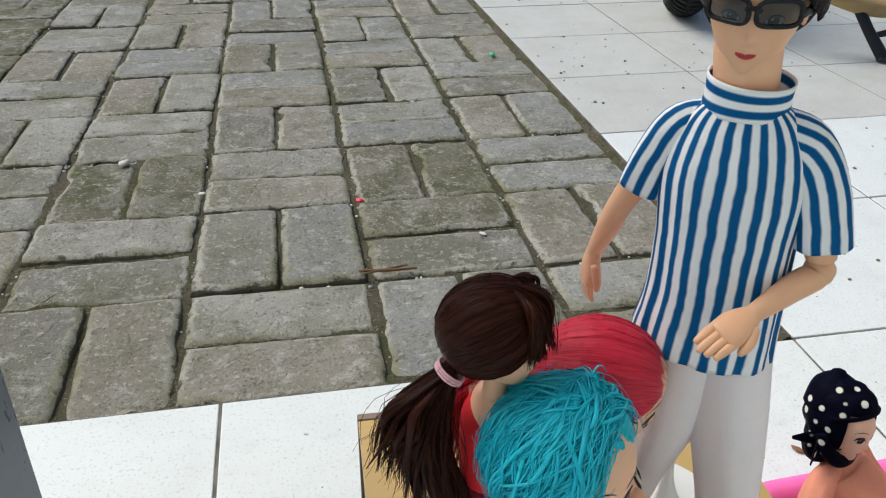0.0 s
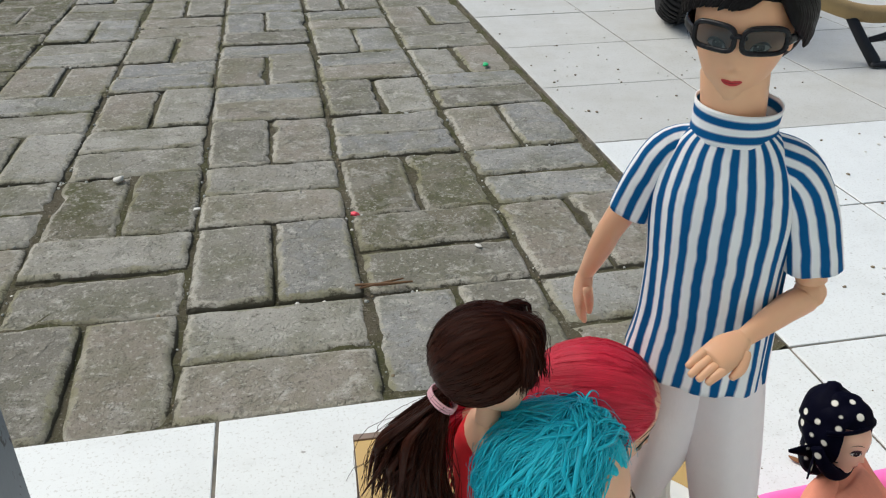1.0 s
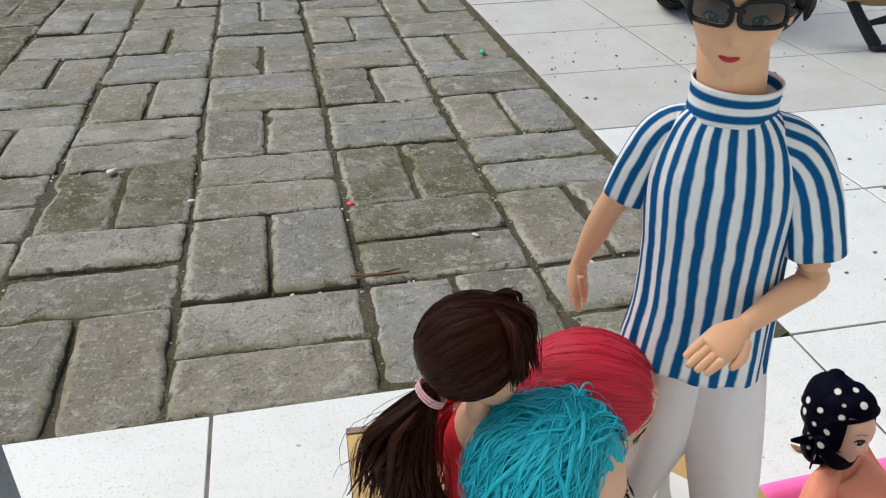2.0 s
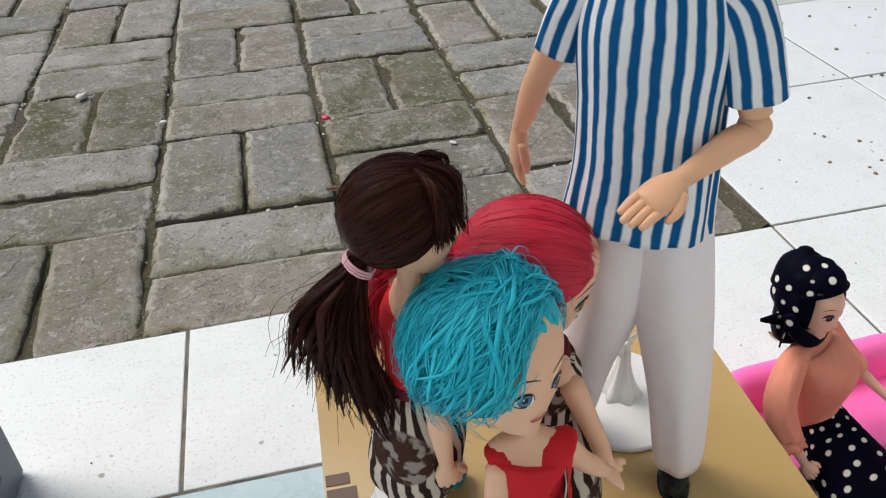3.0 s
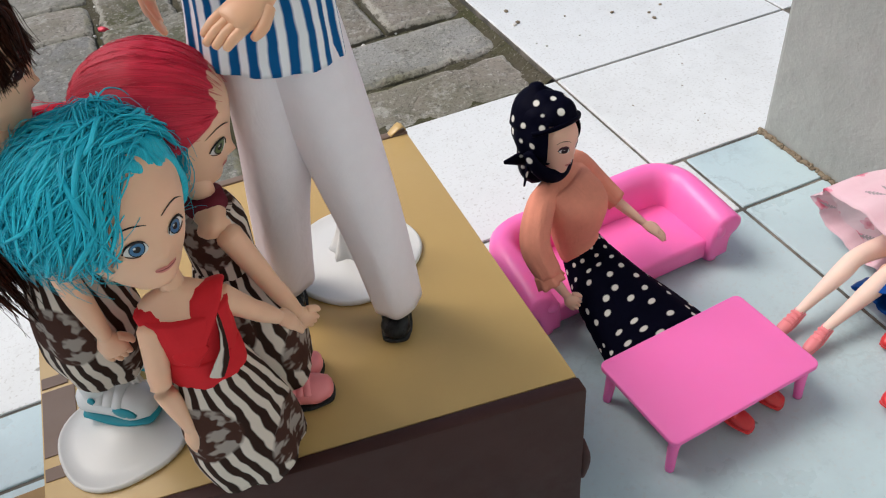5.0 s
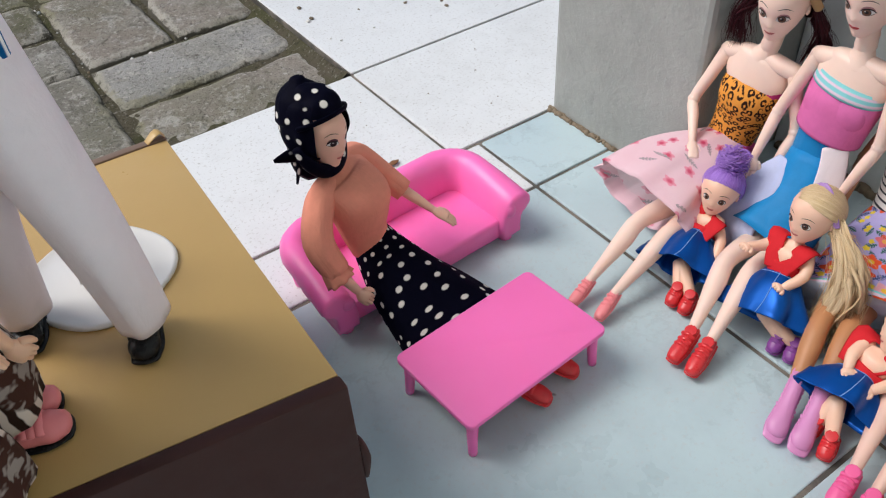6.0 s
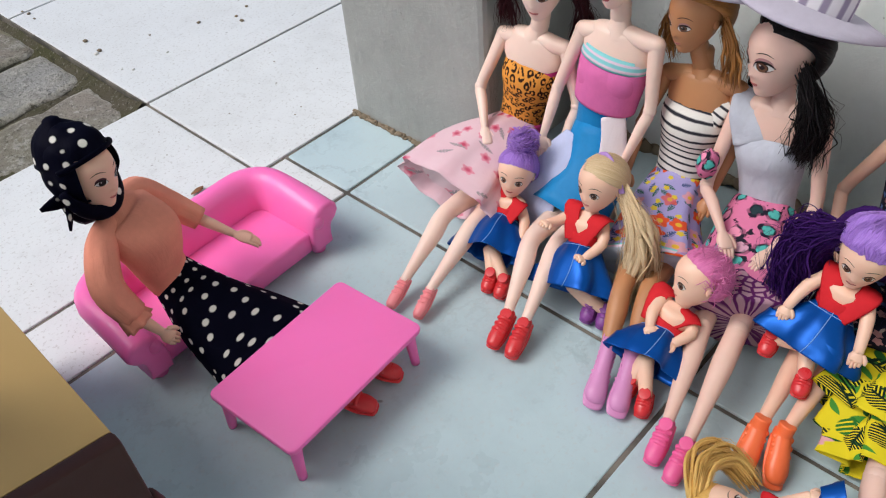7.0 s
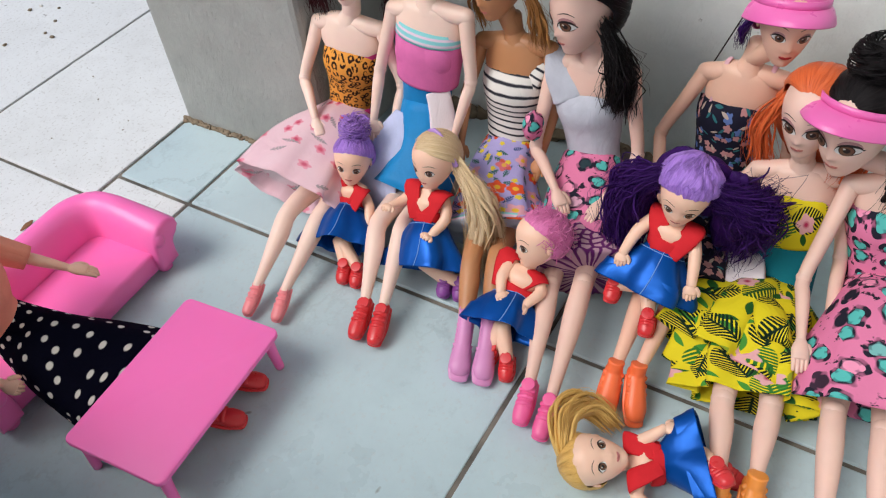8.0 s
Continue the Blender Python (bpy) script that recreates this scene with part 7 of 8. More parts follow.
def dress_tropic(f, pel, wai, che, nec, side, k):
    f.tube([pel + Vector((0, 0, 0.002)), wai, wai.lerp(che, 0.66)], [(0.0215, 0.0165), (0.0205, 0.0155), (0.0218, 0.0160)], teal, side, 28, 4, (5, 0.02, 0.3), (0, 0))
    f.tube([wai.lerp(che, 0.52), che + Vector((-0.002, 0, 0)), che + (che - wai) * 0.34], [(0.0228, 0.0168), (0.0236, 0.0180), (0.0228, 0.0140)], tropic, side, 30, 5, (5, 0.02, 0.3), (0, 0))
    f.blob(che + Vector((-0.0095, 0, -0.001)), (0.0090, 0.0185, 0.0105), tropic, (Vector(side).cross(Vector((0, 0, 1))), side, (0, 0, 1)), 20, 12)
    # two layers spread over the lap, with deep folds, and the tied bow of the wrap
    lay = (0.05, 1, 0)
    shell(f, (0.110, -0.706, 0.027), (0.031, -0.715, 0.021), (0.0215, 0.0150), (0.0370, 0.0145), tropic, lay, (7, 0.20, 0.9), 90, [((0.088, -0.706, 0.031), (0.0340, 0.0180)), ((0.060, -0.709, 0.028), (0.0405, 0.0190)), ((0.041, -0.713, 0.023), (0.0380, 0.0165))], sub=6, hem=0.003)
    shell(f, (0.108, -0.705, 0.028), (0.045, -0.692, 0.031), (0.0205, 0.0140), (0.0360, 0.0160), tropic, lay, (6, 0.24, 2.2), 84, [((0.088, -0.701, 0.036), (0.0335, 0.0160)), ((0.064, -0.696, 0.036), (0.0365, 0.0160))], sub=6, hem=0.003)
    for k, (y0, y1, z0) in enumerate(((-0.690, -0.674, 0.042), (-0.700, -0.692, 0.047), (-0.708, -0.716, 0.049), (-0.716, -0.734, 0.045), (-0.722, -0.748, 0.039))):
        f.tube([(0.104, y0 * 0.4 - 0.705 * 0.6, 0.034), (0.082, y0, z0 - 0.003), (0.058, (y0 + y1) / 2 + 0.006 * (-1) ** k, z0 - 0.003), (0.038, y1, z0 - 0.019)], [(0.003, 0.003), (0.0075, 0.0050), (0.0105, 0.0055), (0.0130, 0.0030)], tropic, (0.1, 1, 0), 18, 6, (3, 0.15, k * 1.3))
    # the knot of the wrap
    f.tube([(0.094, -0.704, 0.042), (0.078, -0.708, 0.051), (0.062, -0.715, 0.053), (0.060, -0.724, 0.046)], [(0.005, 0.003), (0.009, 0.005), (0.010, 0.005), (0.005, 0.003)], tropic, (0.2, 1, 0.2), 18, 6, (3, 0.12, 0.5))


def extra_6(f, hc, F, U, S, h):
    hair_long(f, hc, F, U, S, h, hair_orange, 51, 0.040, 110, 0.020)
    f.blob(hc - F * 0.4 * h - U * 0.35 * h, (0.026, 0.010, 0.034), hair_orange, (S, F, U), 16, 12, rough=0.2)


row_doll(dict(
    skin=skin_shaded, joint=True, spine=((0.116, -0.706, 0.022), (0.128, -0.705, 0.042), (0.140, -0.701, 0.074), (0.147, -0.697, 0.112)),
    shoulders=((0.144, -0.674, 0.096), (0.148, -0.724, 0.102)),
    arm_l=((0.128, -0.654, 0.064), (0.108, -0.660, 0.040), (0.098, -0.664, 0.032)), arm_r=((0.126, -0.735, 0.062), (0.080, -0.741, 0.050), (0.062, -0.742, 0.045)),
    legs=(((0.104, -0.694, 0.024), (0.022, -0.702, 0.026), (-0.032, -0.717, 0.019), (-0.046, -0.720, 0.0085)), ((0.104, -0.716, 0.024), (0.030, -0.727, 0.026), (-0.020, -0.733, 0.019), (-0.036, -0.737, 0.0085))),
    shoe=shoe_amber, shoe_k=1.02, shoe_high=0.008, shoe_up=(0.5, 0, 0.85), head=((0.144, -0.696, 0.1455), (-0.97, 0.12, 0.0), 0.048), hair=hair_orange, dress=dress_tropic, extra=extra_6, seed=51, fringe=0.42, eyes=1.15, iris=eye_brown,
    label="seated orange-haired doll in yellow tropical print wrap skirt"))


def dress_hearts(f, pel, wai, che, nec, side, k):
    bodice(f, wai, che, side, pink_hearts, k, -0.3, 0.5)
    shell(f, wai.lerp(pel, 0.2), (0.044, -0.775, 0.032), (0.0210, 0.0155), (0.0420, 0.0270), pink_hearts, side, (6, 0.08, 0.6), 46, [((0.090, -0.768, 0.052), (0.0320, 0.0270)), ((0.064, -0.772, 0.042), (0.0400, 0.0280))], sub=5, hem=0.003)


def extra_7(f, hc, F, U, S, h):
    visor(f, hc, U, S, F, h, visor_pink)
    f.tube([hc + S * 0.48 * h + U * 0.1 * h - F * 0.1 * h, hc + U * 0.58 * h - F * 0.05 * h, hc - S * 0.48 * h + U * 0.1 * h - F * 0.1 * h], [(0.003, 0.0022)] * 3, blue_band, F, 10, 6)
    r = random.Random(55)
    o = hc + U * 0.62 * h - F * 0.18 * h
    f.blob(o, (0.013, 0.013, 0.011), hair_black, (S, F, U), 16, 10, rough=0.2)
    for i in range(240):
        a, b = r.uniform(0, 6.28), r.uniform(-0.6, 1.2)
        d = S * math.cos(a) * math.cos(b) + F * math.sin(a) * math.cos(b) + U * math.sin(b)
        t = S * math.sin(a) - F * math.cos(a)
        f.lock([o + d * 0.012, o + d * 0.015 + t * 0.006, o + d * 0.012 + t * 0.012], 0.0005, 0.0002, hair_black)
    strands(f, (hc - S * 0.4 * h, hc - S * 0.42 * h - U * 0.3 * h), (hc - S * 0.028 - U * 0.05, hc - S * 0.018 - U * 0.066), hair_black, 120, 0.0009, -S * 0.008, 0.003, 57)


row_doll(dict(
    skin=skin_shaded, joint=True, spine=((0.100, -0.766, 0.026), (0.126, -0.759, 0.056), (0.138, -0.753, 0.090), (0.144, -0.746, 0.122)),
    shoulders=((0.136, -0.727, 0.110), (0.142, -0.778, 0.116)),
    arm_l=((0.100, -0.720, 0.062), (0.062, -0.730, 0.052), (0.044, -0.735, 0.046)), arm_r=((0.118, -0.778, 0.064), (0.086, -0.782, 0.050), (0.072, -0.784, 0.044)),
    legs=(((0.098, -0.756, 0.026), (0.036, -0.758, 0.034), (-0.040, -0.772, 0.016), (-0.060, -0.776, 0.0082)), ((0.098, -0.780, 0.026), (0.036, -0.784, 0.034), (-0.040, -0.798, 0.016), (-0.060, -0.802, 0.0082))),
    shoe=shoe_pink, shoe_high=0.006, head=((0.140, -0.720, 0.1475), (-0.90, 0.36, -0.05), 0.055), hair=hair_black, dress=dress_hearts, extra=extra_7, seed=53, fringe=0.3, eyes=1.15,
    label="seated black-haired doll in pink heart print dress and visor"))


# ---- the small dolls ----
def hair_bun(f, hc, F, U, S, h):
    combed(f, hc, F, U, S, h, hair_lilac, (0.0, -0.25, 0.95), 110, 0.04, 61, 1.06, 0.02)
    r = random.Random(62)
    o = hc + U * 0.62 * h - F * 0.12 * h
    f.blob(o, (0.0078, 0.0078, 0.0072), hair_lilac, (S, F, U), 14, 10, rough=0.2)
    for i in range(260):
        a, b = r.uniform(0, 6.28), r.uniform(-0.4, 1.3)
        d = S * math.cos(a) * math.cos(b) + F * math.sin(a) * math.cos(b) + U * math.sin(b)
        t = (S * math.sin(a) - F * math.cos(a)) + U * r.uniform(-0.3, 0.5)
        f.lock([o + d * 0.007, o + d * 0.0105 + t * 0.004, o + d * 0.008 + t * 0.009], 0.00035, 0.0002, hair_lilac)


small_doll(dict(line=((0.030, -0.436, 0.014), (0.054, -0.414, 0.026), (0.070, -0.410, 0.047), (0.0745, -0.411, 0.0645)), side=(0.25, 0.95, 0.1), face=(-0.86, -0.34, 0.22), h=0.034, ph=0.2,
                hem=(0.030, -0.420, 0.020), flare=(0.0290, 0.0160),
                arms=(((0.062, -0.394, 0.038), (0.050, -0.391, 0.029), (0.042, -0.391, 0.025)), ((0.060, -0.430, 0.037), (0.048, -0.436, 0.029), (0.041, -0.438, 0.025))),
                feet=(((0.022, -0.430, 0.011), (0.013, -0.432, 0.0062)), ((0.023, -0.441, 0.011), (0.014, -0.443, 0.0062))), shoe=shoe_red, hairdo=hair_bun,
                label="small doll with lilac top knot and blue satin skirt"))


def hair_blonde_tail(f, hc, F, U, S, h):
    combed(f, hc, F, U, S, h, hair_blonde, (-0.75, -0.5, -0.2), 120, 0.02, 63, 1.05, 0.02)
    f.tube([hc + S * 0.46 * h - F * 0.02 * h, hc + U * 0.55 * h - F * 0.02 * h, hc - S * 0.46 * h - F * 0.02 * h], [(0.0012, 0.0028)] * 3, lilac_band, F, 8, 6)
    a = hc - S * 0.42 * h - F * 0.12 * h
    strands(f, (a + U * 0.002, a - U * 0.006), ((0.062, -0.513, 0.012), (0.072, -0.527, 0.010)), hair_blonde, 420, 0.0007, (-0.003, -0.013, 0.008), 0.0046, 64)


small_doll(dict(line=((0.038, -0.500, 0.014), (0.058, -0.482, 0.034), (0.072, -0.4785, 0.064), (0.0775, -0.481, 0.0865)), side=(0.1, 0.98, 0.0), face=(-0.93, 0.14, 0.16), h=0.037, ph=1.2, k=0.66,
                hem=(0.036, -0.489, 0.022), flare=(0.0285, 0.0160),
                arms=(((0.060, -0.462, 0.056), (0.050, -0.458, 0.058), (0.043, -0.457, 0.060)), ((0.060, -0.496, 0.052), (0.046, -0.491, 0.046), (0.040, -0.488, 0.050))),
                feet=(((0.042, -0.503, 0.011), (0.034, -0.504, 0.0062)), ((0.044, -0.514, 0.011), (0.036, -0.516, 0.0062))), shoe=shoe_violet, hairdo=hair_blonde_tail,
                label="small doll with ash blonde side ponytail and blue satin skirt"))


def hair_pink_crop(f, hc, F, U, S, h):
    combed(f, hc, F, U, S, h, hair_pink, (0.1, -0.7, 0.6), 120, 0.25, 65, 1.06, 0.02)
    r = random.Random(66)
    for i in range(700):
        a, b = r.uniform(0, 6.28), r.uniform(-0.1, 1.4)
        d = S * math.cos(a) * math.cos(b) + F * math.sin(a) * math.cos(b) + U * math.sin(b)
        if d.dot(F) > 0.22:
            continue
        t = Vector((r.gauss(0, 1), r.gauss(0, 1), r.gauss(0, 1))).normalized()
        p = hc + d * (0.46 * h)
        f.lock([p, p + d * 0.0022 + t * 0.002, p + d * 0.0025 + t * 0.005, p + d * 0.0005 + t * 0.0075], 0.00024, 0.00014, hair_pink)


small_doll(dict(line=((-0.002, -0.572, 0.014), (0.030, -0.560, 0.026), (0.049, -0.564, 0.047), (0.057, -0.569, 0.067)), side=(0.3, 0.92, 0.2), face=(-0.66, 0.70, 0.2), h=0.036, ph=0.7,
                hem=(0.010, -0.563, 0.024), flare=(0.0228, 0.0170),
                arms=(((0.036, -0.552, 0.046), (0.026, -0.556, 0.042), (0.019, -0.561, 0.042)), ((0.038, -0.578, 0.040), (0.026, -0.573, 0.038), (0.018, -0.568, 0.040))),
                feet=(((0.000, -0.573, 0.011), (-0.009, -0.576, 0.0062)), ((0.004, -0.560, 0.011), (-0.005, -0.560, 0.0062))), shoe=shoe_red, hairdo=hair_pink_crop,
                label="small doll with cropped pink hair and blue satin skirt"))


def hair_violet_long(f, hc, F, U, S, h):
    combed(f, hc, F, U, S, h, hair_lilac, (0.25, -0.55, 0.8), 420, 0.12, 67, 1.20, 0.02, wave=0.09, twist=0.10)
    combed(f, hc, F, U, S, h, hair_lilac, (-0.2, -0.6, 0.75), 420, 0.2, 77, 1.24, 0.02, wave=0.15, twist=-0.16)
    f.blob((0.108, -0.672, 0.090), (0.012, 0.014, 0.026), hair_violet, nu=22, nv=16, rough=0.5, seed=3)
    f.blob((0.100, -0.616, 0.082), (0.012, 0.012, 0.028), hair_violet, nu=22, nv=16, rough=0.5, seed=8)
    f.blob((0.110, -0.645, 0.100), (0.012, 0.024, 0.022), hair_violet, nu=22, nv=16, rough=0.3, seed=5)
    strands(f, (hc - S * 0.45 * h + U * 0.3 * h, hc - S * 0.5 * h), ((0.110, -0.684, 0.082), (0.112, -0.674, 0.056)), hair_violet, 520, 0.0005, (0.004, -0.014, 0.006), 0.006, 69, 0.0022)
    strands(f, (hc + S * 0.45 * h + U * 0.3 * h, hc + S * 0.5 * h), ((0.096, -0.606, 0.070), (0.086, -0.614, 0.044)), hair_violet, 560, 0.0005, (0.004, 0.010, 0.008), 0.005, 70, 0.0022)


small_doll(dict(line=((0.085, -0.624, 0.040), (0.078, -0.640, 0.062), (0.090, -0.644, 0.088), (0.091, -0.6455, 0.108)), side=(0.15, 0.97, 0.15), face=(-0.90, -0.10, -0.02), h=0.037, ph=1.7, k=0.66,
                hem=(0.062, -0.638, 0.047), flare=(0.0285, 0.0185),
                arms=(((0.078, -0.624, 0.080), (0.066, -0.620, 0.070), (0.060, -0.620, 0.064)), ((0.078, -0.660, 0.076), (0.064, -0.664, 0.064), (0.058, -0.665, 0.057))),
                feet=(((0.062, -0.618, 0.045), (0.053, -0.619, 0.041)), ((0.050, -0.645, 0.040), (0.041, -0.647, 0.036))), shoe=shoe_red, hairdo=hair_violet_long,
                label="small doll with long curly violet hair and blue satin skirt"))


def hair_gold_tail(f, hc, F, U, S, h):
    combed(f, hc, F, U, S, h, hair_gold, (0.2, -0.6, 0.75), 130, 0.08, 71, 1.05, 0.02)
    a = hc + U * 0.40 * h + S * 0.05 * h - F * 0.15 * h
    f.tube([a + F * (0.004 * math.cos(t)) + S * (0.004 * math.sin(t)) for t in [2 * math.pi * i / 10 for i in range(11)]], [0.001] * 11, hair_gold, (0, 0, 1), 6, 1)
    r = random.Random(700)
    for k in range(230):
        j = Vector((r.gauss(0, 0.0024), r.gauss(0, 0.0026), r.gauss(0, 0.0020)))
        pts = [a + j * 0.3, Vector((-0.046, -0.632, 0.030)) + j, Vector((-0.030, -0.627, 0.030)) + j * 1.4, Vector((-0.014, -0.634, 0.022)) + j * 1.5, Vector((-0.014, -0.650, 0.012)) + j * 1.3]
        if k < 40:
            f.tube(pts, [(0.0012, 0.0008), (0.0018, 0.0010), (0.0018, 0.0010), (0.0015, 0.0008), (0.0002, 0.0002)], hair_gold, (0.2, 0.3, 1), 8, 4, (3, 0.1, k))
        else:
            f.lock(pts, 0.00016, 0.0001, hair_gold, 3, 3)


# lying on the tiles, face up
small_doll(dict(line=((-0.022, -0.714, 0.014), (-0.022, -0.692, 0.014), (-0.035, -0.668, 0.015), (-0.045, -0.6505, 0.0195)), side=(0.85, 0.45, 0.1), face=(-0.25, -0.25, 0.93), h=0.036, ph=2.2,
                hem=(-0.014, -0.705, 0.022), flare=(0.0290, 0.0175),
                arms=(((-0.022, -0.672, 0.024), (-0.014, -0.680, 0.030), (-0.011, -0.688, 0.032)), ((-0.050, -0.680, 0.010), (-0.052, -0.694, 0.008), (-0.052, -0.702, 0.007))),
                feet=(((-0.027, -0.712, 0.034), (-0.034, -0.720, 0.037)), ((-0.014, -0.716, 0.012), (-0.016, -0.726, 0.012))), shoe=shoe_red, toe_up=(0, 0, 1), hairdo=hair_gold_tail,
                label="small golden-haired doll in blue satin skirt lying on the tiles"))


# ---- far things at the edge of the terrace ----
def bike_wheel():
    e = anchor("motorcycle_wheel", (0.505, 1.375, 0), "black motorcycle wheel with grooved tread on the tiles", "wheel", turn=-22)
    R, w = 0.27, 0.055
    q = Form()
    rows = []
    for i in range(64):
        a = 2 * math.pi * i / 64
        rows.append([((w + 0.0) * math.cos(b), (R - 0.055 + 0.055 * math.sin(b)) * math.cos(a), R + (R - 0.055 + 0.055 * math.sin(b)) * math.sin(a)) for b in [2 * math.pi * k / 18 for k in range(18)]])
    q.rings(rows + [rows[0]], rubber, caps=(False, False))
    tyre = q.part("tyre", e, "black grooved rubber tyre")
    q = Form()
    for i in range(72):
        a = 2 * math.pi * i / 72
        for s in (-1, 1):
            pts = [(s * x, (R - 0.055 + 0.0575 * math.sin(math.acos(min(1, x / w)))) * math.cos(a + s * x * 1.5), R + (R - 0.055 + 0.0575 * math.sin(math.acos(min(1, x / w)))) * math.sin(a + s * x * 1.5)) for x in (0.006, 0.022, 0.036, 0.047)]
            q.tube(pts, [(0.0065, 0.003)] * 4, rubber, (0, math.sin(a), -math.cos(a)), 6, 1)
    q.part("tread", tyre)
    q = Form()
    for s in (-1, 1):
        q.tube([(s * 0.03, 0.175 * math.cos(a), R + 0.175 * math.sin(a)) for a in [2 * math.pi * k / 40 for k in range(41)]], [0.012] * 41, steel, (1, 0, 0), 8, 1)
    q.tube([(-0.06, 0, R), (0.06, 0, R)], [0.03, 0.03], steel, (0, 1, 0), 16)
    for k in range(5):
        a = 2 * math.pi * k / 5
        q.tube([(0, 0.02 * math.cos(a), R + 0.02 * math.sin(a)), (0, 0.17 * math.cos(a), R + 0.17 * math.sin(a))], [(0.014, 0.009)] * 2, steel, (1, 0, 0), 8)
    q.part("rim", e, "dull steel spoked rim")


def muddy_stand():
    e = anchor("metal_stand", (0.74, 0.90, 0), "black metal stand with a curved bar caked in dried mud", "stand")
    q = Form()
    q.tube([(-0.045, 0.06, 0.115), (-0.025, 0.02, 0.06), (0.005, -0.005, 0.010)], [(0.013, 0.009), (0.013, 0.009), (0.015, 0.009)], black_paint, (1, 0, 0), 12, 4)
    q.part("leg", e)
    q = Form()
    q.tube([(-0.005, -0.006, 0.007), (0.06, -0.012, 0.007), (0.22, 0.0, 0.007)], [(0.013, 0.006)] * 3, black_paint, (0, 1, 0), 10, 4)
    q.part("foot_bar", e)
    for dx in (0.02, 0.09):
        q = Form()
        q.tube([(-0.02, 0.02, 0.05), (0.06 + dx, 0.02, 0.075), (0.20, 0.02, 0.10 + dx)], [0.005] * 3, black_paint, (0, 0, 1), 10, 4)
        q.part("strut", e)
    q = Form()
    q.tube([(-0.16, 0.10, 0.155), (-0.10, 0.06, 0.128), (-0.03, 0.05, 0.106), (0.05, 0.05, 0.098), (0.14, 0.05, 0.112), (0.26, 0.05, 0.15)], [0.016, 0.018, 0.018, 0.018, 0.017, 0.016], mud_tan, (0, 0, 1), 16, 5, (5, 0.12, 0.3))
    q.part("curved_bar", e, "curved bar crusted with tan mud")


bike_wheel()
muddy_stand()


# ---- litter ----
def scrap(name, place, mat, size, label, category, seed=0):
    q = Form()
    q.blob((0, 0, size[2] * 0.8), size, mat, nu=9, nv=6, rough=0.6, seed=seed)
    ob = q.thing(name, label=label, category=category)
    ob.location = place
    ob.rotation_euler[2] = seed * 1.3


scrap("plastic_scrap", (-0.066, 1.10, -0.008), scrap_green, (0.012, 0.007, 0.003), "bright green plastic scrap on the paving", "litter", 1)
scrap("plastic_scrap", (-0.425, 0.427, -0.010), scrap_red, (0.007, 0.005, 0.003), "small red plastic scrap in a paving joint", "litter", 2)
scrap("stone_chip", (-0.774, 0.616, -0.009), chip_mat, (0.009, 0.006, 0.004), "small white stone chip on the paving", "litter", 3)
scrap("stone_chip", (-0.273, 0.301, -0.009), chip_mat, (0.006, 0.0035, 0.0012), "flat white chip on the paving", "litter", 4)
scrap("stone_chip", (-0.649, 0.486, -0.009), chip_mat, (0.006, 0.004, 0.002), "small pale chip on the paving", "litter", 5)
scrap("stone_chip", (-0.93, 0.22, -0.009), chip_mat, (0.009, 0.005, 0.0015), "flat pale chip on the paving", "litter", 6)
q = Form()
q.tube([(-0.445, 0.226, -0.004), (-0.41, 0.221, -0.0035), (-0.375, 0.222, -0.0045)], [0.0018, 0.0022, 0.0012], straw, (0, 0, 1), 7)
q.tube([(-0.44, 0.218, -0.004), (-0.405, 0.224, -0.0025), (-0.385, 0.231, -0.0045)], [0.0012, 0.0015, 0.0009], straw, (0, 0, 1), 7)
q.thing("twig", (-0.41, 0.222, -0.008), label="dry brown twigs lying on the paving", category="twig")
for k, (x, y) in enumerate(((-0.075, -0.165), (-0.062, -0.172), (-0.09, -0.158), (-0.05, -0.160))):
    q = Form()
    q.tube([(-0.006, 0, 0.001), (0, 0.001, 0.002), (0.007, -0.001, 0.0008)], [(0.0006, 0.0004), (0.0032, 0.0005), (0.0008, 0.0004)], leaf_mat, (0, 1, 0), 8)
    ob = q.thing("dry_leaf", label="tiny dry brown leaf fragment on the tiles", category="leaf", group="leaf fragments")
    ob.location, ob.rotation_euler[2] = (x, y, 0.0008), k * 1.1
q = Form()
for k in range(620):
    x, y = 0.02 + 2.1 * rng.random() ** 1.5, 0.05 + 2.1 * rng.random() ** 1.3
    if noise.noise(Vector((x * 1.5, y * 1.5, 0))) < -0.05:
        continue
    r = rng.uniform(0.0012, 0.0035)
    q.blob((x, y, r * 0.4), (r, r * rng.uniform(0.5, 1.4), r * 0.5), mud_mat if k % 3 else chip_mat, nu=5, nv=4)
for k in range(30):
    x, y, r = rng.uniform(-0.75, 0.15), rng.uniform(-0.25, -0.01), rng.uniform(0.0004, 0.0010)
    q.blob((x, y, r * 0.4), (r, r * 1.3, r * 0.5), mud_mat, nu=5, nv=4)
q.thing("crumbs", label="scattered dirt crumbs on the tiles", category="dirt", kind="stuff")
q = Form()
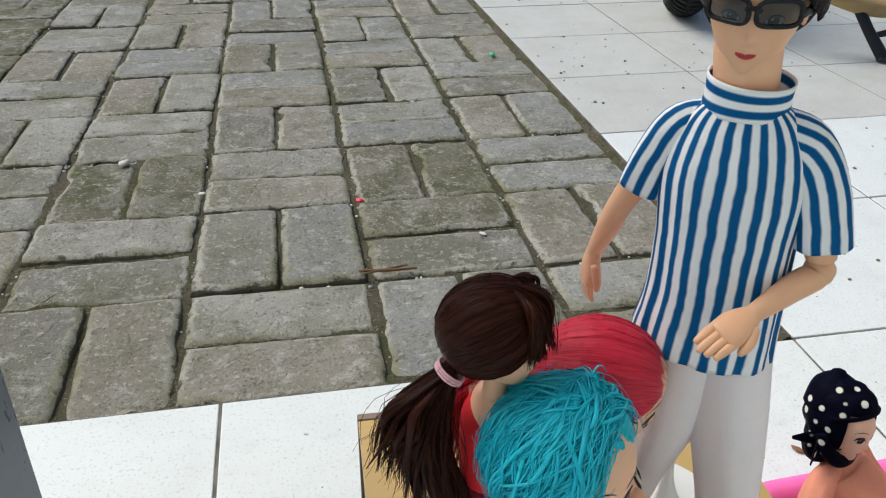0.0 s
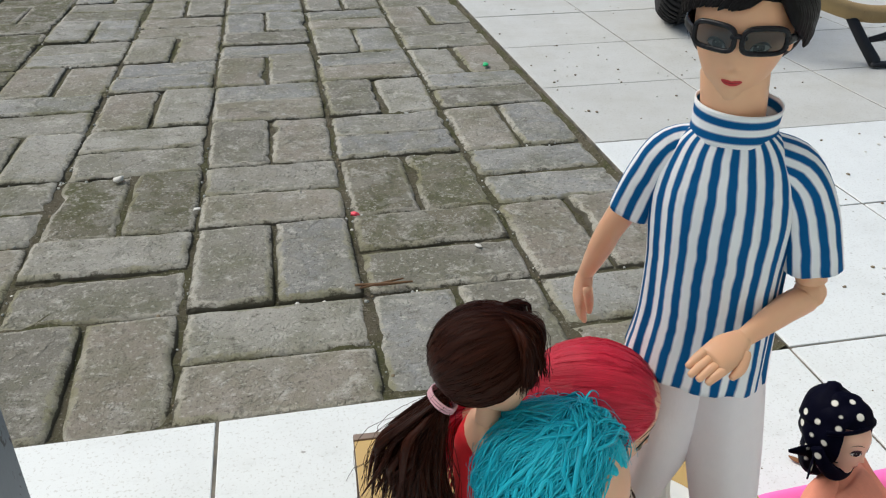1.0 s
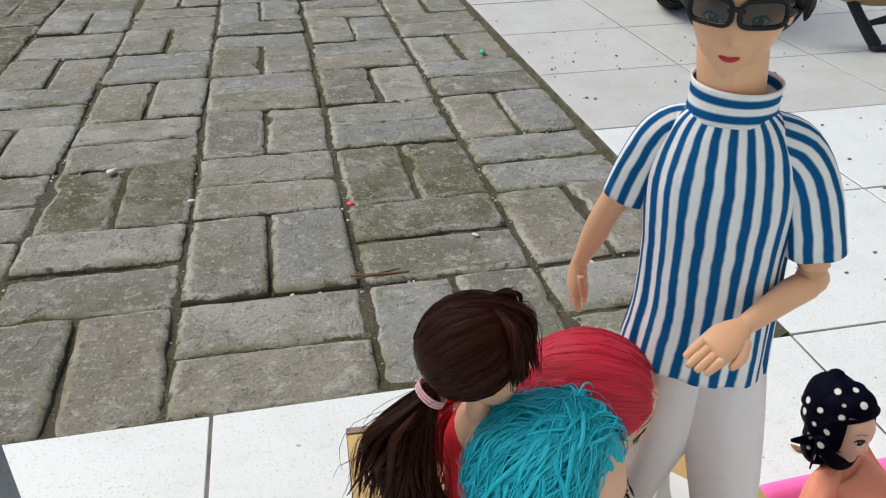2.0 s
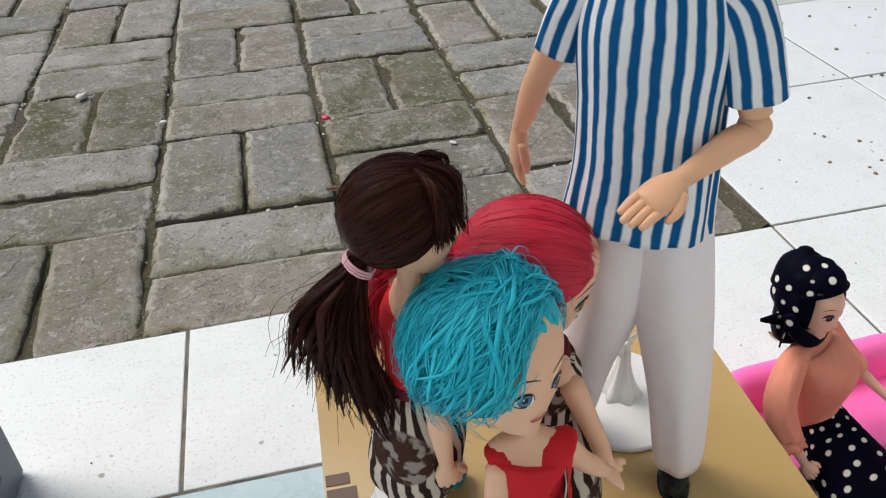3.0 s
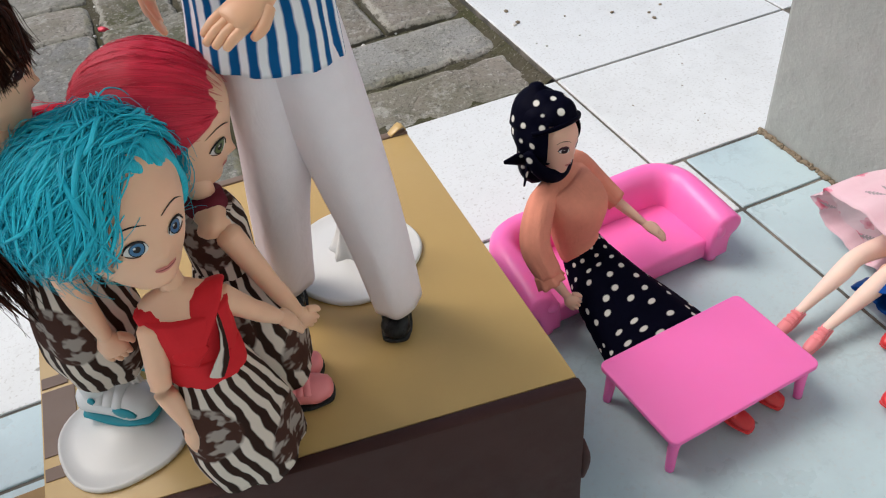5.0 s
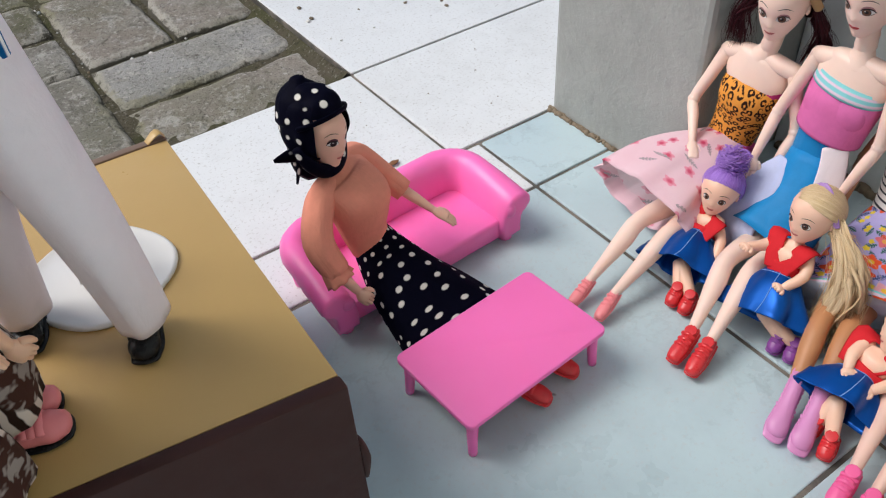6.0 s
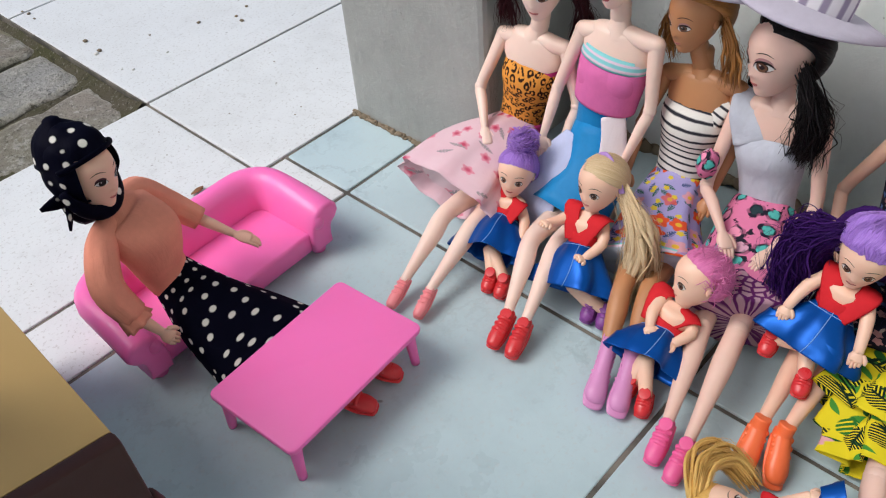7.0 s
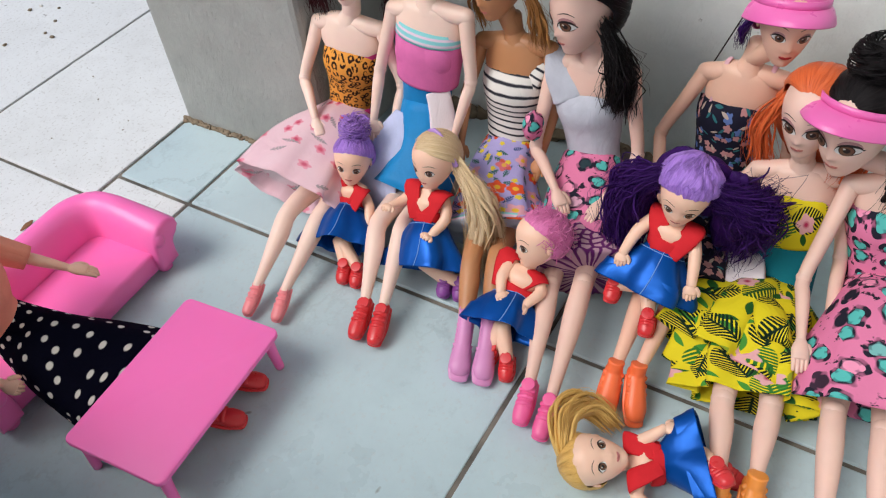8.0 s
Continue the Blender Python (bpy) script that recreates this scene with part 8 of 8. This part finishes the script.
for k in range(900):
    i, j, s = rng.randrange(-5, 1), rng.randrange(0, 8), rng.random()
    if rng.random() < 0.5:
        x, y = i * 0.215 + rng.gauss(0, 0.004), (j + s) * 0.2125
    else:
        x, y = (i + s) * 0.215, j * 0.2125 + rng.gauss(0, 0.004)
    if x > -0.004 or y < 0.004:
        continue
    r = rng.uniform(0.001, 0.0032)
    q.blob((x, y, -0.019 + rng.uniform(0, 0.006)), (r, r * rng.uniform(0.7, 1.5), r * 0.7), (mud_mat, chip_mat, pillar_mat)[k % 3], nu=5, nv=4, rough=0.3, seed=k)
q.thing("gravel", label="fine gravel and sand in the paving joints", category="gravel", kind="stuff")

q = Form()
q.box((-0.036, -0.07, 0.0), (0.036, 0.07, 0.004), card_raw, 0.0008)
ob = q.thing("cardboard_sheet", smooth=False, label="flat raw cardboard piece on the tiles beside the box", category="cardboard")
ob.location = (-0.526, -0.345, 0.0006)

# ---- paving ----
MODULE_X, MODULE_Y = 0.215, 0.2125
pavement = new("pavement")
pavement.empty_display_size = 0.1
tagged(pavement, "worn grey concrete pavers laid in pairs at right angles, mossy joints", kind="structure")


def paver_shape(seed):
    """One worn paver, 0.209 by 0.102: a flat top inside a narrow chipped chamfer."""
    r = random.Random(seed)
    hx, hy = 0.1056, 0.0522
    rough = 1.0 + 1.2 * (seed % 3 == 0)
    # inset, height, edge tone: dark down the sides, pale at the worn rim, none on top
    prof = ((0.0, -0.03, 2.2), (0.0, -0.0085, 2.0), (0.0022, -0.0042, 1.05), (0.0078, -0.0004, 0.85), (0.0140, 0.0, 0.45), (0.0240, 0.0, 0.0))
    nx, ny = 11, 6
    verts, faces, edge_tone = [], [], []
    border = [(-1 + 2 * i / nx, -1) for i in range(nx)] + [(1, -1 + 2 * i / ny) for i in range(ny)] + [(1 - 2 * i / nx, 1) for i in range(nx)] + [(-1, 1 - 2 * i / ny) for i in range(ny)]
    n = len(border)
    bite = [max(0.0, noise.noise(Vector((k * 0.55, seed * 3.1, 0)))) * 0.006 * rough for k in range(n)]
    for inset, z, w in prof:
        for k, (u, v) in enumerate(border):
            d = inset + (bite[k] if -0.02 < z < -0.0002 else bite[k] * 0.4 if z > -0.02 else 0)
            corner = 0.0012 if abs(u) == 1 and abs(v) == 1 else 0.0
            g = 0.0007 * rough
            verts.append((u * (hx - d - corner) + r.uniform(-g, g), v * (hy - d - corner) + r.uniform(-g, g), z + (r.uniform(-0.0007, 0.0002) * rough if z > -0.02 else 0)))
            edge_tone.append(w)
    for i in range(len(prof) - 1):
        for j in range(n):
            k = (j + 1) % n
            faces.append((i * n + j, i * n + k, (i + 1) * n + k, (i + 1) * n + j))
    top = (len(prof) - 1) * n
    verts.append((r.uniform(-0.02, 0.02), 0, r.uniform(-0.0004, 0.0006)))
    edge_tone.append(0.0)
    for j in range(n):
        faces.append((top + j, top + (j + 1) % n, len(verts) - 1))
    return verts, faces, edge_tone


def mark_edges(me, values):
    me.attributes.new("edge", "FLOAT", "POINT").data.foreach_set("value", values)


shapes = [paver_shape(100 + s) for s in range(14)]
paver_meshes = []
for v, g, w in shapes:
    me = bpy.data.meshes.new("brick")
    me.from_pydata(v, [], g)
    me.polygons.foreach_set("use_smooth", [True] * len(g))
    me.materials.append(brick_mat)
    me.update()
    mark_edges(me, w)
    paver_meshes.append(me)
mossy_meshes = []
for me in paver_meshes[:6]:
    me = me.copy()
    me.materials.clear()
    me.materials.append(brick_moss)
    mossy_meshes.append(me)


MOSSY = ((-0.699, 0.531), (-0.806, 0.531), (-0.3225, 0.372), (-0.376, 0.531), (-0.269, 0.531), (-0.92, 1.01))


def old(x, y):
    """The muddy older stretch beyond the end of the clean paving."""
    return x < -1.08 and y > 1.05


def pavers():
    far_v, far_f, far_w, far_m = [], [], [], []
    r = random.Random(12)
    for i in range(-24, 0):
        for j in range(0, 24):
            flat = (i + 1 + j) % 2 == 0
            for s in (0, 1):
                cx, cy = (i + 0.5) * MODULE_X, (j + 0.5) * MODULE_Y
                if flat:
                    cy += (s - 0.5) * MODULE_Y / 2
                else:
                    cx += (s - 0.5) * MODULE_X / 2
                turn = (0 if flat else 90) + (180 if r.random() < 0.5 else 0) + r.gauss(0, 0.7)
                m = pose(cx + r.gauss(0, 0.0012) - 0.003, cy + r.gauss(0, 0.0012) + 0.003, -0.0085 + r.uniform(-0.0035, 0.0030), r.gauss(0, 0.9), r.gauss(0, 0.5), turn)
                shape = r.randrange(len(shapes))
                if i >= -9 and j < 16:
                    green = noise.noise(Vector((cx * 1.7 + 4.4, cy * 1.7, 0))) > 0.52 or any(math.hypot(cx - p, cy - q) < 0.04 for p, q in MOSSY) or old(cx, cy)
                    ob = new("brick", mossy_meshes[shape % 6] if green else paver_meshes[shape])
                    ob.parent = pavement
                    ob.matrix_basis = m
                else:
                    base = len(far_v)
                    v, g, w = shapes[shape]
                    far_w.extend(w)
                    far_m.extend([1 if old(cx, cy) else 0] * len(g))
                    far_v.extend(tuple(m @ Vector(p)) for p in v)
                    far_f.extend(tuple(base + k for k in q) for q in g)
    me = bpy.data.meshes.new("far_bricks")
    me.from_pydata(far_v, [], far_f)
    me.polygons.foreach_set("use_smooth", [True] * len(far_f))
    me.materials.append(brick_mat)
    me.materials.append(brick_moss)
    me.polygons.foreach_set("material_index", far_m)
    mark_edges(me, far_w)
    ob = new("far_bricks", me)
    ob.parent = pavement
    tagged(ob, "farther grey pavers", kind="stuff")


pavers()
terrace_tiles()
